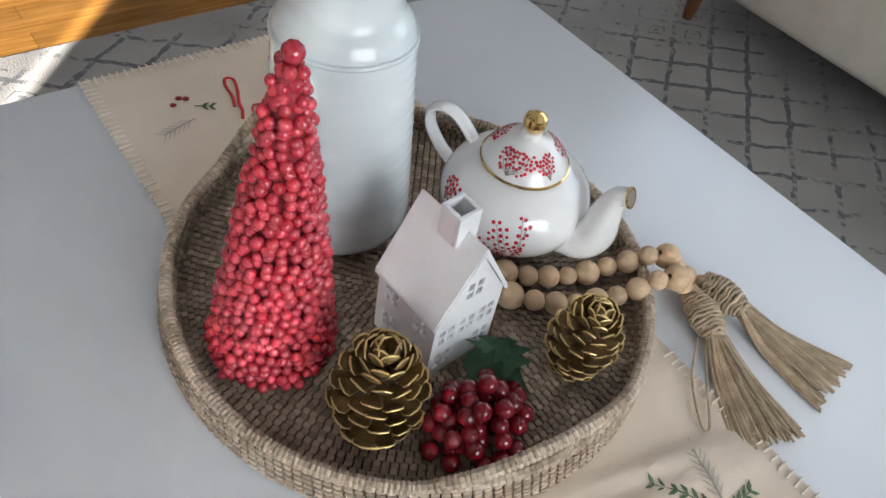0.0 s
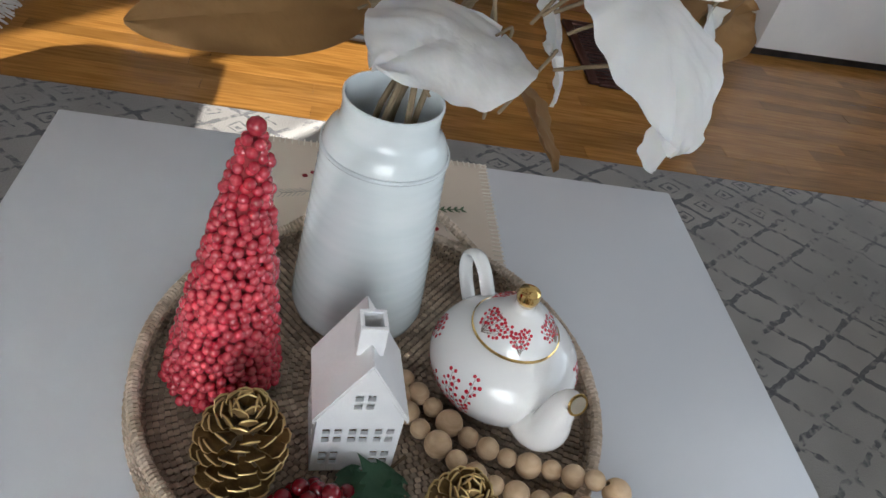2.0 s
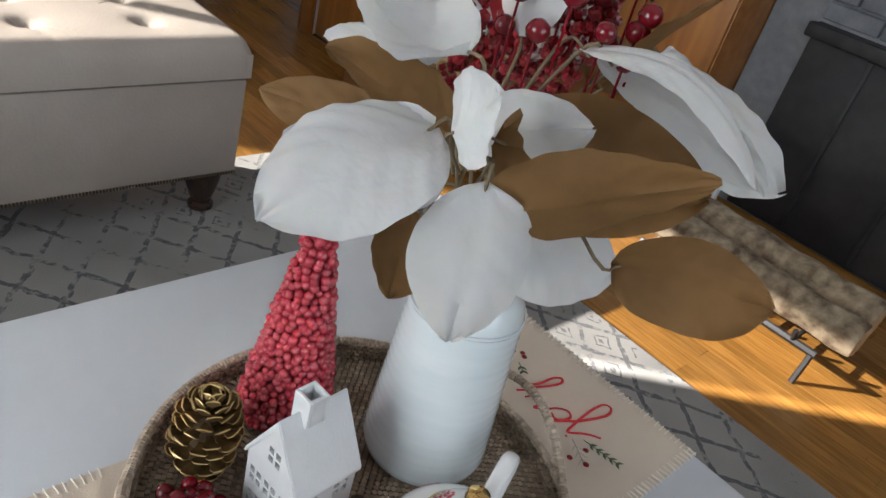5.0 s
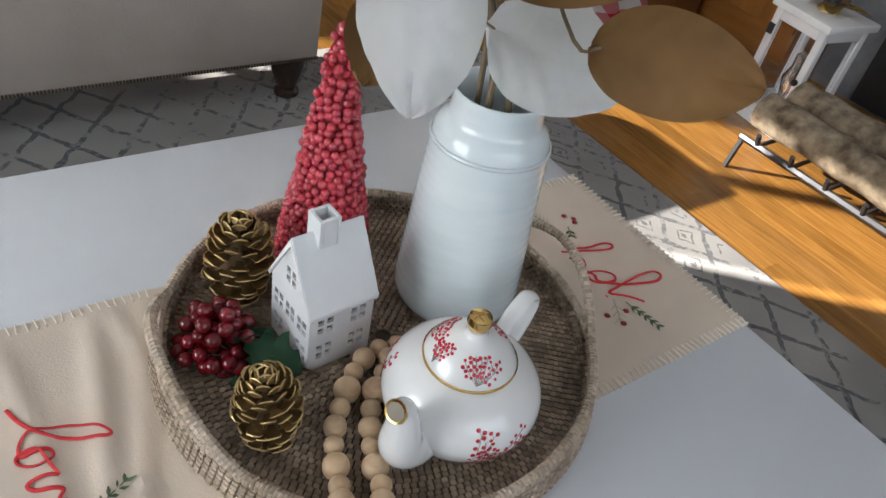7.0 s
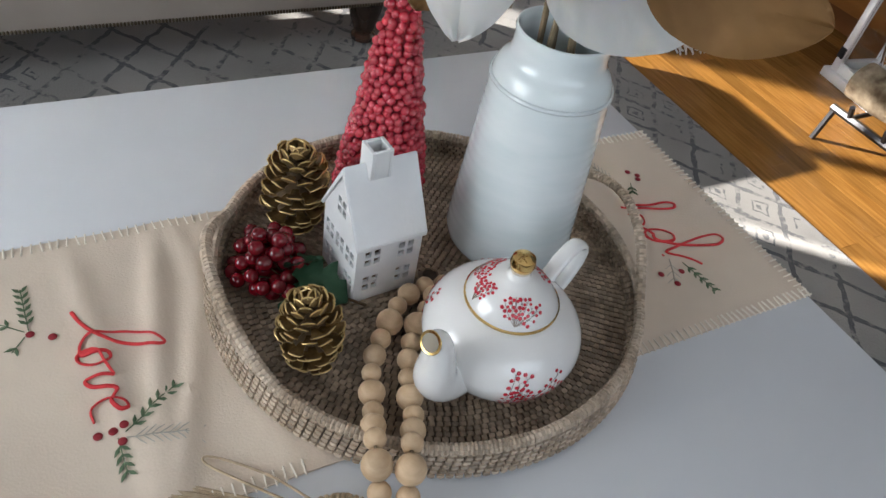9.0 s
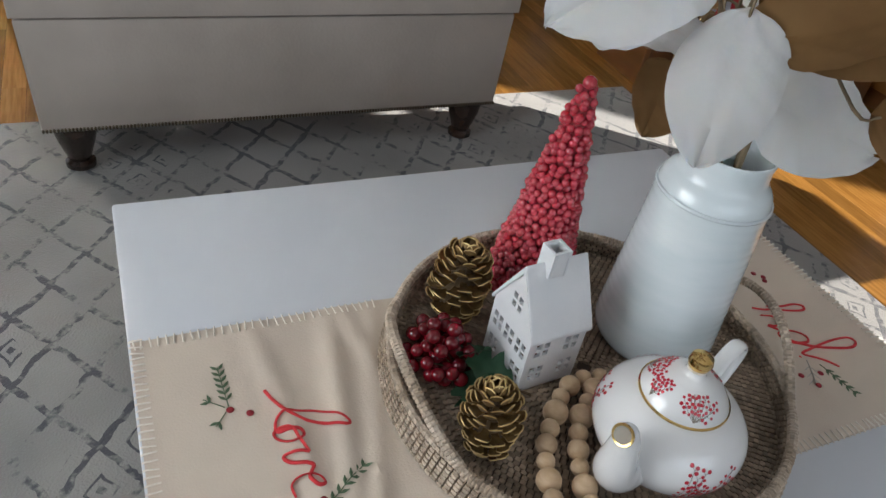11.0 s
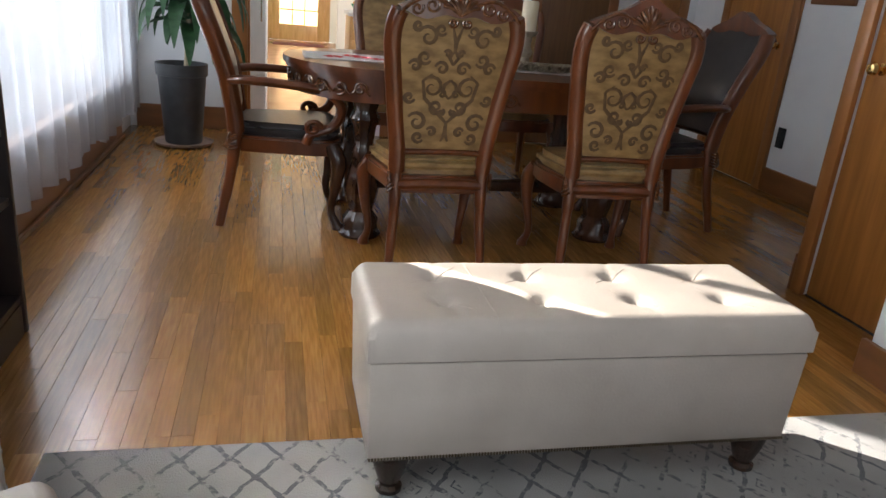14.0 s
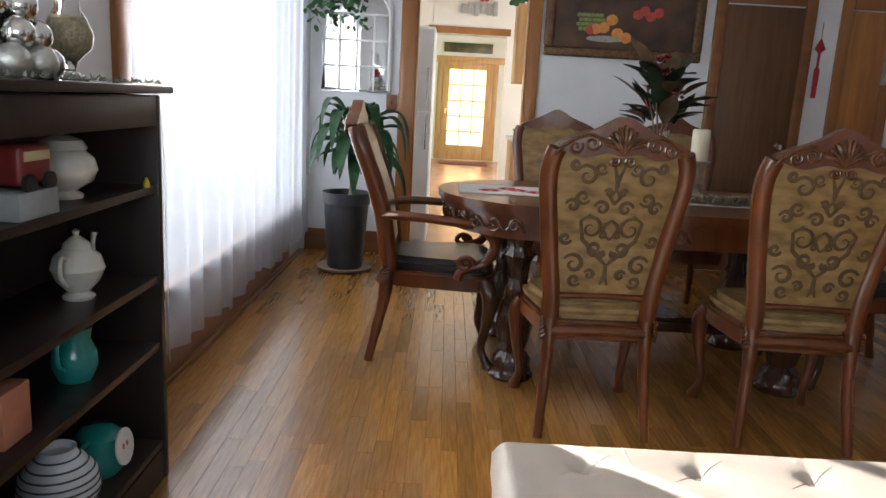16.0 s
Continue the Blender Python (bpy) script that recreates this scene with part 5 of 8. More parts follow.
for x, z, r, l0, l1, tag in ((-0.078, 0.157, 0.054, -0.37, 0.30, "front"), (0.080, 0.164, 0.060, -0.36, 0.30, "back")):
    lg = thing("log", "split firewood log with grey lichen bark on the grate", "log", (2.22 + x, -0.25, z), 0, "firewood logs")
    bm = bmesh.new()
    lathe(bm, [(0.0, l0), (r * 0.96, l0), (r, l0 + 0.01)] + [(r * (1 + 0.05 * math.sin(k * 1.7)), l0 + (l1 - l0) * k / 14) for k in range(1, 14)] + [(r, l1 - 0.01), (r * 0.96, l1), (0, l1)], 22, pose(0, 0, 0, -90, 0, 0), wave=lambda a, q: 1 + 0.05 * math.sin(5 * a + 9 * q) + 0.03 * math.sin(11 * a))
    part("bark", bm, BARK, lg)
    for q in (l0 - 0.002, l1 + 0.002):
        bm = bmesh.new()
        lathe(bm, [(0, -0.001), (r * 0.86, -0.001), (r * 0.86, 0.001), (0, 0.001)], 20, pose(0, q, 0, -90, 0, 0))
        part("sawn_end", bm, CUT, lg, "pale sawn end")

# lantern
CLEAR = glass_material("clear_glass")
lantern = thing("lantern", "white wooden lantern with glass sides on the floor", "lantern", (2.46, 0.165, 0), -8)
LW, LH = 0.20, 0.36
part("base", new_box((0, 0, 0.015), (LW + 0.03, LW + 0.03, 0.03), 0.003), WHITEPAINT, lantern)
part("top", new_box((0, 0, LH + 0.012), (LW + 0.03, LW + 0.03, 0.024), 0.003), WHITEPAINT, lantern)
for a in range(4):
    m = pose(0, 0, 0, 0, 0, 90 * a)
    bm = bmesh.new()
    box(bm, (LW / 2 - 0.012, LW / 2 - 0.012, LH / 2 + 0.012), (0.024, 0.024, LH - 0.03), 0.002, m=m)
    part("post", bm, WHITEPAINT, lantern)
    for z in (0.045, LH - 0.02):
        bm = bmesh.new()
        box(bm, (LW / 2 - 0.010, 0, z), (0.018, LW - 0.05, 0.03), 0.002, m=m)
        part("rail", bm, WHITEPAINT, lantern)
    bm = bmesh.new()
    box(bm, (LW / 2 - 0.010, 0, LH / 2 + 0.012), (0.003, LW - 0.05, LH - 0.095), m=m)
    ob = part("pane", bm, CLEAR, lantern, "clear glass pane")
    ob.visible_shadow = False
for z in (0.09, 0.29):
    part("hinge", new_box((-LW / 2 - 0.003, 0.088, z), (0.006, 0.022, 0.034), 0.001), BLACK, lantern, "black hinge")
bm = bmesh.new()
ball(bm, (-LW / 2 - 0.01, -0.085, 0.19), 0.011, 2)
part("latch", bm, BLACK, lantern, "black latch knob")
bm = bmesh.new()
lathe(bm, [(0, 0.03), (0.03, 0.03), (0.02, 0.10), (0.034, 0.15), (0.02, 0.19), (0.022, 0.23), (0, 0.25)], 16)
tagged(part("glass_ornament", bm, CHROME), "silver ornament figure standing inside the lantern", "ornament").matrix_basis = pose(2.46, 0.165, 0.0)
flower = thing("poinsettia_ornament", "silver poinsettia with gold filigree leaves on the lantern", "ornament", (2.46, 0.165, 0.384))
TINSEL = surf("silver_tinsel", (0.55, 0.57, 0.60), (0.82, 0.84, 0.86), 60, 0.25, 0.4, 200, metal=0.9)
FILIGREE = surf("gold_filigree", (0.55, 0.40, 0.12), (0.80, 0.64, 0.28), 90, 0.3, 0.5, 260, metal=0.9)
for k in range(13):
    gold = k >= 10
    a, rise = k * 2.4, (18 if gold else 35 + 25 * (k % 2))
    ln, wd = (0.115, 0.030) if gold else (0.075 - 0.015 * (k % 2), 0.017)
    m = pose(0, 0, 0.012, 0, 0, math.degrees(a)) @ pose(0, 0, 0, 0, -rise, 0)
    bm = bmesh.new()
    cols = []
    for i in range(9):
        t = i / 8
        w = wd * math.sin(math.pi * (0.05 + 0.93 * t)) ** 0.8
        cols.append([bm.verts.new(m @ Vector((ln * t, w * q, 0.3 * w * abs(q) - 0.25 * ln * t * t + 0.002 * math.sin(20 * t)))) for q in (-1, 0, 1)])
    for p, q in zip(cols, cols[1:]):
        for j in range(2):
            bm.faces.new((p[j], p[j + 1], q[j + 1], q[j]))
    bmesh.ops.solidify(bm, geom=bm.faces[:], thickness=0.001)
    part("gold_leaf" if gold else "petal", bm, FILIGREE if gold else TINSEL, flower, "gold filigree leaf" if gold else "silver petal")
bm = bmesh.new()
lathe(bm, [(0, -0.001), (0.035, -0.001), (0.035, 0.006), (0.016, 0.022), (0, 0.03)], 20)
part("heart", bm, FILIGREE, flower, "gold flower heart")

# basket with blanket and pillows
WICKER = surf("seagrass", (0.32, 0.21, 0.10), (0.50, 0.36, 0.19), 30, 0.85, 0.3, 200, island=0.25)
basket = thing("wicker_basket", "seagrass basket full of a red checked throw", "basket", (1.985, 0.83, 0))
bm = bmesh.new()
for k in range(15):
    z, rr = 0.012 + 0.019 * k, 0.148 + 0.02 * math.sin(math.pi * k / 15)
    n = 34
    for i in range(n):
        a0, a1 = 2 * math.pi * (i + 0.5 * (k % 2)) / n, 2 * math.pi * (i + 0.92 + 0.5 * (k % 2)) / n
        pts = []
        for t in (0, 0.5, 1):
            a = a0 + (a1 - a0) * t
            pts.append(((rr + 0.006 * math.sin(math.pi * t)) * math.cos(a), (rr + 0.006 * math.sin(math.pi * t)) * math.sin(a), z + 0.004 * (t - 0.5)))
        tube(bm, pts, [0.006, 0.0105, 0.006], 6)
ob = part("weave", bm, WICKER, basket, "thick braided seagrass rows")
ob["kind"] = "stuff"
bm = bmesh.new()
lathe(bm, [(0, 0.004), (0.14, 0.004), (0.155, 0.14), (0.142, 0.285), (0.135, 0.285), (0.14, 0.15), (0, 0.2)], 24)
part("lining", bm, WICKER, basket, "inner basket wall")
for s in (-1, 1):
    bm = bmesh.new()
    tube(bm, curve([(-0.11 * s, 0.06 * s, 0.27), (-0.14 * s, 0.04 * s, 0.34), (-0.15 * s, -0.01 * s, 0.365), (-0.14 * s, -0.06 * s, 0.34), (-0.11 * s, -0.08 * s, 0.27)], 5), 0.009, 8)
    part("handle", bm, WICKER, basket, "braided loop handle")


def check_material(name, scale, c_a, c_b, c_w):
    """Woven checks: two crossing stripes over a light ground."""
    m = surf(name, c_a, c_b, 80, 0.9, 0.2, 300)
    n, l = m.node_tree.nodes, m.node_tree.links
    tc, sep = n.new("ShaderNodeTexCoord"), n.new("ShaderNodeSeparateXYZ")
    l.new(tc.outputs["Object"], sep.inputs[0])
    u = math_node(n, l, "ADD", sep.outputs[0], math_node(n, l, "MULTIPLY", sep.outputs[1], 0.8))
    fa = math_node(n, l, "GREATER_THAN", math_node(n, l, "FRACT", math_node(n, l, "MULTIPLY", u, scale)), 0.5)
    fb = math_node(n, l, "GREATER_THAN", math_node(n, l, "FRACT", math_node(n, l, "MULTIPLY", sep.outputs[2], scale)), 0.5)
    k = math_node(n, l, "MULTIPLY", math_node(n, l, "ADD", fa, fb), 0.5)
    r = n.new("ShaderNodeValToRGB")
    r.color_ramp.interpolation = "CONSTANT"
    e = r.color_ramp.elements
    e[0].color, e[1].color, e[1].position = (*c_a, 1), (*c_b, 1), 0.25
    e.new(0.75).color = (*c_w, 1)
    l.new(k, r.inputs[0])
    l.new(r.outputs[0], n["Principled BSDF"].inputs["Base Color"])
    return m


CHECK = check_material("red_buffalo_check", 7, (0.46, 0.012, 0.02), (0.50, 0.16, 0.17), (0.62, 0.58, 0.56))
PLAID = check_material("wine_plaid", 22, (0.13, 0.02, 0.03), (0.36, 0.28, 0.27), (0.6, 0.57, 0.54))
throw = thing("checked_throw", "red and white checked throw hanging from the basket", "blanket", (2.02, 0.70, 0))
bm = bmesh.new()
cols = []
for i in range(15):
    row = []
    for j in range(12):
        s, t = i / 14 - 0.5, j / 11
        y = -0.02 - 0.10 * min(1, t * 2.2) + 0.012 * math.sin(14 * s + 2 * t)
        z = 0.30 * (1 - t) + 0.028 + 0.05 * math.sin(math.pi * min(1, t * 1.7)) * (1 - t)
        row.append(bm.verts.new((0.30 * s * (1 - 0.2 * t) + 0.02 * t, y - 0.02 * t, z)))
    cols.append(row)
for a, b in zip(cols, cols[1:]):
    for k in range(11):
        bm.faces.new((a[k], a[k + 1], b[k + 1], b[k]))
bmesh.ops.solidify(bm, geom=bm.faces[:], thickness=0.006)
part("cloth", bm, CHECK, throw)
FRINGE = surf("cream_fringe", (0.6, 0.55, 0.5), (0.7, 0.66, 0.6), 60, 0.9)
for k in range(9):
    bm = bmesh.new()
    x = -0.115 + 0.03 * k + 0.02
    for q in range(4):
        tube(bm, curve([(x + 0.004 * q, -0.142, 0.032), (x + 0.006 * q, -0.155 - 0.004 * q, 0.018), (x + grn.uniform(-0.02, 0.03), -0.19 - grn.uniform(0, 0.03), 0.006)], 3), 0.003, 5)
    part("fringe", bm, FRINGE, throw, "knotted cream fringe")


def pillow(name, at, size, tilt, turn, material, label):
    """A stuffed square cushion that leans back."""
    ob = thing(name, label, "pillow", at, turn, "cushions by the hearth")
    bm = bmesh.new()
    n, tilt_m = 12, pose(0, 0, 0, tilt, 0, 0)
    for sgn in (-1, 1):
        cols = []
        for i in range(n + 1):
            row = []
            for j in range(n + 1):
                u, v = 2 * i / n - 1, 2 * j / n - 1
                puff = ((1 - u ** 4) * (1 - v ** 4)) ** 0.6
                pin = 1 - 0.06 * (1 - abs(u * v))
                row.append(bm.verts.new(tilt_m @ Vector((u * size / 2 * pin, sgn * 0.065 * puff, (v * pin + 1) * size / 2))))
            cols.append(row)
        for a, b in zip(cols, cols[1:]):
            for k in range(n):
                bm.faces.new((a[k], a[k + 1], b[k + 1], b[k]))
    bmesh.ops.remove_doubles(bm, verts=bm.verts[:], dist=0.0005)
    part("cover", bm, material, ob)
    return ob


REDCLOTH = surf("red_cotton", (0.30, 0.012, 0.018), (0.40, 0.03, 0.035), 20, 0.9, 0.2, 300)
crate = thing("low_bench_box", "dark wooden box seat behind the basket", "box", (2.36, 0.86, 0))
part("box", new_box((0, 0, 0.16), (0.52, 0.30, 0.32), 0.006), BASEWOOD, crate)
pillow("throw_pillow", (2.20, 0.93, 0.32), 0.42, -14, 4, REDCLOTH, "plain red cotton pillow standing by the wall")
pillow("throw_pillow", (2.44, 0.84, 0.32), 0.42, -16, -8, PLAID, "wine and white plaid pillow beside the red one")

# floor register and leaning white board
reg = thing("floor_register", "dark bronze metal floor vent in the oak boards", "vent", (2.44, -1.42, 0.0))
BRONZEVENT = surf("bronze_vent", (0.06, 0.025, 0.022), (0.09, 0.04, 0.035), 30, 0.45, 0.05, 100, metal=0.5)
part("pan", new_box((0, 0, 0.002), (0.46, 0.30, 0.004)), BLACK, reg)
for c, s in (((0, 0.14, 0.006), (0.50, 0.035, 0.012)), ((0, -0.14, 0.006), (0.50, 0.035, 0.012)), ((0.24, 0, 0.006), (0.035, 0.25, 0.012)), ((-0.24, 0, 0.006), (0.035, 0.25, 0.012)), ((0, 0, 0.006), (0.02, 0.25, 0.010))):
    part("frame_bar", new_box(c, s, 0.003), BRONZEVENT, reg)
for k in range(18):
    part("slat", new_box((-0.205 + 0.024 * k, 0, 0.006), (0.006, 0.245, 0.006)), BRONZEVENT, reg)
board = thing("white_console", "low white console with a grey edge", "console", (2.92, -2.44, 0.0), 6)
part("panel", new_box((0, 0, 0.47), (0.40, 0.74, 0.86), 0.004), WHITEPAINT, board)
# dark strip under the panel, added as its shadow on the floor
part("foot_strip", new_box((0.01, 0, 0.02), (0.36, 0.72, 0.04)), STEEL, board, "dark strip standing in for the shadow underneath")


# ---- openings, doors and trim ----
def trim_box(name, c, s, material, label, category="trim", bevel=0.004):
    return tagged(link(name, new_box(c, s, bevel), material, smooth=False), label, category, kind="structure")


win = thing("window_1", "wide dining room window with stained wood casing", "window", (-1.5, 3.74, 0), kind="structure")
for c, s in (((0.012, -1.565, 1.30), (0.024, 0.12, 2.0)), ((0.012, 1.50, 1.30), (0.024, 0.12, 2.0)), ((0.012, -0.03, 2.26), (0.024, 3.2, 0.12)), ((0.02, -0.03, 0.42), (0.07, 3.1, 0.04))):
    part("casing", new_box(c, s, 0.004), TRIMWOOD, win, "red-brown stained casing")
for y, w in ((-1.40, 0.16), (-0.70, 0.045), (1.42, 0.12)):
    part("mullion", new_box((-0.07, y, 1.30), (0.05, w, 1.78), 0.004), WHITEPAINT, win, "white sash post")
for z in (0.44, 2.15):
    part("rail", new_box((-0.075, 0, z), (0.04, 2.9, 0.06), 0.004), WHITEPAINT, win, "white sash rail")
for y, w in ((-1.02, 0.60), (0.345, 2.04)):
    ob = part("pane", new_box((-0.075, y, 1.3), (0.004, w, 1.7)), CLEAR, win, "clear glass pane")
    ob.visible_shadow = False
win2 = thing("window_2", "wide window in the wall behind the sofa", "window", (0.6, -3.22, 1.53), kind="structure")
for x in (-1.22, 0, 1.22):
    part("mullion", new_box((x, 0, 0), (0.07, 0.06, 1.42), 0.004), WHITEPAINT, win2)
for z in (-0.70, 0.68):
    part("rail", new_box((0, 0, z), (2.5, 0.06, 0.07), 0.004), WHITEPAINT, win2)

win3 = thing("window_3", "two-sash window in the living room wall", "window", (-1.575, -0.35, 1.25), kind="structure")
for y in (-0.67, 0, 0.67):
    part("mullion", new_box((0, y, 0), (0.06, 0.06, 1.38), 0.004), WHITEPAINT, win3)
for z in (-0.665, 0.665):
    part("rail", new_box((0, 0, z), (0.05, 1.26, 0.06), 0.004), WHITEPAINT, win3)

curtain = thing("sheer_curtain", "white sheer voile curtain across the whole window", "curtain", (-1.41, 0, 0))
bm = bmesh.new()
n, rows = 420, 10
crn = random.Random(21)
ph = [crn.uniform(0, 6) for _ in range(4)]
cols = []
for i in range(n + 1):
    t = i / n
    y = 2.34 + 3.04 * t
    fold = 0.026 * math.sin(95 * t + 1.6 * math.sin(9 * t + ph[0])) + 0.012 * math.sin(41 * t + ph[1])
    hem = 0.155 + 0.02 * math.sin(17 * t) + 0.02 * (1 if int(t * 7.3) % 2 else 0)
    cols.append([bm.verts.new((fold * (0.45 + 0.55 * (1 - j / rows)) - 0.01, y, hem + (2.36 - hem) * j / rows)) for j in range(rows + 1)])
for a, b in zip(cols, cols[1:]):
    for k in range(rows):
        bm.faces.new((a[k], b[k], b[k + 1], a[k + 1]))
part("cloth", bm, VOILE, curtain)
bm = bmesh.new()
tube(bm, [(0, 2.25, 2.37), (0, 5.42, 2.37)], 0.012, 10)
part("rod", bm, BRASS, curtain, "thin curtain rod")

for nm, c, s in (("baseboard_1", (-1.488, 0.93, 0.09), (0.024, 8.1, 0.18)), ("baseboard_2", (-1.08, 5.438, 0.09), (0.74, 0.024, 0.18)), ("baseboard_3", (1.13, 5.438, 0.09), (1.24, 0.024, 0.18)), ("baseboard_4", (3.288, 3.09, 0.09), (0.024, 1.9, 0.18)), ("baseboard_5", (1.788, 1.145, 0.07), (0.024, 0.27, 0.14)), ("baseboard_6", (2.3, 1.018, 0.07), (0.98, 0.024, 0.14)), ("baseboard_7", (2.70, 2.082, 0.09), (1.2, 0.024, 0.18)), ("baseboard_8", (2.098, 2.065, 0.08), (0.024, 0.03, 0.16))):
    trim_box(nm, c, s, BASEWOOD, "dark varnished wooden baseboard", "baseboard")
trim_box("trim_shoe", (-1.466, 0.93, 0.014), (0.02, 8.1, 0.028), BASEWOOD, "varnished quarter-round shoe moulding")

for nm, cs in (("trim_doorway", (((-0.65, 5.435, 1.075), (0.12, 0.03, 2.15)), ((0.35, 5.435, 1.075), (0.09, 0.03, 2.15)), ((-0.15, 5.435, 2.2), (1.14, 0.03, 0.1)), ((-0.582, 5.51, 1.075), (0.02, 0.13, 2.15)), ((0.297, 5.51, 1.075), (0.02, 0.13, 2.15)))),):
    bm = bmesh.new()
    for c, s in cs:
        box(bm, c, s, 0.005)
    tagged(link(nm, bm, TRIMWOOD), "honey stained wooden doorway casing", "trim", kind="structure")


def wall_door(name, at, turn, w, h, leaf_m, label, knob_side):
    """A flush door in its casing; local x runs along the wall, -y faces the room."""
    d = thing(name, label, "door", at, turn, kind="structure")
    lf = part("leaf", new_box((0, -0.012, h / 2), (w, 0.02, h - 0.02), 0.002), leaf_m, d)
    for s in (-1, 1):
        part("casing", new_box((s * (w / 2 + 0.045), -0.018, h / 2 + 0.04), (0.085, 0.034, h + 0.09), 0.006), TRIMWOOD if leaf_m is not DARKDOOR else BASEWOOD, d)
    part("casing", new_box((0, -0.018, h + 0.045), (w, 0.034, 0.085), 0.006), TRIMWOOD if leaf_m is not DARKDOOR else BASEWOOD, d)
    bm = bmesh.new()
    lathe(bm, [(0, 0), (0.026, 0), (0.026, 0.006), (0.01, 0.01), (0.01, 0.03), (0.026, 0.04), (0.03, 0.052), (0.022, 0.066), (0, 0.07)], 20, pose(knob_side * (w / 2 - 0.075), -0.022, 1.06, 90, 0, 0))
    part("door_knob", bm, CHROME if leaf_m is DARKDOOR else GOLD, lf, "round metal knob")
    return d


wall_door("door_1", (2.14, 5.45, 0), 0, 0.61, 2.15, DARKDOOR, "dark brown flush door, closed", 1)
wall_door("door_2", (2.97, 5.45, 0), 0, 0.30, 2.15, DOORWOOD, "narrow brown closet door, closed", -1)
wall_door("door_3", (3.30, 4.50, 0), -90, 0.78, 2.15, DOORWOOD, "honey veneer flush door, closed", 1)
closet = thing("door_4", "honey veneer closet door standing closed", "door", (2.125, 1.69, 0), kind="structure")
lf = part("leaf", new_box((0.02, 0.0, 1.0), (0.036, 0.60, 1.985), 0.003), DOORWOOD, closet)
part("casing", new_box((-0.025, 0.335, 1.02), (0.03, 0.075, 2.04), 0.006), TRIMWOOD, closet)
bm = bmesh.new()
lathe(bm, [(0, 0), (0.026, 0), (0.026, 0.006), (0.01, 0.01), (0.01, 0.03), (0.026, 0.04), (0.03, 0.052), (0.022, 0.066), (0, 0.07)], 20, pose(0.0, 0.215, 1.07, 0, -90, 0))
part("door_knob", bm, GOLD, lf, "round brass knob")
# black strip that paints the shade below the door leaf
part("threshold_gap", new_box((0.02, 0.0, 0.004), (0.05, 0.60, 0.006)), BLACK, closet)

# ---- bookcase by the window ----
ESP = surf("espresso_case", (0.018, 0.012, 0.011), (0.032, 0.021, 0.018), 9, 0.35, 0.06, 80, stretch=(3, 3, 0.4))
case = thing("bookcase", "dark espresso bookcase with four open shelves", "bookcase", (-1.475, 0.62, 0))
CY = 1.10
part("side", new_box((0.15, CY - 0.012, 0.63), (0.30, 0.025, 1.25), 0.002), ESP, case)
part("side", new_box((0.15, 0.012, 0.63), (0.30, 0.025, 1.25), 0.002), ESP, case)
part("back", new_box((0.006, CY / 2, 0.63), (0.012, CY - 0.03, 1.24)), ESP, case)
part("top", new_box((0.16, CY / 2, 1.272), (0.35, CY + 0.05, 0.024), 0.006), ESP, case, "overhanging moulded top")
part("fascia", new_box((0.292, CY / 2, 1.21), (0.014, CY - 0.05, 0.09), 0.002), ESP, case)
for z in (0.985, 0.70, 0.48, 0.14):
    part("shelf", new_box((0.152, CY / 2, z - 0.012), (0.28, CY - 0.052, 0.024), 0.002), ESP, case)
part("kick", new_box((0.285, CY / 2, 0.055), (0.014, CY - 0.05, 0.11)), ESP, case)

CREAMWARE = surf("creamware", (0.62, 0.60, 0.54), (0.70, 0.68, 0.62), 15, 0.25, 0.15, 70, coat=0.3)
TEAL = surf("teal_glaze", (0.01, 0.20, 0.19), (0.02, 0.28, 0.26), 10, 0.15, 0.03, 40, coat=0.5)


def turned(name, label, category, at, profile, material, wave=None, turn=0):
    t = thing(name, label, category, at, turn)
    bm = bmesh.new()
    lathe(bm, profile, 36, wave=wave)
    part("body", bm, material, t)
    return t


SX = -1.29
tur = turned("soup_tureen", "cream lidded soup tureen with a bird finial", "tureen", (SX, 1.36, 0.985), [(0, 0), (0.045, 0), (0.048, 0.008), (0.03, 0.02), (0.07, 0.045), (0.082, 0.075), (0.075, 0.105), (0.055, 0.125), (0, 0.125)], CREAMWARE, lambda a, z: 1 + 0.03 * math.cos(8 * a + 40 * z))
bm = bmesh.new()
lathe(bm, [(0.058, 0.126), (0.06, 0.132), (0.05, 0.15), (0.02, 0.162), (0, 0.163)], 36, wave=lambda a, z: 1 + 0.02 * math.cos(16 * a))
part("lid", bm, CREAMWARE, tur, "fluted cream lid")
bm = bmesh.new()
ball(bm, (0, 0, 0.175), 0.014, 2, (0.8, 1.5, 1))
ball(bm, (0, 0.017, 0.188), 0.008, 2)
part("finial", bm, CREAMWARE, tur, "small bird finial")
for s in (-1, 1):
    bm = bmesh.new()
    tube(bm, curve([(0, s * 0.07, 0.105), (0, s * 0.10, 0.10), (0, s * 0.098, 0.07), (0, s * 0.076, 0.06)], 4), 0.007, 8)
    part("handle", bm, CREAMWARE, tur)
wp = turned("white_teapot", "tall white china teapot on a dark shelf", "teapot", (SX, 1.41, 0.70), [(0, 0), (0.04, 0), (0.043, 0.008), (0.028, 0.02), (0.055, 0.05), (0.07, 0.085), (0.06, 0.12), (0.035, 0.14), (0, 0.14)], CREAMWARE)
bm = bmesh.new()
lathe(bm, [(0.038, 0.141), (0.034, 0.155), (0.016, 0.17), (0.006, 0.176), (0.01, 0.187), (0, 0.195)], 28)
part("lid", bm, CREAMWARE, wp)
bm = bmesh.new()
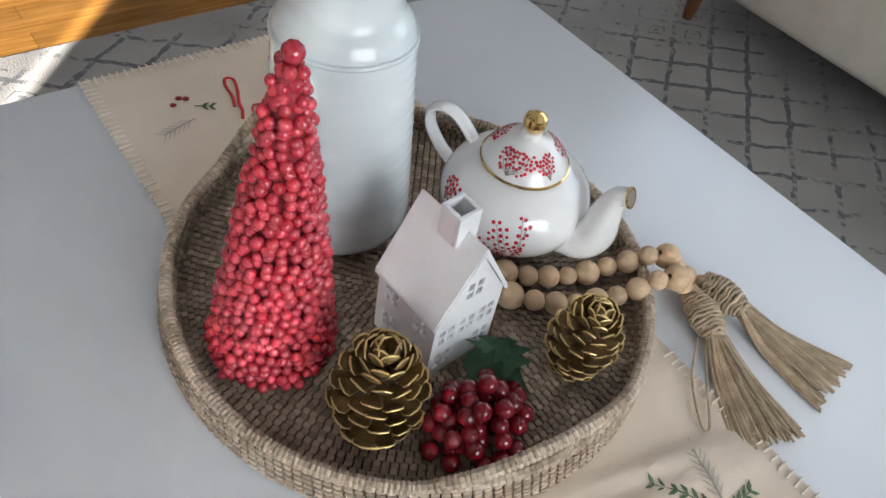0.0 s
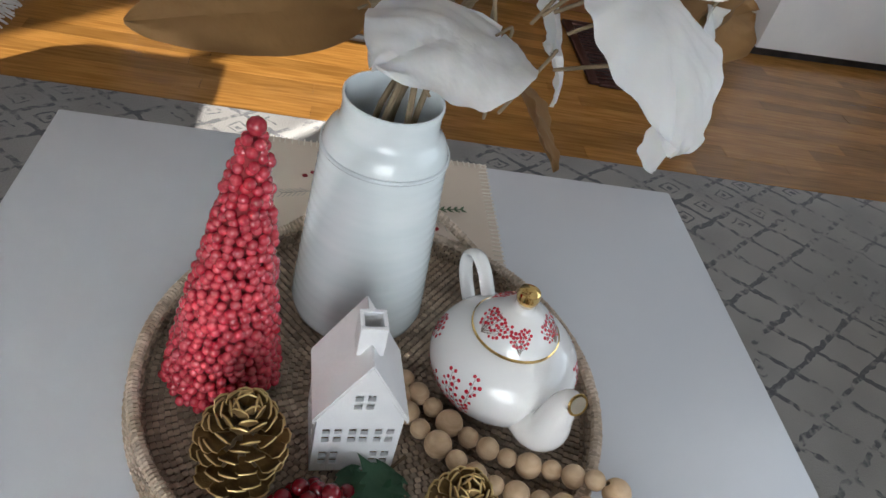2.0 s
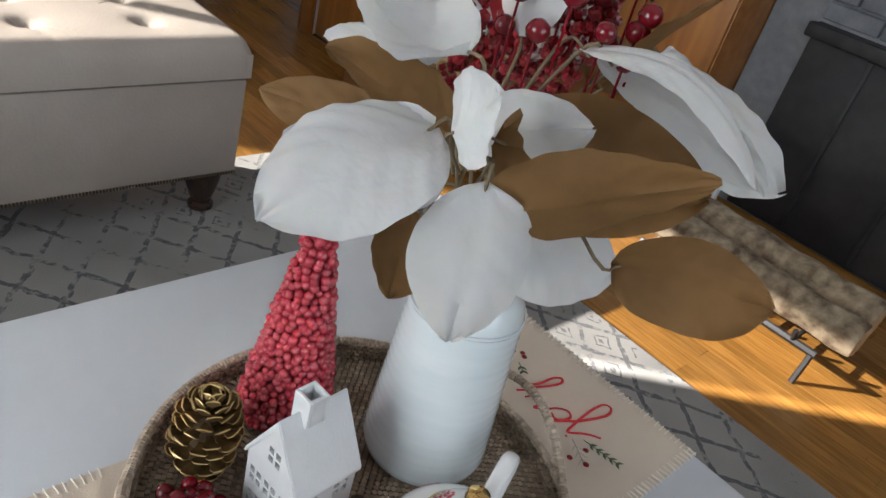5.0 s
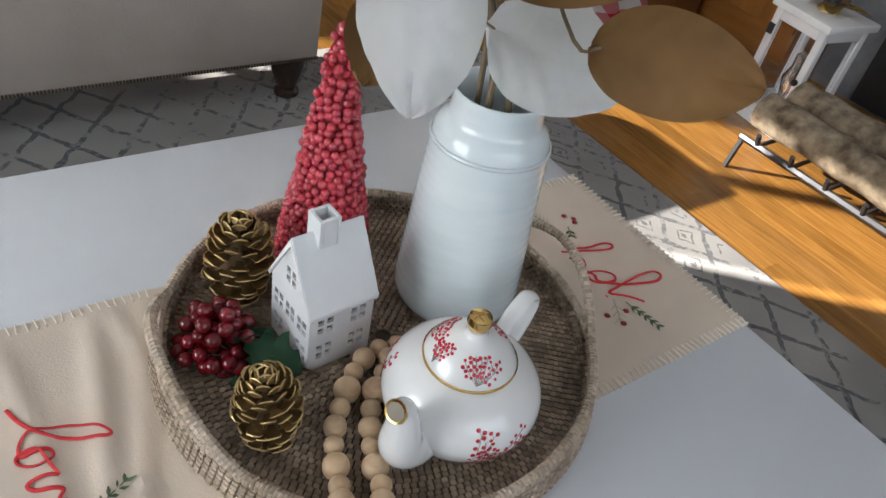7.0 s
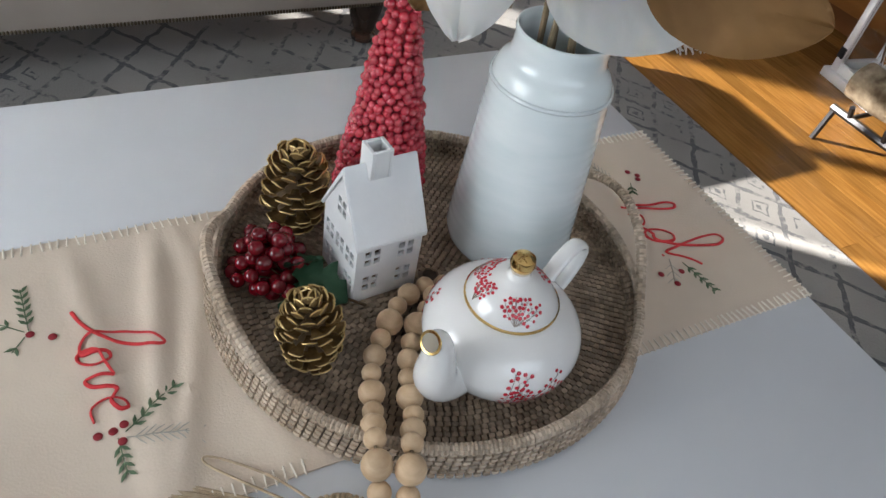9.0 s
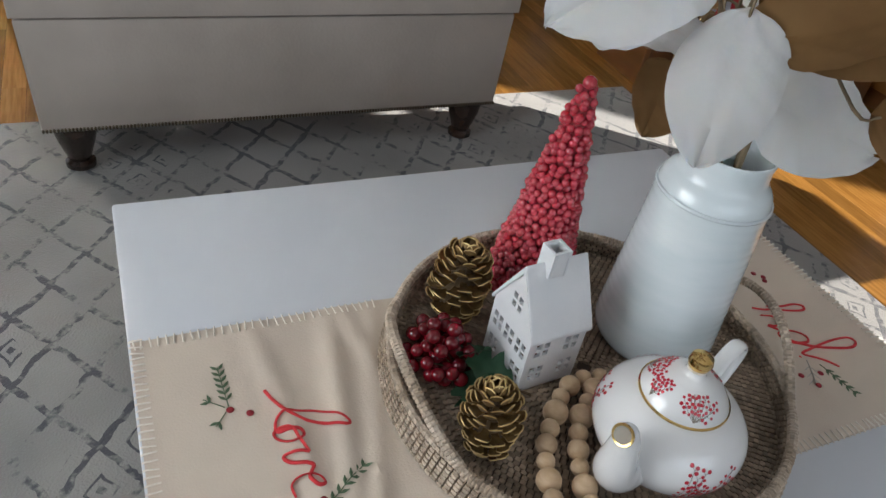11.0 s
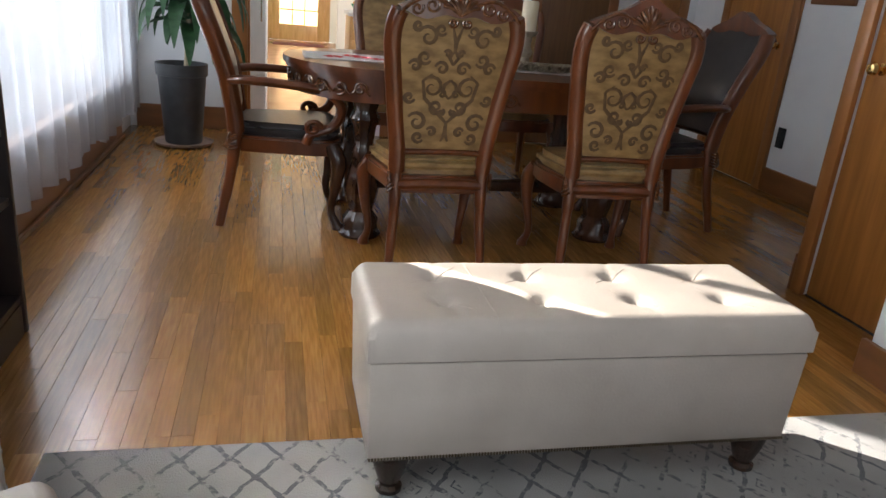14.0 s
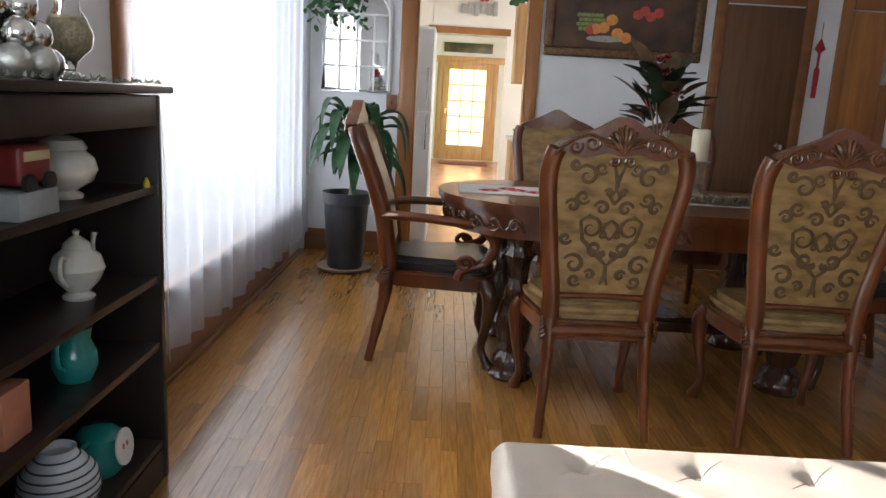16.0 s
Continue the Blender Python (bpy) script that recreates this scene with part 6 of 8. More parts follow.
tube(bm, curve([(0.0, 0.055, 0.06), (0.0, 0.085, 0.085), (0.0, 0.088, 0.13), (0, 0.10, 0.165)], 5), [0.013, 0.012, 0.011, 0.010, 0.009, 0.008, 0.008, 0.008, 0.008, 0.008, 0.007, 0.007, 0.007, 0.007, 0.008, 0.009], 10)
part("spout", bm, CREAMWARE, wp)
bm = bmesh.new()
tube(bm, curve([(0.0, -0.05, 0.12), (0.0, -0.085, 0.125), (0.0, -0.09, 0.08), (0.0, -0.058, 0.05)], 5), 0.007, 10)
part("handle", bm, CREAMWARE, wp)
tp = turned("teal_pitcher", "glossy teal ceramic pitcher on the shelf", "pitcher", (SX, 1.37, 0.48), [(0, 0), (0.045, 0), (0.05, 0.01), (0.062, 0.045), (0.058, 0.08), (0.042, 0.115), (0.05, 0.15), (0.046, 0.15), (0.038, 0.115), (0, 0.1)], TEAL)
bm = bmesh.new()
tube(bm, curve([(0, -0.045, 0.13), (0, -0.085, 0.125), (0, -0.085, 0.07), (0, -0.058, 0.045)], 5), 0.007, 10)
part("handle", bm, TEAL, tp)
tt = turned("teal_teapot", "teal and white novelty teapot on the bottom shelf", "teapot", (SX, 1.48, 0.14), [(0, 0), (0.06, 0), (0.075, 0.02), (0.08, 0.07), (0.07, 0.12), (0.04, 0.145), (0, 0.15)], TEAL)
bm = bmesh.new()
lathe(bm, [(0, 0), (0.055, 0.001), (0.055, 0.006), (0, 0.007)], 28, pose(0.075, 0, 0.085, 0, 82, 0))
part("face", bm, WHITEPAINT, tt, "white printed face")
bm = bmesh.new()
tube(bm, curve([(0, -0.06, 0.12), (0, -0.105, 0.115), (0, -0.11, 0.06), (0, -0.07, 0.035)], 5), 0.009, 10)
part("handle", bm, TEAL, tt)
for s in (-0.012, 0.012):
    bm = bmesh.new()
    ball(bm, (0.081, s, 0.09), 0.008, 2, (0.3, 0.8, 1.3))
    part("red_mark", bm, surf("orange_print", (0.6, 0.12, 0.05), (0.65, 0.16, 0.06), 20, 0.3), tt, "orange printed mark")
sv = thing("striped_vase", "round white vase with dark grey stripes", "vase", (SX + 0.01, 1.24, 0.14))
for nm, off, mt in (("body", 0.0, surf("white_earthenware", (0.62, 0.66, 0.70), (0.7, 0.73, 0.76), 12, 0.4, 0.1, 60)), ):
    bm = bmesh.new()
    lathe(bm, [(0, 0), (0.06, 0), (0.085, 0.03), (0.102, 0.08), (0.095, 0.13), (0.065, 0.17), (0.045, 0.185), (0.047, 0.20), (0.042, 0.20), (0.04, 0.18), (0, 0.15)], 36)
    part(nm, bm, mt, sv)
STRIPE = surf("slate_stripe", (0.05, 0.06, 0.075), (0.08, 0.09, 0.105), 30, 0.5)
for z in np.linspace(0.025, 0.178, 9):
    r = float(np.interp(z, (0, 0.03, 0.08, 0.13, 0.17, 0.185), (0.06, 0.085, 0.102, 0.095, 0.065, 0.045)))
    bm = bmesh.new()
    tube(bm, [((r + 0.0005) * math.cos(a), (r + 0.0005) * math.sin(a), float(z)) for a in np.linspace(0, 2 * math.pi, 33)[:-1]], 0.0028, 6, closed=True)
    part("stripe", bm, STRIPE, sv, "dark slate stripe")
bx = thing("terracotta_box", "small terracotta coloured box on the shelf", "box", (SX + 0.01, 1.0, 0.48))
part("body", new_box((0, 0, 0.065), (0.10, 0.11, 0.13), 0.004), surf("terracotta_card", (0.42, 0.16, 0.09), (0.5, 0.2, 0.12), 20, 0.8), bx)
tk = thing("toy_truck", "red toy truck standing on a grey block", "toy truck", (SX + 0.05, 1.08, 0.985))
part("block", new_box((0, -0.01, 0.03), (0.1, 0.16, 0.06), 0.003), surf("grey_block", (0.25, 0.27, 0.28), (0.32, 0.34, 0.35), 20, 0.7), tk, "grey block")
TOYRED = surf("toy_red", (0.16, 0.015, 0.015), (0.22, 0.03, 0.03), 20, 0.4)
part("cab", new_box((0, 0.01, 0.115), (0.075, 0.12, 0.09), 0.014, 3), TOYRED, tk)
part("window_band", new_box((0.036, 0.01, 0.135), (0.008, 0.10, 0.022), 0.002), surf("toy_cream", (0.5, 0.4, 0.2), (0.55, 0.45, 0.25), 20, 0.5), tk, "cream window band")
for y in (-0.03, 0.05):
    bm = bmesh.new()
    lathe(bm, [(0, -0.006), (0.022, -0.006), (0.022, 0.006), (0, 0.006)], 20, pose(0.04, y, 0.075, 0, 90, 0))
    part("wheel", bm, BLACK, tk)
yl = thing("yellow_peg", "tiny yellow bell ornament on the shelf edge", "ornament", (-1.19, 1.64, 0.985))
bm = bmesh.new()
lathe(bm, [(0, 0), (0.012, 0), (0.009, 0.015), (0.004, 0.026), (0, 0.03)], 14)
part("body", bm, surf("yellow_paint", (0.6, 0.42, 0.02), (0.65, 0.48, 0.04), 20, 0.5), yl)

# silver ball pile, hurricane and garland on the bookcase
SILVER = surf("silver_bauble", (0.62, 0.62, 0.60), (0.85, 0.85, 0.84), 14, 0.14, 0.06, 60, metal=1.0)
SILVERM = surf("matte_silver_bauble", (0.5, 0.5, 0.48), (0.62, 0.62, 0.6), 30, 0.4, 0.5, 90, metal=0.9)
pile = thing("bauble_tree", "cone of stacked silver Christmas baubles", "decoration", (-1.30, 1.10, 1.284))
srn = random.Random(6)
layer = 0
for z, rad, cnt in ((0.036, 0.112, 10), (0.094, 0.092, 8), (0.152, 0.072, 7), (0.21, 0.05, 5), (0.265, 0.028, 3), (0.315, 0.0, 1)):
    for k in range(cnt):
        a = 2 * math.pi * (k + 0.5 * (layer % 2)) / cnt
        bm = bmesh.new()
        ball(bm, (rad * math.cos(a), rad * math.sin(a), z), srn.uniform(0.033, 0.038), 3)
        part("bauble", bm, SILVER if (k + layer) % 3 else SILVERM, pile)
    layer += 1
hur = thing("hurricane_glass", "footed glass hurricane filled with gold beads", "vase", (-1.30, 1.44, 1.284))
bm = bmesh.new()
lathe(bm, [(0, 0), (0.045, 0), (0.046, 0.006), (0.014, 0.03), (0.02, 0.05), (0.055, 0.085), (0.062, 0.12), (0.045, 0.16), (0.03, 0.185), (0.03, 0.22), (0.055, 0.26), (0.055, 0.263)], 32)
ob = part("glass", bm, CLEAR, hur, "clear glass")
ob.visible_shadow = False
bm = bmesh.new()
lathe(bm, [(0, 0.055), (0.03, 0.06), (0.05, 0.085), (0.057, 0.12), (0.042, 0.155), (0, 0.16)], 28)
part("gold_filling", bm, surf("gold_beads", (0.35, 0.30, 0.18), (0.6, 0.54, 0.36), 140, 0.4, 0.9, 160, metal=0.4), hur, "champagne gold beads")
bm = bmesh.new()
lathe(bm, [(0, 0.255), (0.05, 0.255), (0.055, 0.29), (0.05, 0.36), (0, 0.36)], 24)
part("candle", bm, REDCLOTH, hur, "dark red candle")
gar = thing("top_garland", "thin frosted green garland along the bookcase top", "garland", (-1.475, 0.62, 1.284))
bm = bmesh.new()
for k in range(260):
    y = 0.02 + 1.08 * srn.random()
    p = Vector((0.315 + srn.uniform(-0.02, 0.015), y, 0.004))
    d = Vector((srn.uniform(-1, 1), srn.uniform(-1, 1), srn.uniform(0.1, 0.9))).normalized() * srn.uniform(0.012, 0.024)
    tube(bm, [p, p + d * 0.5, p + d], [0.0008, 0.0026, 0.0005], 4, 0.4)
ob = part("needles", bm, surf("frosted_green", (0.10, 0.12, 0.09), (0.30, 0.32, 0.27), 60, 0.8), gar)
ob["kind"] = "stuff"

# ---- dining set ----
CARVED = surf("carved_cherry", (0.078, 0.021, 0.006), (0.155, 0.042, 0.011), 9, 0.28, 0.08, 60, coat=0.3, stretch=(2, 2, 0.5))
CARVELT = surf("rubbed_carving", (0.065, 0.022, 0.008), (0.15, 0.056, 0.018), 40, 0.26, 0.15, 120, coat=0.4)
DARKCARVE = surf("dark_carved_wood", (0.035, 0.014, 0.008), (0.075, 0.030, 0.014), 14, 0.22, 0.15, 60, coat=0.4)
BROCADE = surf("gold_brocade", (0.16, 0.092, 0.032), (0.31, 0.195, 0.075), 14, 0.42, 0.12, 260, stretch=(1, 1, 2.2))
DAMASK = surf("brown_damask", (0.065, 0.034, 0.012), (0.12, 0.066, 0.024), 40, 0.55, 0.1, 260)
BLACKHIDE = surf("black_leather", (0.02, 0.016, 0.016), (0.035, 0.028, 0.027), 10, 0.3, 0.15, 180, coat=0.1)


LEAN = -0.04  # how far the top of the back stands behind the feet


def back_y(z):
    """How far the chair's back leans, by height."""
    return float(np.interp(z, (0.0, 0.25, 0.5, 0.8, 1.25), (0.0, 0.045, 0.075, 0.055 + 0.35 * (LEAN + 0.04), LEAN)))


def stile_x(z):
    return float(np.interp(z, (0.0, 0.25, 0.45, 0.6, 0.9, 1.06, 1.14), (0.215, 0.197, 0.19, 0.197, 0.238, 0.258, 0.235)))


def spiral(cx, cz, r, turns, start, flip=1, n=16):
    return [(cx + flip * r * (1 - 0.8 * i / n) * math.cos(start + turns * 2 * math.pi * i / n), cz + r * (1 - 0.8 * i / n) * math.sin(start + turns * 2 * math.pi * i / n)) for i in range(n + 1)]


def dining_chair(name, label, arms, cover, group):
    ch = thing(name, label, "chair", (0, 0, 0), 0, group)
    for s in (-1, 1):
        bm = bmesh.new()
        zs = [0.0, 0.12, 0.25, 0.38, 0.5]
        tube(bm, curve([(s * stile_x(z), back_y(z), z) for z in zs], 4), [0.019] * 5 + [0.022] * 6 + [0.027] * 6, 10)
        part("back_leg", bm, CARVED, ch)
        bm = bmesh.new()
        zs = [0.48, 0.6, 0.75, 0.9, 1.02, 1.09, 1.14]
        tube(bm, curve([(s * stile_x(z), back_y(z), z) for z in zs], 4), 0.033, 10, 1.1)
        part("stile", bm, CARVED, ch)
        bm = bmesh.new()
        tube(bm, curve([(s * 0.235, 0.47, 0.44), (s * 0.262, 0.50, 0.36), (s * 0.25, 0.49, 0.22), (s * 0.232, 0.475, 0.10), (s * 0.245, 0.505, 0.02), (s * 0.245, 0.515, 0.0)], 4), [0.034, 0.036, 0.038, 0.038, 0.037, 0.034, 0.03, 0.027, 0.025, 0.022, 0.02, 0.019, 0.018, 0.018, 0.019, 0.021, 0.025, 0.028, 0.029, 0.028, 0.025], 10)
        part("cabriole_leg", bm, DARKCARVE if arms else CARVED, ch)
        bm = bmesh.new()
        for k in range(5):
            tube(bm, curve([(s * (0.21 + 0.004 * k), 0.02 + 0.008 * k, 0.42 + 0.016 * k), (s * 0.228, 0.045, 0.40 + 0.016 * k), (s * 0.222, 0.075, 0.41 + 0.016 * k)], 3), 0.006, 6)
        part("leaf_carving", bm, CARVELT, ch, "rubbed gold leaf carving")
    # crest rail with a shell
    bm = bmesh.new()
    top = [(x, 1.155 + 0.065 * math.cos(x / 0.245 * math.pi * 0.5) ** 0.8 + 0.045 * math.exp(-(x / 0.075) ** 2)) for x in np.linspace(-0.245, 0.245, 33)]
    bot = [(x, 1.135 + 0.022 * math.cos(x / 0.21 * math.pi * 1.5) - 0.035 * math.exp(-(x / 0.05) ** 2)) for x in np.linspace(0.235, -0.235, 33)]
    slab(bm, [(float(a), float(b)) for a, b in (bot[::-1] + top[::-1])], -0.018, 0.026, pose(0, LEAN + 0.02, 0, 90, 0, 0))
    bmesh.ops.bevel(bm, geom=[e for e in bm.edges if e.calc_face_angle(0) > 0.9], offset=0.006, segments=2, affect="EDGES")
    crest = part("crest_rail", bm, CARVED, ch, "arched carved crest rail")
    bm = bmesh.new()
    for k in range(-4, 5):
        a = k * 0.26
        tube(bm, curve([(0.0, LEAN - 0.008, 1.13), (0.045 * math.sin(a), LEAN - 0.016, 1.13 + 0.055 * math.cos(a)), (0.085 * math.sin(a), LEAN - 0.010, 1.13 + 0.105 * math.cos(a) - 0.02 * abs(math.sin(a)))], 4), [0.003, 0.004, 0.006, 0.007, 0.008, 0.008, 0.009, 0.009, 0.007], 6)
    for s in (-1, 1):
        for cx, cz, r in ((0.115, 1.165, 0.03), (0.175, 1.150, 0.026), (0.03, 1.105, 0.02)):
            tube(bm, [(s * x, LEAN - 0.008, z) for x, z in spiral(cx, cz, r, 1.2, 2.6, 1)], 0.006, 6)
        tube(bm, curve([(s * 0.06, LEAN - 0.006, 1.175), (s * 0.13, LEAN - 0.010, 1.195), (s * 0.20, LEAN - 0.008, 1.165), (s * 0.245, LEAN - 0.005, 1.12)], 4), 0.008, 6)
    part("shell_carving", bm, CARVELT, crest, "carved shell and scrolls")
    # upholstered back
    bm = bmesh.new()
    n, m2 = 14, 16
    for sgn, y0 in ((-1, -0.012), (1, 0.022)):
        cols = []
        for i in range(n + 1):
            row = []
            for j in range(m2 + 1):
                u, v = 2 * i / n - 1, j / m2
                z = 0.585 + v * (0.567 + 0.018 * math.cos(u * math.pi * 1.5) - 0.02 * math.exp(-(u / 0.2) ** 2))
                x = u * (stile_x(z) - 0.018)
                row.append(bm.verts.new((x, back_y(z) + y0 + sgn * 0.010 * (1 - u ** 4) * math.sin(math.pi * min(1, v + 0.02)) ** 0.4, z)))
            cols.append(row)
        for a, b in zip(cols, cols[1:]):
            for k in range(m2):
                bm.faces.new((a[k], a[k + 1], b[k + 1], b[k]))
    pad = part("back_panel", bm, cover if not arms else BLACKHIDE, ch, "gold brocade back panel" if not arms else "padded dark leather back")
    if not arms:
        bm = bmesh.new()
        strokes = []
        for s in (-1, 1):
            for cx, cz, r, st in ((0.115, 1.045, 0.045, 0.4), (0.12, 0.965, 0.028, 3.6), (0.045, 0.925, 0.030, 0.2), (0.075, 0.845, 0.050, 0.6), (0.05, 0.765, 0.030, 3.8), (0.125, 0.70, 0.042, 0.5), (0.115, 0.635, 0.024, 3.6), (0.028, 0.985, 0.016, 0.3), (0.155, 0.93, 0.026, 0.2), (0.165, 0.80, 0.024, 3.4), (0.065, 1.075, 0.022, 3.6), (0.03, 0.82, 0.018, 0.8), (0.06, 0.66, 0.022, 0.4), (0.16, 1.085, 0.02, 3.2), (0.025, 0.745, 0.014, 2.0)):
                strokes.append([(s * x, z) for x, z in spiral(cx, cz, r, 1.25, st)])
            strokes.append([(s * x, z) for x, z in ((0.0, 0.70), (0.03, 0.73), (0.10, 0.80), (0.115, 0.87), (0.08, 0.90))])
            strokes.append([(s * x, z) for x, z in ((0.0, 0.88), (0.025, 0.86), (0.03, 0.83), (0.0, 0.80))])
            strokes.append([(s * x, z) for x, z in ((0.0, 1.0), (0.02, 0.97), (0.0, 0.94))])
            strokes.append([(s * x, z) for x, z in ((0.02, 1.09), (0.0, 1.03), (0.0, 1.0))])
            strokes.append([(s * x, z) for x, z in ((0.015, 0.62), (0.0, 0.66), (0.0, 0.70))])
        for st in strokes:
            u = lambda x, z: x / (stile_x(z) - 0.018)
            pts = [(x, back_y(z) - 0.012 - 0.010 * max(0.0, 1 - u(x, z) ** 4) * math.sin(math.pi * min(1, max(0.02, (z - 0.585) / 0.54))) ** 0.4, z) for x, z in st]
            tube(bm, pts, [0.0030 + 0.0068 * math.sin(math.pi * min(1, 0.12 + i / len(pts))) for i in range(len(pts))], 6, 0.25, up=Vector((0, 1, 0)))
        ob = part("damask_pattern", bm, DAMASK, pad, "brown scrolling damask pattern")
        ob["kind"] = "stuff"
    for z, hgt in ((0.565, 0.034), (0.425, 0.06)):
        bm = bmesh.new()
        tube(bm, curve([(-0.185, back_y(z), z), (-0.06, back_y(z) - 0.004, z + 0.006), (0.06, back_y(z) - 0.004, z + 0.006), (0.185, back_y(z), z)], 4), hgt / 2, 10, 0.8)
        part("cross_rail", bm, CARVED, ch)
    bm = bmesh.new()
    tube(bm, [(-0.18, back_y(0.5) + 0.02, 0.505), (0.18, back_y(0.5) + 0.02, 0.505)], 0.036, 10, 0.6)
    part("rear_seat_edge", bm, cover, ch, "lattice brocade seat edge" if not arms else "")
    # seat
    out = [(-0.19, 0.06), (0.19, 0.06), (0.225, 0.16), (0.262, 0.40), (0.25, 0.48), (0.18, 0.515), (0.0, 0.525), (-0.18, 0.515), (-0.25, 0.48), (-0.262, 0.40), (-0.225, 0.16)]
    bm = bmesh.new()
    slab(bm, out, 0.385, 0.465)
    bmesh.ops.bevel(bm, geom=bm.edges[:], offset=0.012, segments=2, affect="EDGES")
    part("apron", bm, CARVED, ch)
    bm = bmesh.new()
    slab(bm, [(x * 0.98, 0.29 + (y - 0.29) * 0.97) for x, y in out], 0.46, 0.535)
    bmesh.ops.bevel(bm, geom=bm.edges[:], offset=0.028, segments=4, affect="EDGES")
    part("seat", bm, cover, ch, "gold brocade seat" if not arms else "black leather seat")
    if arms:
        for s in (-1, 1):
            bm = bmesh.new()
            tube(bm, curve([(s * 0.225, 0.05, 0.735), (s * 0.275, 0.12, 0.745), (s * 0.305, 0.28, 0.74), (s * 0.305, 0.43, 0.715), (s * 0.295, 0.50, 0.64), (s * 0.275, 0.47, 0.545), (s * 0.265, 0.38, 0.50), (s * 0.26, 0.36, 0.45)], 5), 0.026, 10, 0.85)
            arm = part("armrest", bm, CARVED, ch, "scrolled carved armrest")
            bm = bmesh.new()
            tube(bm, [(s * 0.30, 0.385 + y * 1.0, z) for y, z in spiral(0.0, 0.535, 0.038, 1.3, 0.0)], 0.012, 8)
            part("scroll", bm, CARVED, arm)
    return ch


side = dining_chair("dining_chair", "carved cherry dining chair with gold damask upholstery", False, BROCADE, "chairs round the dining table")
side.matrix_basis = pose(0.335, 2.165, 0, 0, 0, 2)
copy_thing(side, pose(1.13, 2.15, 0, 0, 0, -3))
copy_thing(side, pose(0.42, 4.34, 0, 0, 0, 180))
copy_thing(side, pose(1.20, 4.34, 0, 0, 0, 180))
LEAN = -0.11
arm1 = dining_chair("dining_armchair", "carved cherry dining armchair with black leather seat", True, BLACKHIDE, "armchairs at the table ends")
arm1.matrix_basis = pose(-0.635, 3.12, 0, 0, 0, -90) @ Matrix.Diagonal((1, 1.17, 1, 1))
copy_thing(arm1, pose(2.16, 3.16, 0, 0, 0, 96) @ Matrix.Diagonal((1, 1.1, 1, 1)))

dt = thing("dining_table", "oval carved cherry dining table on turned paw legs", "table", (0.745, 3.14, 0))
TL, TWD, TZ = 1.075, 0.55, 0.855


def oval(k, n=64):
    """The table's outline: straight sides and rounded ends."""
    pts = []
    for i in range(n):
        a = 2 * math.pi * i / n
        c, s = math.cos(a), math.sin(a)
        pts.append(((TL - TWD) * max(-1, min(1, 3 * c)) + k * TWD * c, k * TWD * s))
    return pts


for nm, k, z0, z1, mt in (("tabletop", 1.0, TZ - 0.03, TZ, CARVED), ("edge_moulding", 0.975, TZ - 0.05, TZ - 0.028, CARVED), ("apron", 0.93, TZ - 0.16, TZ - 0.048, CARVED)):
    bm = bmesh.new()
    slab(bm, oval(k), z0, z1)
    bmesh.ops.bevel(bm, geom=[e for e in bm.edges if e.calc_face_angle(0) > 0.9], offset=0.008, segments=2, affect="EDGES")
    ap = part(nm, bm, mt, dt)
bm = bmesh.new()
ring = oval(0.945, 128)
for i in range(0, 128, 4):
    x, y = ring[i]
    nx_, ny_ = ring[(i + 1) % 128]
    ux, uy = nx_ - x, ny_ - y
    q = math.hypot(ux, uy) or 1
    ux, uy = ux / q, uy / q
    tube(bm, [(x + ux * a, y + uy * a, TZ - 0.10 + b) for a, b in spiral(0, 0, 0.035, 1.2, 0.5 * i)], 0.007, 6)
    tube(bm, [(x - ux * 0.04, y - uy * 0.04, TZ - 0.12), (x, y, TZ - 0.08), (x + ux * 0.05, y + uy * 0.05, TZ - 0.125)], 0.006, 6)
ob = part("apron_carving", bm, CARVELT, ap, "carved leaf scrolls round the apron")
ob["kind"] = "stuff"
for x in (-0.68, 0.62):
    for y in (-0.33, 0.33):
        bm = bmesh.new()
        lathe(bm, [(0, 0), (0.105, 0), (0.11, 0.012), (0.10, 0.02), (0.085, 0.05), (0.088, 0.09), (0.06, 0.13), (0.075, 0.19), (0.085, 0.25), (0.07, 0.32), (0.05, 0.40), (0.06, 0.44), (0.045, 0.47), (0.055, 0.56), (0.075, 0.60), (0.055, 0.64), (0.07, 0.70), (0, 0.70)], 28, Matrix.Translation((x, y, 0)), wave=lambda a, z: 1 + (0.07 * math.cos(9 * a) if z > 0.03 else 0))
        part("leg", bm, DARKCARVE, dt, "dark carved pedestal leg with paw base")
part("stretcher", new_box((-0.03, 0, 0.20), (1.2, 0.10, 0.06), 0.01), DARKCARVE, dt)

# on the dining table
rn2 = thing("dining_runner", "white dining runner printed with red flowers", "table runner", (0.745, 3.14, TZ))
bm = bmesh.new()
box(bm, (0, 0, 0.003), (1.95, 0.36, 0.004), 0.001, 1)
part("cloth", bm, surf("printed_cotton", (0.60, 0.58, 0.56), (0.7, 0.68, 0.66), 25, 0.85), rn2)
for k in range(4):
    bm = bmesh.new()
    for p in range(6):
        a = p * math.pi / 3
        ball(bm, (-0.82 + 0.09 * (k % 2) + 0.05 * k + 0.035 * math.cos(a), -0.06 + 0.05 * (k % 3) + 0.035 * math.sin(a), 0.006), 0.022, 1, (1.1, 0.6, 0.12))
    part("poinsettia", bm, REDTHREAD, rn2, "red printed poinsettia")
CANDLEWAX = surf("ivory_wax", (0.66, 0.60, 0.46), (0.72, 0.66, 0.52), 6, 0.5, subsurface=0.3)
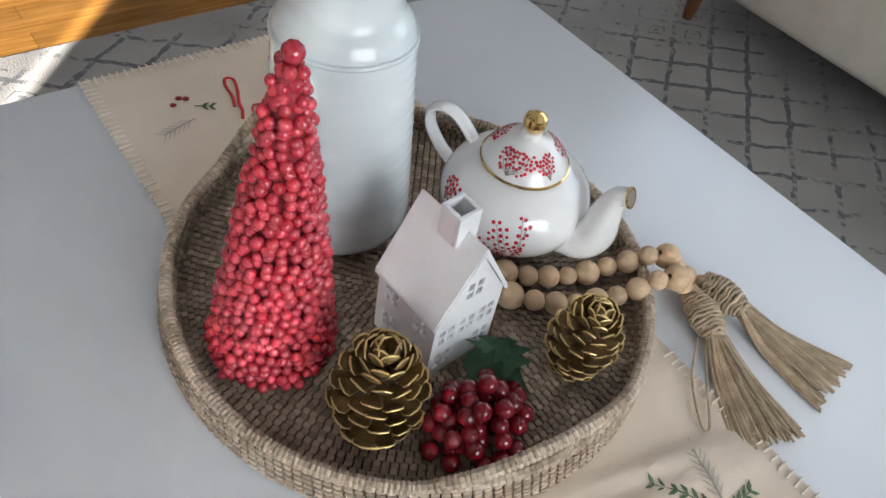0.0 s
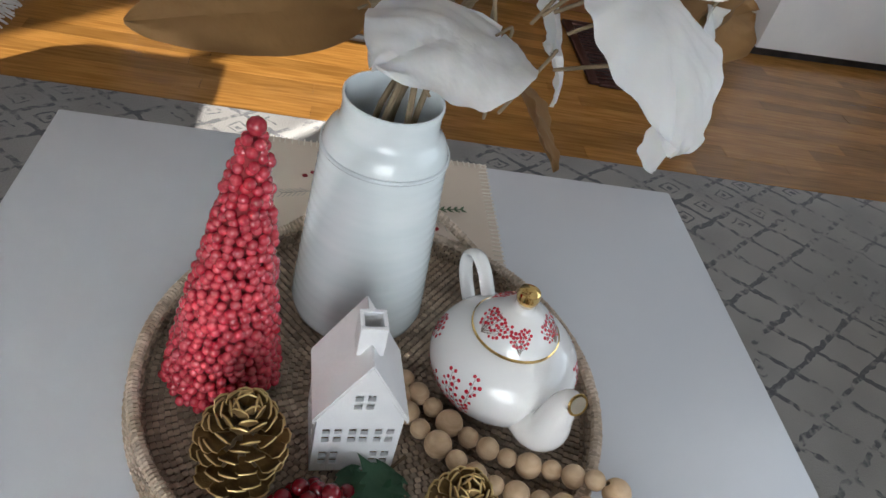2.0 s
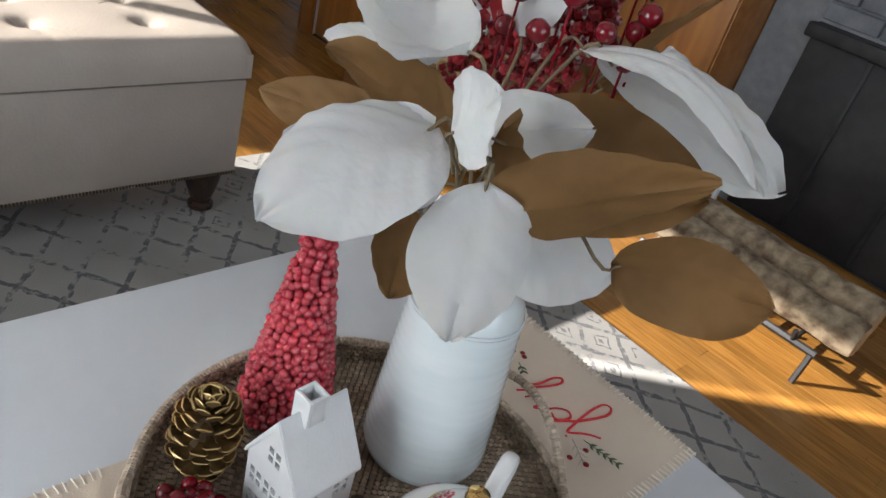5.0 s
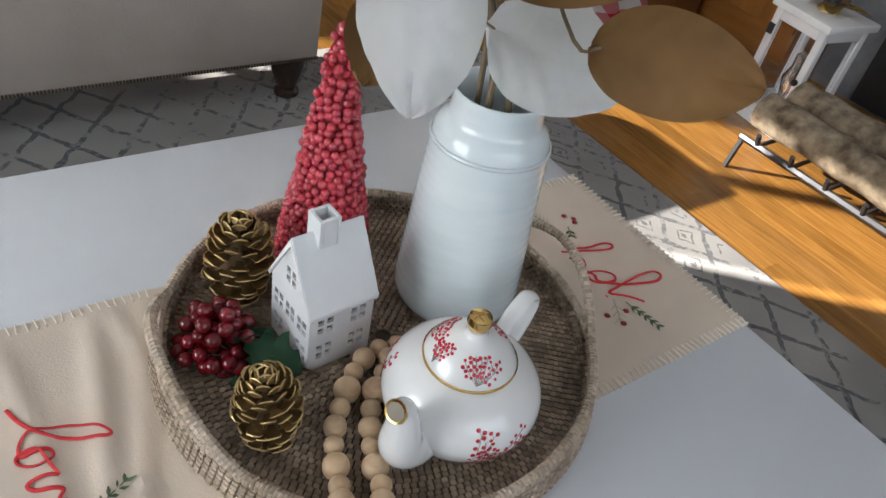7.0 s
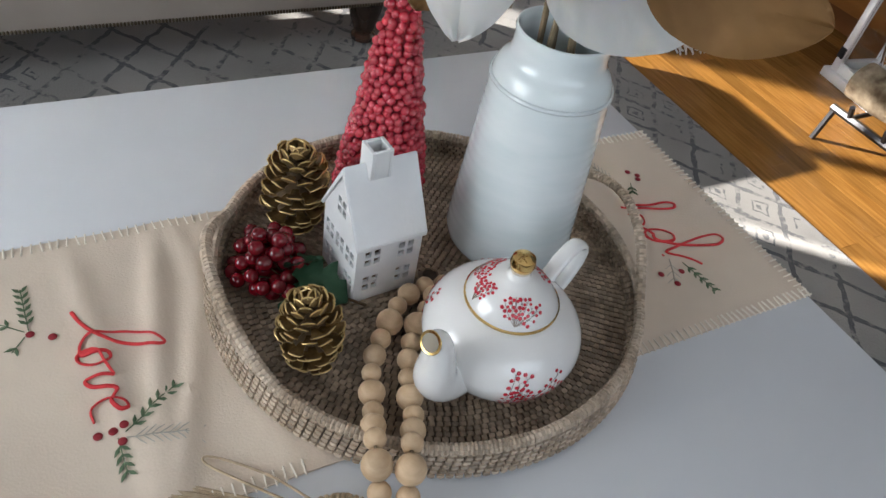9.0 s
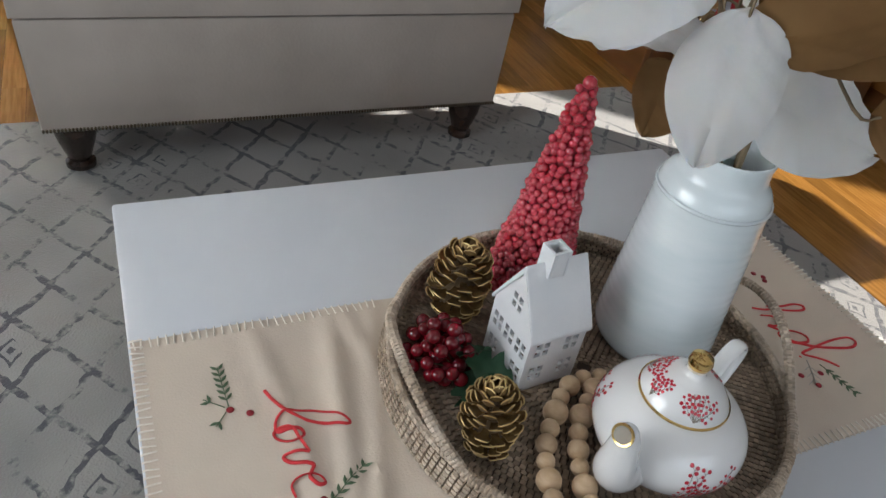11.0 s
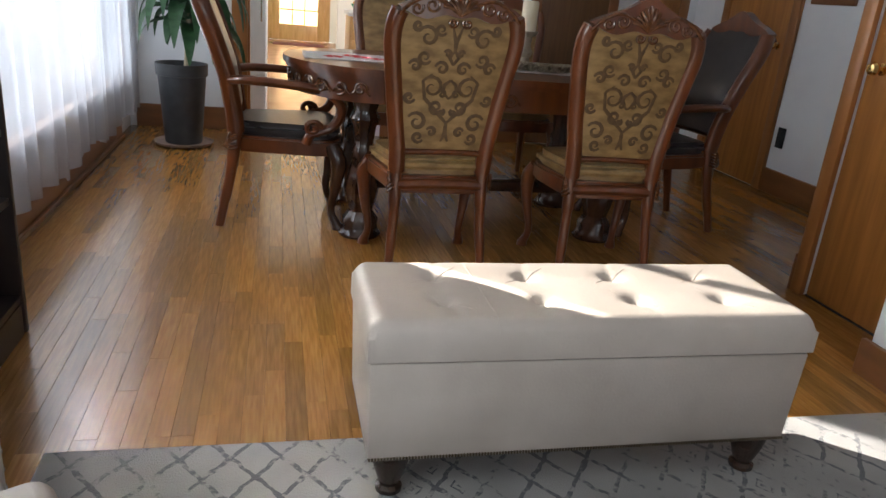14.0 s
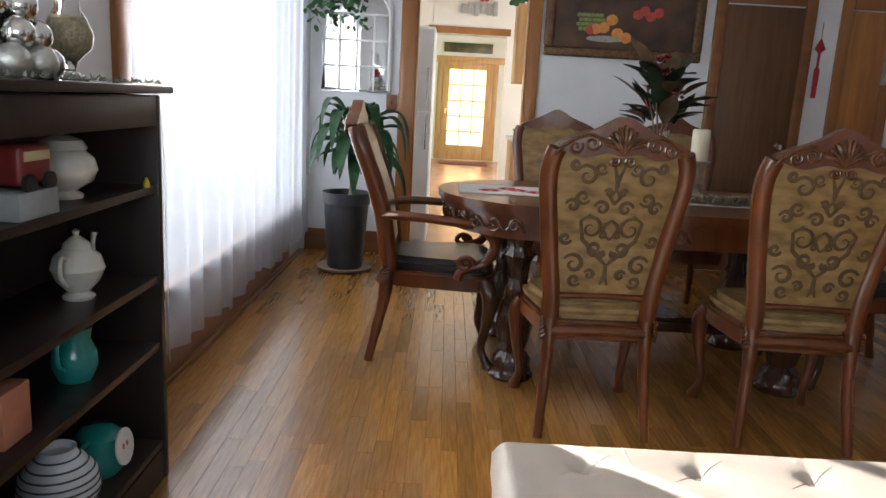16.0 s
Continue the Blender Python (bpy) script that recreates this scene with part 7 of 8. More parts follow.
cs = thing("pillar_candle", "ivory pillar candle on a carved wooden holder", "candle", (0.955, 3.12, TZ + 0.005))
bm = bmesh.new()
lathe(bm, [(0, 0), (0.06, 0), (0.062, 0.012), (0.03, 0.03), (0.024, 0.06), (0.04, 0.09), (0.024, 0.12), (0.028, 0.17), (0.055, 0.19), (0.058, 0.20), (0, 0.20)], 26)
part("holder", bm, surf("grey_wood", (0.22, 0.18, 0.13), (0.32, 0.27, 0.2), 30, 0.6), cs, "grey turned candle holder")
bm = bmesh.new()
lathe(bm, [(0, 0.20), (0.042, 0.20), (0.043, 0.345), (0.038, 0.355), (0.03, 0.35), (0, 0.348)], 28)
part("candle", bm, CANDLEWAX, cs, "ivory wax pillar")
bm = bmesh.new()
tube(bm, [(0, 0, 0.348), (0.002, 0, 0.362)], 0.0015, 5)
part("wick", bm, BLACK, cs)
moss = thing("jute_garland", "coiled grey jute garland on the table", "garland", (1.10, 3.02, TZ + 0.005))
for k in range(7):
    bm = bmesh.new()
    c = (-0.18 + 0.06 * k, 0.02 * math.sin(k * 2), 0.025)
    a0 = srn.uniform(0, 6)
    tube(bm, [(c[0] + 0.04 * math.cos(a0 + t) * srn.uniform(0.8, 1.1), c[1] + 0.04 * math.sin(a0 + 1.13 * t), c[2] + 0.018 * math.sin(1.9 * t + a0)) for t in np.linspace(0, 42, 90)], 0.005, 5)
    part("knot", bm, surf("grey_jute", (0.20, 0.16, 0.11), (0.32, 0.27, 0.2), 60, 0.95) if k == 0 else bpy.data.materials["grey_jute"], moss)
fv = thing("flower_vase", "glass vase of dark magnolia leaves and red flowers", "flower arrangement", (0.80, 3.32, TZ + 0.005))
bm = bmesh.new()
lathe(bm, [(0, 0), (0.05, 0), (0.052, 0.01), (0.04, 0.12), (0.05, 0.30), (0.06, 0.34), (0.057, 0.34), (0.047, 0.30), (0.037, 0.12), (0.045, 0.02), (0, 0.015)], 28)
ob = part("glass", bm, CLEAR, fv, "clear glass vase")
ob.visible_shadow = False
for k in range(34):
    bm = bmesh.new()
    p = (0.03 * math.cos(k * 2.4), 0.03 * math.sin(k * 2.4), 0.05 + 0.008 * k)
    ball(bm, p, 0.012, 1)
    part("red_bead", bm, BERRY, fv, "red bead filling the vase")
DARKLEAF = surf("dark_magnolia", (0.018, 0.035, 0.018), (0.04, 0.065, 0.035), 20, 0.4, 0.1, 80)
BRONZELEAF = surf("bronze_magnolia", (0.12, 0.07, 0.03), (0.22, 0.15, 0.08), 20, 0.5, 0.1, 80)
frn = random.Random(31)
for k in range(44):
    a, el = k * 2.399, frn.uniform(0.1, 1.25)
    r0 = frn.uniform(0.02, 0.22)
    d = Vector((math.cos(a) * math.cos(el), math.sin(a) * math.cos(el), math.sin(el)))
    base = Vector((0, 0, 0.36)) + Vector((d.x * r0 * 0.8, d.y * r0 * 0.8, frn.uniform(0.0, 0.28)))
    ln = frn.uniform(0.14, 0.22)
    sd = d.cross(Vector((0, 0, 1))).normalized()
    up = sd.cross(d)
    bm = bmesh.new()
    cols = []
    for i in range(8):
        t = i / 7
        w = 0.048 * math.sin(math.pi * min(1, 0.04 + t * 0.94)) ** 0.8
        mid = base + d * ln * t + up * (-0.02 * t * t)
        cols.append([bm.verts.new(mid + sd * w * s + up * 0.25 * w * abs(s)) for s in (-1, 0, 1)])
    for p, q in zip(cols, cols[1:]):
        for j in range(2):
            bm.faces.new((p[j], p[j + 1], q[j + 1], q[j]))
    bmesh.ops.solidify(bm, geom=bm.faces[:], thickness=0.001)
    part("leaf", bm, BRONZELEAF if k % 3 == 0 else DARKLEAF, fv, "bronze magnolia leaf" if k % 3 == 0 else "dark green magnolia leaf")
for k in range(9):
    a = k * 2.1
    c = Vector((0.12 * math.cos(a) * frn.random(), 0.12 * math.sin(a) * frn.random(), 0.42 + 0.035 * k))
    bm = bmesh.new()
    for q in range(10):
        ball(bm, c + Vector((frn.uniform(-0.03, 0.03), frn.uniform(-0.03, 0.03), frn.uniform(-0.02, 0.02))), 0.011, 1)
    part("red_flower", bm, BERRY, fv, "cluster of red berries")
bm = bmesh.new()
for k in range(8):
    a = k * 0.8
    tube(bm, curve([(0, 0, 0.1), (0.03 * math.cos(a), 0.03 * math.sin(a), 0.34), (0.09 * math.cos(a), 0.09 * math.sin(a), 0.55)], 4), 0.003, 5)
part("stems", bm, STEM, fv, "brown stems")

# corn plant in a black pot
pt = thing("potted_plant", "corn plant with drooping leaves in a black pot", "plant", (-1.02, 4.80, 0))
bm = bmesh.new()
lathe(bm, [(0, 0.012), (0.20, 0.012), (0.21, 0.03), (0.205, 0.03), (0.195, 0.02), (0, 0.02)], 32)
part("saucer", bm, surf("clay_saucer", (0.2, 0.13, 0.1), (0.28, 0.19, 0.15), 20, 0.7), pt, "shallow saucer")
bm = bmesh.new()
lathe(bm, [(0, 0.02), (0.125, 0.02), (0.13, 0.03), (0.165, 0.50), (0.178, 0.505), (0.18, 0.585), (0.168, 0.585), (0.158, 0.52), (0, 0.51)], 36)
part("pot", bm, surf("matte_black_pot", (0.022, 0.024, 0.028), (0.035, 0.037, 0.042), 14, 0.55, 0.1, 90), pt, "matte black plastic pot")
bm = bmesh.new()
tube(bm, curve([(0.03, 0, 0.5), (0.05, 0.01, 0.75), (0.06, 0, 0.88), (0.065, 0, 0.98)], 5), 0.022, 10)
part("trunk", bm, surf("cane_trunk", (0.30, 0.24, 0.16), (0.42, 0.35, 0.25), 30, 0.85, 0.3, 120), pt, "pale cane trunk")
PLANTLEAF = surf("corn_plant_leaf", (0.022, 0.085, 0.030), (0.05, 0.15, 0.055), 12, 0.35, 0.08, 60, stretch=(1, 1, 3))
for k in range(34):
    a = k * 2.399
    h = 0.84 + 0.17 * (k / 34)
    ln = frn.uniform(0.38, 0.56)
    lift = 0.30 * (k / 34) + 0.02
    wd = frn.uniform(0.040, 0.058)
    out_ = Vector((math.cos(a), math.sin(a), 0))
    if out_.y > 0.5:
        ln *= 0.7
    if out_.x < -0.3:
        ln *= 0.8
    sd = Vector((-out_.y, out_.x, 0))
    bm = bmesh.new()
    cols = []
    for i in range(13):
        t = i / 12
        p = Vector((0.063, 0, h)) + out_ * (ln * 0.85 * math.sin(t * 1.5)) + Vector((0, 0, lift * math.sin(t * 2.4) - 0.62 * ln * t ** 2.2))
        w = wd * math.sin(math.pi * (0.06 + 0.93 * t)) ** 0.7
        cols.append([bm.verts.new(p + sd * w * s + Vector((0, 0, 0.35 * w * abs(s) + 0.005 * math.sin(12 * t + 2 * s)))) for s in (-1, -0.5, 0, 0.5, 1)])
    for p, q in zip(cols, cols[1:]):
        for j in range(4):
            bm.faces.new((p[j], p[j + 1], q[j + 1], q[j]))
    bmesh.ops.solidify(bm, geom=bm.faces[:], thickness=0.001)
    part("leaf", bm, PLANTLEAF, pt)

# arched mirror window and hanging plant on the end wall
arch = thing("arched_mirror", "white arched window-pane mirror on the wall", "mirror", (-1.055, 5.438, 1.31))
AW, AS = 0.55, 0.62
MIRROR = surf("mirror_glass", (0.85, 0.86, 0.87), (0.9, 0.9, 0.9), 3, 0.03, metal=1.0)
outline = [(-AW / 2, 0), (AW / 2, 0)] + [(AW / 2 * math.cos(a), AS + AW / 2 * math.sin(a)) for a in np.linspace(0, math.pi, 17)]
bm = bmesh.new()
slab(bm, [(float(x), float(z)) for x, z in outline], 0.0, 0.008, pose(0, -0.002, 0, 90, 0, 0))
part("glass", bm, MIRROR, arch, "mirror glass")
bm = bmesh.new()
tube(bm, [(float(x) * 0.96, -0.016, float(z) * 0.97 + 0.015) for x, z in outline], 0.02, 8, closed=True, up=Vector((0, 1, 0)))
part("frame", bm, WHITEPAINT, arch, "white wooden frame")
for x in (-0.137, 0.0, 0.137):
    part("bar", new_box((x, -0.016, 0.31), (0.016, 0.018, 0.60), 0.003), WHITEPAINT, arch)
for z in (0.2, 0.40, 0.60):
    part("bar", new_box((0, -0.018, z), (0.52, 0.018, 0.016), 0.003), WHITEPAINT, arch)
for s in (-1, 1):
    bm = bmesh.new()
    tube(bm, curve([(s * 0.26, -0.016, 0.60), (s * 0.20, -0.016, 0.72), (s * 0.07, -0.016, 0.84)], 5), 0.008, 6)
    tube(bm, curve([(0.0, -0.016, 0.60), (s * 0.05, -0.016, 0.74), (s * 0.16, -0.016, 0.82)], 5), 0.008, 6)
    part("tracery", bm, WHITEPAINT, arch)
hp2 = thing("hanging_plant", "trailing green plant hanging above the mirror", "plant", (-1.22, 5.22, 2.02))
bm = bmesh.new()
lathe(bm, [(0, -0.02), (0.09, -0.02), (0.12, 0.10), (0.125, 0.12), (0.115, 0.12), (0, 0.09)], 24)
part("pot", bm, WHITEPAINT, hp2, "white hanging pot")
bm = bmesh.new()
for a in (0, 2.1, 4.2):
    tube(bm, [(0.12 * math.cos(a), 0.12 * math.sin(a), 0.12), (0, 0, 0.60)], 0.003, 5)
part("hanger", bm, BLACK, hp2, "thin hanger wires")
bm = bmesh.new()
for k in range(170):
    a, r = frn.uniform(0, 6.28), 0.05 + 0.19 * frn.random() ** 0.6
    c = Vector((r * math.cos(a), 0.6 * r * math.sin(a), 0.16 - 0.42 * (r - 0.05) / 0.19 * frn.random() + frn.uniform(-0.06, 0.06)))
    q = Matrix.Translation(c) @ pose(0, 0, 0, frn.uniform(0, 360), frn.uniform(-60, 60), frn.uniform(0, 360)) @ Matrix.Diagonal((0.036, 0.02, 0.003, 1))
    copy_in(bm, ICO[1], q)
ob = part("foliage", bm, PLANTLEAF, hp2, "small trailing leaves")
ob["kind"] = "stuff"
sw = thing("switch_plate", "dark wooden switch plate beside the doorway", "switch", (-0.765, 5.438, 1.24))
part("plate", new_box((0, -0.005, 0), (0.085, 0.010, 0.13), 0.003), BASEWOOD, sw)
part("toggle", new_box((0, -0.014, 0), (0.012, 0.014, 0.026), 0.002), BLACK, sw)

# painting, ornament, small pictures, outlet
pic = thing("painting", "dark still life of fruit in a carved gilt frame", "painting", (1.04, 5.438, 2.10))
part("canvas", new_box((0, -0.010, 0), (1.10, 0.012, 0.72)), surf("dark_canvas", (0.035, 0.016, 0.009), (0.10, 0.045, 0.022), 5, 0.5, 0.1, 120), pic, "dark brown painted canvas")
FRAMEW = surf("old_gilt_frame", (0.075, 0.035, 0.016), (0.16, 0.085, 0.035), 30, 0.4, 0.4, 90, metal=0.3)
for c, s in (((0, -0.022, -0.385), (1.24, 0.044, 0.075)), ((0, -0.022, 0.385), (1.24, 0.044, 0.075)), ((-0.585, -0.022, 0), (0.075, 0.044, 0.70)), ((0.585, -0.022, 0), (0.075, 0.044, 0.70))):
    part("frame", new_box(c, s, 0.014, 3), FRAMEW, pic, "dark gilt frame")
fruit = (("grape", (0.16, 0.20, 0.06), [(-0.36 + 0.035 * (k % 6) + 0.018 * (k // 6 % 2), -0.10 - 0.035 * (k // 6)) for k in range(22)], 0.019), ("peach", (0.55, 0.22, 0.05), [(-0.16, -0.19), (-0.10, -0.13), (-0.22, -0.2), (-0.05, -0.23), (0.02, -0.26)], 0.048), ("red_fruit", (0.38, 0.05, 0.035), [(0.10, -0.08), (0.15, -0.05), (0.20, -0.09), (0.26, -0.06), (-0.26, -0.21)], 0.042), ("rose", (0.62, 0.48, 0.35), [(0.06, 0.10), (0.15, 0.13)], 0.055), ("pink_rose", (0.55, 0.18, 0.15), [(0.24, 0.09), (0.30, 0.14)], 0.055))
for nm, col, places, r in fruit:
    mt = surf("paint_" + nm, col, tuple(min(1, c * 1.4) for c in col), 40, 0.5, 0.1, 150)
    for x, z in places:
        bm = bmesh.new()
        ball(bm, (x, -0.0165, z), r, 2, (1, 0.04, 0.9))
        part("painted_" + nm, bm, mt, pic)
bm = bmesh.new()
ball(bm, (-0.14, -0.016, -0.275), 0.16, 2, (1, 0.012, 0.16))
part("painted_plate", bm, surf("paint_plate", (0.3, 0.28, 0.26), (0.42, 0.4, 0.38), 30, 0.5), pic, "painted pale plate")
orn = thing("red_tassel", "red knotted paper tassel hanging on the wall", "ornament", (2.60, 5.43, 1.90))
bm = bmesh.new()
lathe(bm, [(0, 0.03), (0.004, 0.02), (0.04, -0.05), (0.045, -0.06), (0.012, -0.09), (0.01, -0.20), (0.024, -0.22), (0.02, -0.44), (0, -0.44)], 14, ry=0.3)
part("tassel", bm, REDCLOTH, orn)
bm = bmesh.new()
tube(bm, [(0, 0, 0.03), (0, 0, 0.14)], 0.003, 5)
part("cord", bm, REDCLOTH, orn)
sp2 = thing("small_picture", "small framed picture above a light switch", "picture", (3.20, 5.438, 1.80))
part("frame", new_box((0, -0.012, 0), (0.17, 0.024, 0.42), 0.004), surf("pewter_frame", (0.3, 0.32, 0.33), (0.4, 0.42, 0.43), 20, 0.4, metal=0.4), sp2)
part("print", new_box((0, -0.026, 0), (0.125, 0.004, 0.36)), surf("pale_print", (0.42, 0.50, 0.46), (0.6, 0.64, 0.58), 9, 0.6), sp2, "pale green print")
part("print_mark", new_box((0, -0.029, -0.05), (0.05, 0.003, 0.10)), surf("print_mark", (0.35, 0.10, 0.08), (0.4, 0.2, 0.12), 9, 0.6), sp2)
sw2 = thing("switch_plate", "grey metal switch plate below the picture", "switch", (3.22, 5.438, 1.46))
part("plate", new_box((0, -0.005, 0), (0.075, 0.010, 0.12), 0.002), surf("steel_plate", (0.35, 0.36, 0.37), (0.42, 0.43, 0.44), 20, 0.35, metal=0.8), sw2)
p3 = thing("wood_frame", "rustic wooden picture frame on the side wall", "picture", (3.292, 3.72, 1.62))
for c, s in (((-0.012, 0, -0.22), (0.024, 0.42, 0.07)), ((-0.012, 0, 0.22), (0.024, 0.42, 0.07)), ((-0.012, -0.175, 0), (0.024, 0.07, 0.38)), ((-0.012, 0.175, 0), (0.024, 0.07, 0.38))):
    part("frame_bar", new_box(c, s, 0.004), BASEWOOD, p3)
part("print", new_box((-0.006, 0, 0), (0.008, 0.28, 0.38)), surf("frame_print", (0.4, 0.34, 0.26), (0.55, 0.48, 0.38), 10, 0.7), p3)
ol = thing("wall_outlet", "dark bronze outlet cover on the wall", "outlet", (3.296, 3.93, 0.42))
part("plate", new_box((-0.004, 0, 0), (0.008, 0.085, 0.15), 0.003), BLACK, ol)
for z in (-0.032, 0.032):
    part("socket", new_box((-0.009, 0, z), (0.004, 0.034, 0.04), 0.004), SOOT, ol)

# ---- kitchen seen through the doorway ----
bm = bmesh.new()
for c, s in (((-0.77, 8.56, H / 2), (0.46, 0.12, H)), ((1.36, 8.56, H / 2), (2.02, 0.12, H)), ((-0.1, 8.56, 2.4), (0.9, 0.12, 0.5))):
    box(bm, c, s)
structure("wall_inner", bm, bpy.data.materials["cream_wall"], "cream wall with an opening in the kitchen")
trim_box("trim_header", (-0.1, 8.49, 2.11), (0.98, 0.03, 0.08), TRIMWOOD, "stained wooden header over the inner opening")
fr = thing("refrigerator", "white refrigerator beside the doorway", "refrigerator", (-0.71, 6.35, 0))
part("body", new_box((0, 0, 0.95), (0.52, 0.70, 1.90), 0.01), WHITEPAINT, fr)
part("door", new_box((0.0, -0.37, 0.60), (0.51, 0.05, 1.15), 0.012), WHITEPAINT, fr)
part("door", new_box((0.0, -0.37, 1.54), (0.51, 0.05, 0.68), 0.012), WHITEPAINT, fr)
for z in (1.0, 1.4):
    bm = bmesh.new()
    tube(bm, [(0.21, -0.43, z - 0.15), (0.21, -0.43, z + 0.15)], 0.012, 8)
    part("handle", bm, CHROME, fr)
KCAB = surf("oak_kitchen", (0.46, 0.25, 0.09), (0.58, 0.34, 0.14), 6, 0.4, 0.05, 60, stretch=(4, 4, 0.5))
uc = thing("wall_cabinet", "oak kitchen wall cabinet with a raised panel", "cabinet", (0.62, 6.85, 1.85))
part("body", new_box((0, 0, 0), (0.62, 0.34, 0.74), 0.004), KCAB, uc)
for s in (-1, 1):
    d = part("door", new_box((s * 0.152, -0.18, 0), (0.295, 0.02, 0.72), 0.004), KCAB, uc)
    part("panel", new_box((s * 0.152, -0.193, 0), (0.20, 0.012, 0.60), 0.005), KCAB, d)
lc = thing("base_cabinet", "oak base cabinet with drawers and pale counter", "cabinet", (0.66, 6.80, 0))
part("body", new_box((0, 0, 0.47), (0.68, 0.50, 0.92), 0.004), KCAB, lc)
part("countertop", new_box((0, -0.01, 0.95), (0.72, 0.55, 0.04), 0.008), WHITEPAINT, lc, "pale laminate countertop")
for z in (0.2, 0.42, 0.62, 0.80):
    dr = part("drawer", new_box((-0.17, -0.258, z), (0.31, 0.018, 0.18), 0.004), KCAB, lc)
    bm = bmesh.new()
    ball(bm, (-0.17, -0.278, z), 0.014, 2)
    part("drawer_knob", bm, BRASS, dr)
part("door", new_box((0.17, -0.258, 0.5), (0.31, 0.018, 0.78), 0.004), KCAB, lc)
fb = thing("fruit_bowl", "green bowl of fruit on the kitchen counter", "bowl", (0.44, 6.72, 0.972))
bm = bmesh.new()
lathe(bm, [(0, 0), (0.06, 0), (0.10, 0.06), (0.105, 0.07), (0.098, 0.07), (0.055, 0.01), (0, 0.01)], 28)
part("bowl", bm, surf("green_plastic", (0.03, 0.32, 0.12), (0.05, 0.4, 0.17), 10, 0.35), fb)
for k in range(6):
    bm = bmesh.new()
    ball(bm, (0.05 * math.cos(k * 1.05), 0.05 * math.sin(k * 1.05), 0.07), 0.036, 2)
    part("fruit", bm, surf("fruit_skin_%s" % "abcdef"[k], ((0.55, 0.3, 0.02), (0.4, 0.08, 0.03), (0.5, 0.42, 0.05))[k % 3], None, 10, 0.4), fb)
ivy = thing("cabinet_plant", "green ivy in a pot on the kitchen cabinet", "plant", (0.50, 6.80, 2.222))
bm = bmesh.new()
lathe(bm, [(0, 0), (0.06, 0), (0.075, 0.09), (0, 0.08)], 20)
part("pot", bm, BLACK, ivy)
bm = bmesh.new()
for k in range(90):
    a, r = frn.uniform(0, 6.28), frn.uniform(0.02, 0.2)
    q = Matrix.Translation((r * math.cos(a) - 0.05, r * math.sin(a) * 0.6, 0.14 - 0.5 * r + frn.uniform(-0.06, 0.08))) @ pose(0, 0, 0, frn.uniform(0, 360), frn.uniform(-60, 60), 0) @ Matrix.Diagonal((0.042, 0.03, 0.004, 1))
    copy_in(bm, ICO[1], q)
ob = part("foliage", bm, PLANTLEAF, ivy)
ob["kind"] = "stuff"
sign = thing("wall_sign", "grey lettered wall sign with a red flower", "sign", (0.0, 8.48, 2.36))
for k in range(6):
    part("letter_bar", new_box((-0.19 + 0.075 * k, -0.01, 0.01 * (k % 2)), (0.055, 0.02, 0.10 + 0.03 * (k % 3)), 0.006), surf("grey_sign", (0.3, 0.3, 0.3), (0.4, 0.4, 0.4), 20, 0.7) if k == 0 else bpy.data.materials["grey_sign"], sign)
bm = bmesh.new()
for k in range(6):
    a = k * math.pi / 3
    ball(bm, (0.05 + 0.05 * math.cos(a), -0.012, 0.16 + 0.05 * math.sin(a)), 0.035, 1, (1, 0.3, 1))
part("red_flower", bm, REDTHREAD, sign, "red paper flower")
gw = thing("green_panel", "bright green painted wall panel in the kitchen", "panel", (-0.98, 14.6, 1.3))
part("panel", new_box((0.01, 0, 0), (0.02, 1.9, 2.3)), surf("green_paint", (0.08, 0.42, 0.12), (0.1, 0.48, 0.15), 4, 0.6), gw)
fd = thing("door_5", "glazed oak back door with a sheer curtain", "door", (0.07, 15.62, 0), kind="structure")
for c, s in (((-0.47, 0, 1.04), (0.14, 0.05, 2.08)), ((0.47, 0, 1.04), (0.14, 0.05, 2.08)), ((0, 0, 0.16), (0.80, 0.05, 0.32)), ((0, 0, 2.02), (0.80, 0.05, 0.14))):
    part("stile", new_box(c, s, 0.006), KCAB, fd)
for z in (0.62, 0.95, 1.28, 1.62):
    part("glazing_bar", new_box((0, -0.005, z), (0.80, 0.03, 0.025), 0.004), KCAB, fd)
for x in (-0.13, 0.13):
    part("glazing_bar", new_box((x, -0.005, 1.14), (0.022, 0.03, 1.66), 0.004), KCAB, fd)
# The amber tint puts the warm sun behind the door into the colour.
part("pane", new_box((0, 0.012, 1.14), (0.80, 0.004, 1.70)), sheer_material("sunwarm_voile", (0.85, 0.62, 0.36), 0.25), fd, "veiled glass, tinted amber as if sunlit")
for c, q in (((0.60, 0.02, 1.07), (0.12, 0.04, 2.14)), ((0.92, 0.02, 1.07), (0.10, 0.04, 2.14)), ((-0.60, 0.02, 1.07), (0.12, 0.04, 2.14)), ((0.14, 0.02, 2.15), (1.66, 0.05, 0.14))):
    part("casing", new_box(c, q, 0.006), KCAB, fd, "honey oak casing")
part("sidelight", new_box((0.76, 0.03, 1.1), (0.20, 0.01, 1.7)), WHITEPAINT, fd, "pale sidelight blind")
part("lock", new_box((-0.46, -0.035, 1.02), (0.035, 0.02, 0.2), 0.004), GOLD, fd, "brass lock plate")
lp = thing("dark_picture", "dark landscape picture above the back door", "picture", (0.05, 15.6, 2.40))
part("canvas", new_box((0, 0, 0), (1.05, 0.02, 0.20), 0.004), surf("dark_landscape", (0.02, 0.03, 0.012), (0.12, 0.10, 0.03), 6, 0.4), lp)
mat_ = thing("door_mat", "dark red mat before the back door", "mat", (0.05, 14.6, 0.0))
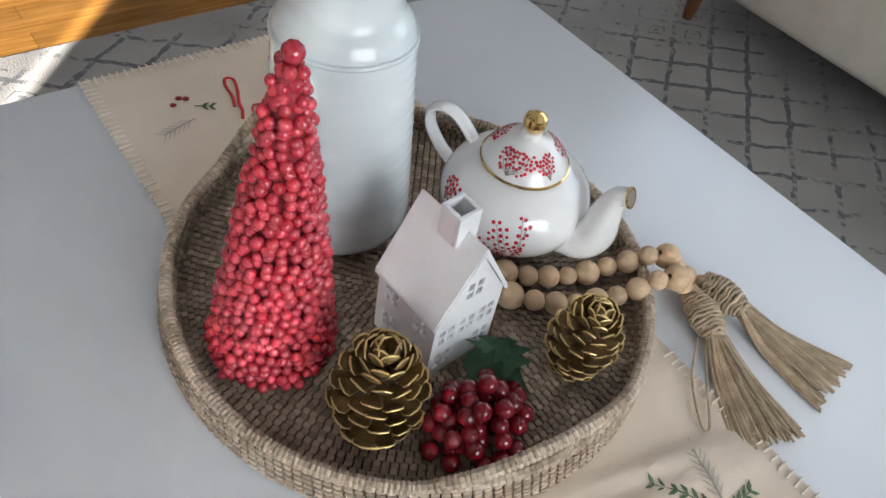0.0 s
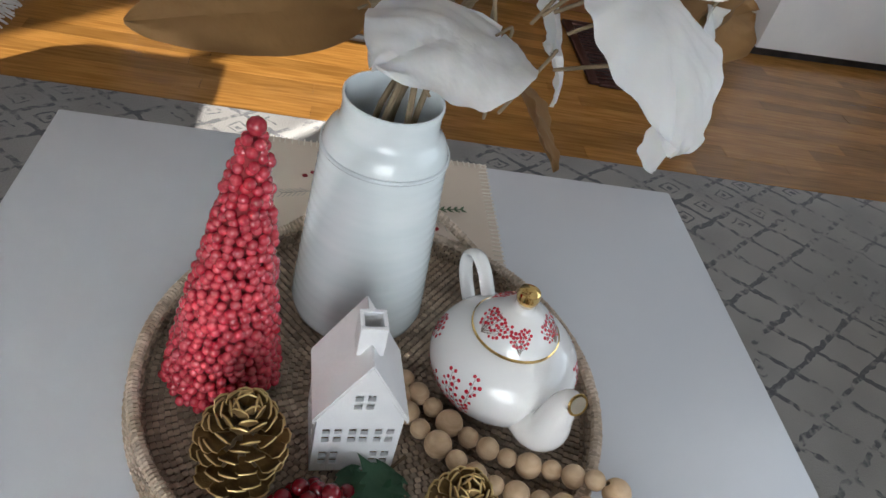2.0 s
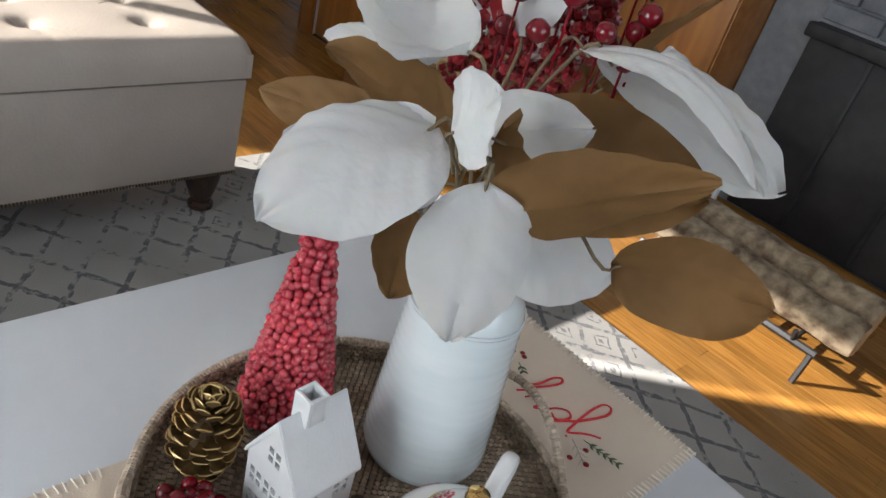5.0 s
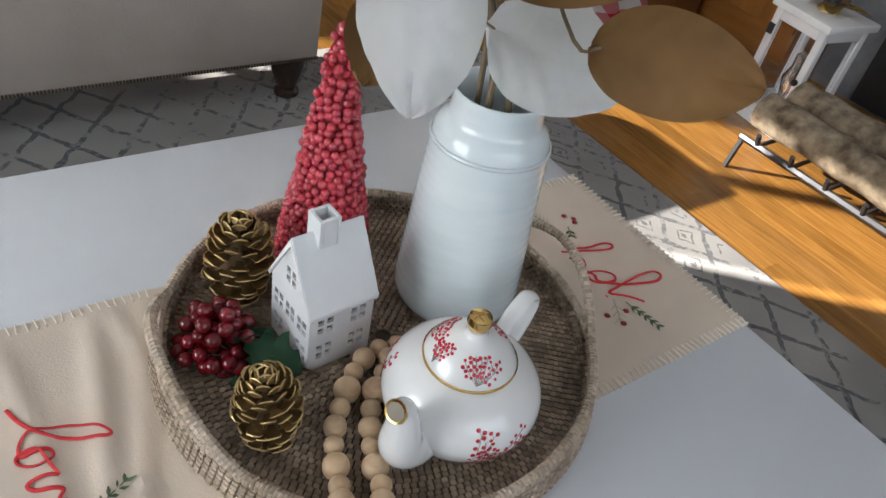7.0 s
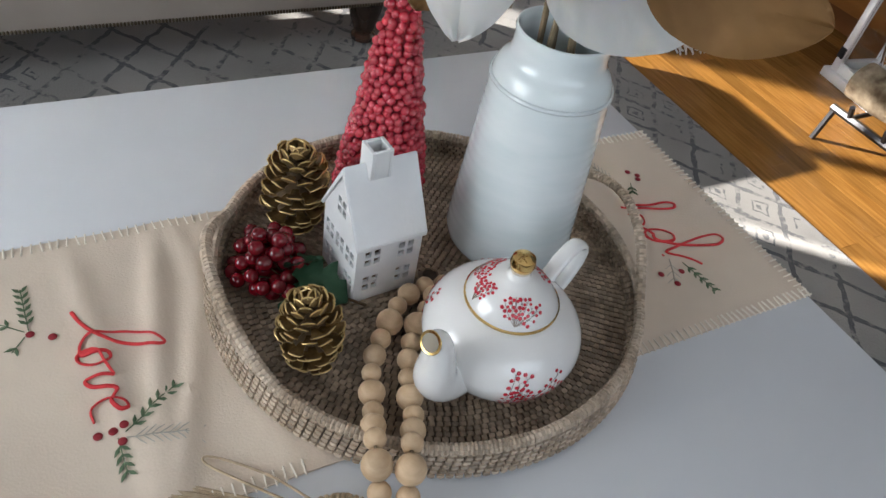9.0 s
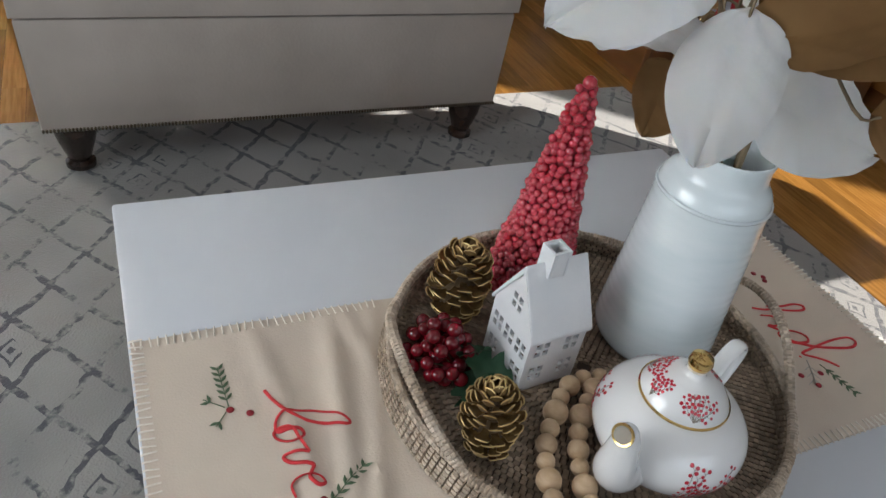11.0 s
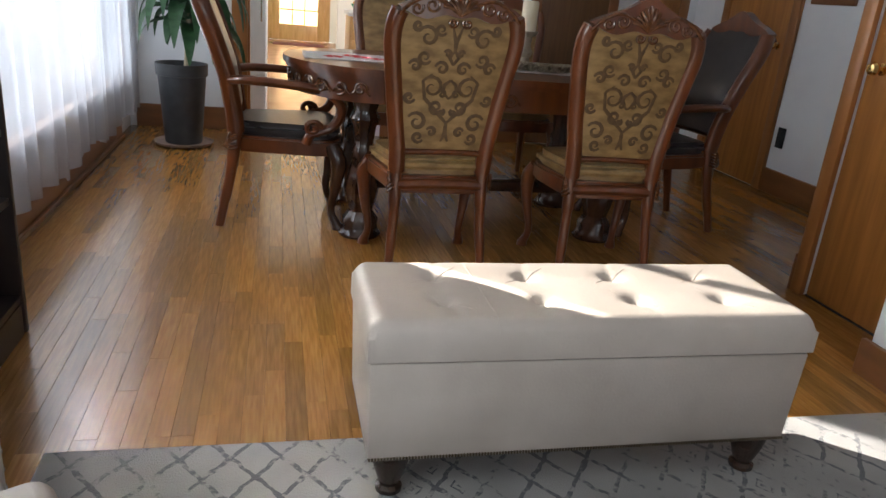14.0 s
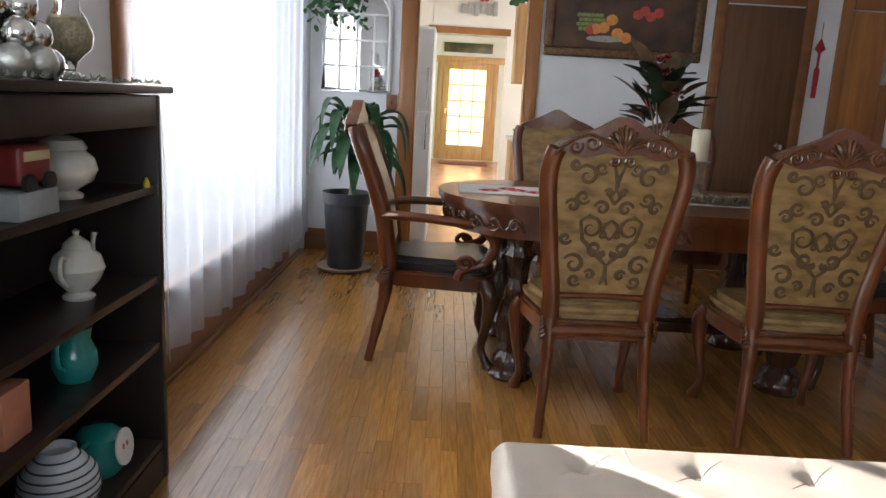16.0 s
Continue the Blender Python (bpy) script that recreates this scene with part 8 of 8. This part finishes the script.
part("mat", new_box((0, 0, 0.005), (1.0, 0.6, 0.012), 0.003), surf("red_mat", (0.16, 0.04, 0.05), (0.22, 0.07, 0.07), 30, 0.95), mat_)

# oak strips: those of the walkway one by one, the rest joined
rnd = random.Random(5)
STRIP = 0.062
lengths = [0.35, 0.5, 0.65, 0.8, 1.0, 1.2]
strip_mesh = {}
for w in lengths:
    bm = bmesh.new()
    box(bm, (0, 0, -0.01), (STRIP - 0.0005, w - 0.0006, 0.02), 0.0006, 1)
    me = bpy.data.meshes.new("floorboard")
    bm.to_mesh(me)
    bm.free()
    me.materials.append(OAK)
    strip_mesh[w] = me
floor_ob = bpy.data.objects["floor"]
verts, faces = [], []
count = 0
x = -1.5 + STRIP / 2
while x < 3.3:
    y = -3.15
    first = rnd.choice(lengths[:4])
    while y < 5.45:
        w = min(first or rnd.choice(lengths), 5.45 - y)
        first = 0
        hidden = RX0 + 0.1 < x < RX1 - 0.1 and RY0 < y and y + w < RY1 - 0.05
        if not hidden:
            if w in strip_mesh and count < 300 and -1.4 < x < 0.75 and 0.9 < y and y + w < 4.6:
                ob = new("floorboard", strip_mesh[w])
                ob.parent = floor_ob
                ob.location = (x, y + w / 2, rnd.uniform(-0.0004, 0.0))
                count += 1
            else:
                b = len(verts)
                hx, g = STRIP / 2 - 0.0003, 0.0004
                z = rnd.uniform(-0.0004, 0.0)
                verts += [(x - hx, y + g, z), (x + hx, y + g, z), (x + hx, y + w - g, z), (x - hx, y + w - g, z)]
                verts += [(vx, vy, -0.02) for vx, vy, vz in verts[b:b + 4]]
                faces += [(b, b + 1, b + 2, b + 3)] + [(b + i, b + 4 + i, b + 4 + (i + 1) % 4, b + (i + 1) % 4) for i in range(4)]
        y += w
    x += STRIP
me = bpy.data.meshes.new("floorboards_rest")
me.from_pydata(verts, [], faces)
me.materials.append(OAK_ISLE)
ob = new("floorboards_rest", me)
ob.parent = floor_ob
ob["kind"] = "stuff"

# true size
seen_meshes = set()
for ob in scene.objects:
    if ob.type == "CAMERA":
        continue
    if ob.type == "MESH" and ob.data.name not in seen_meshes:
        seen_meshes.add(ob.data.name)
        ob.data.transform(Matrix.Scale(SIZE, 4))
    ob.location = ob.location * SIZE
    if ob.type == "LIGHT" and ob.data.type == "AREA":
        ob.data.size, ob.data.size_y = ob.data.size * SIZE, ob.data.size_y * SIZE
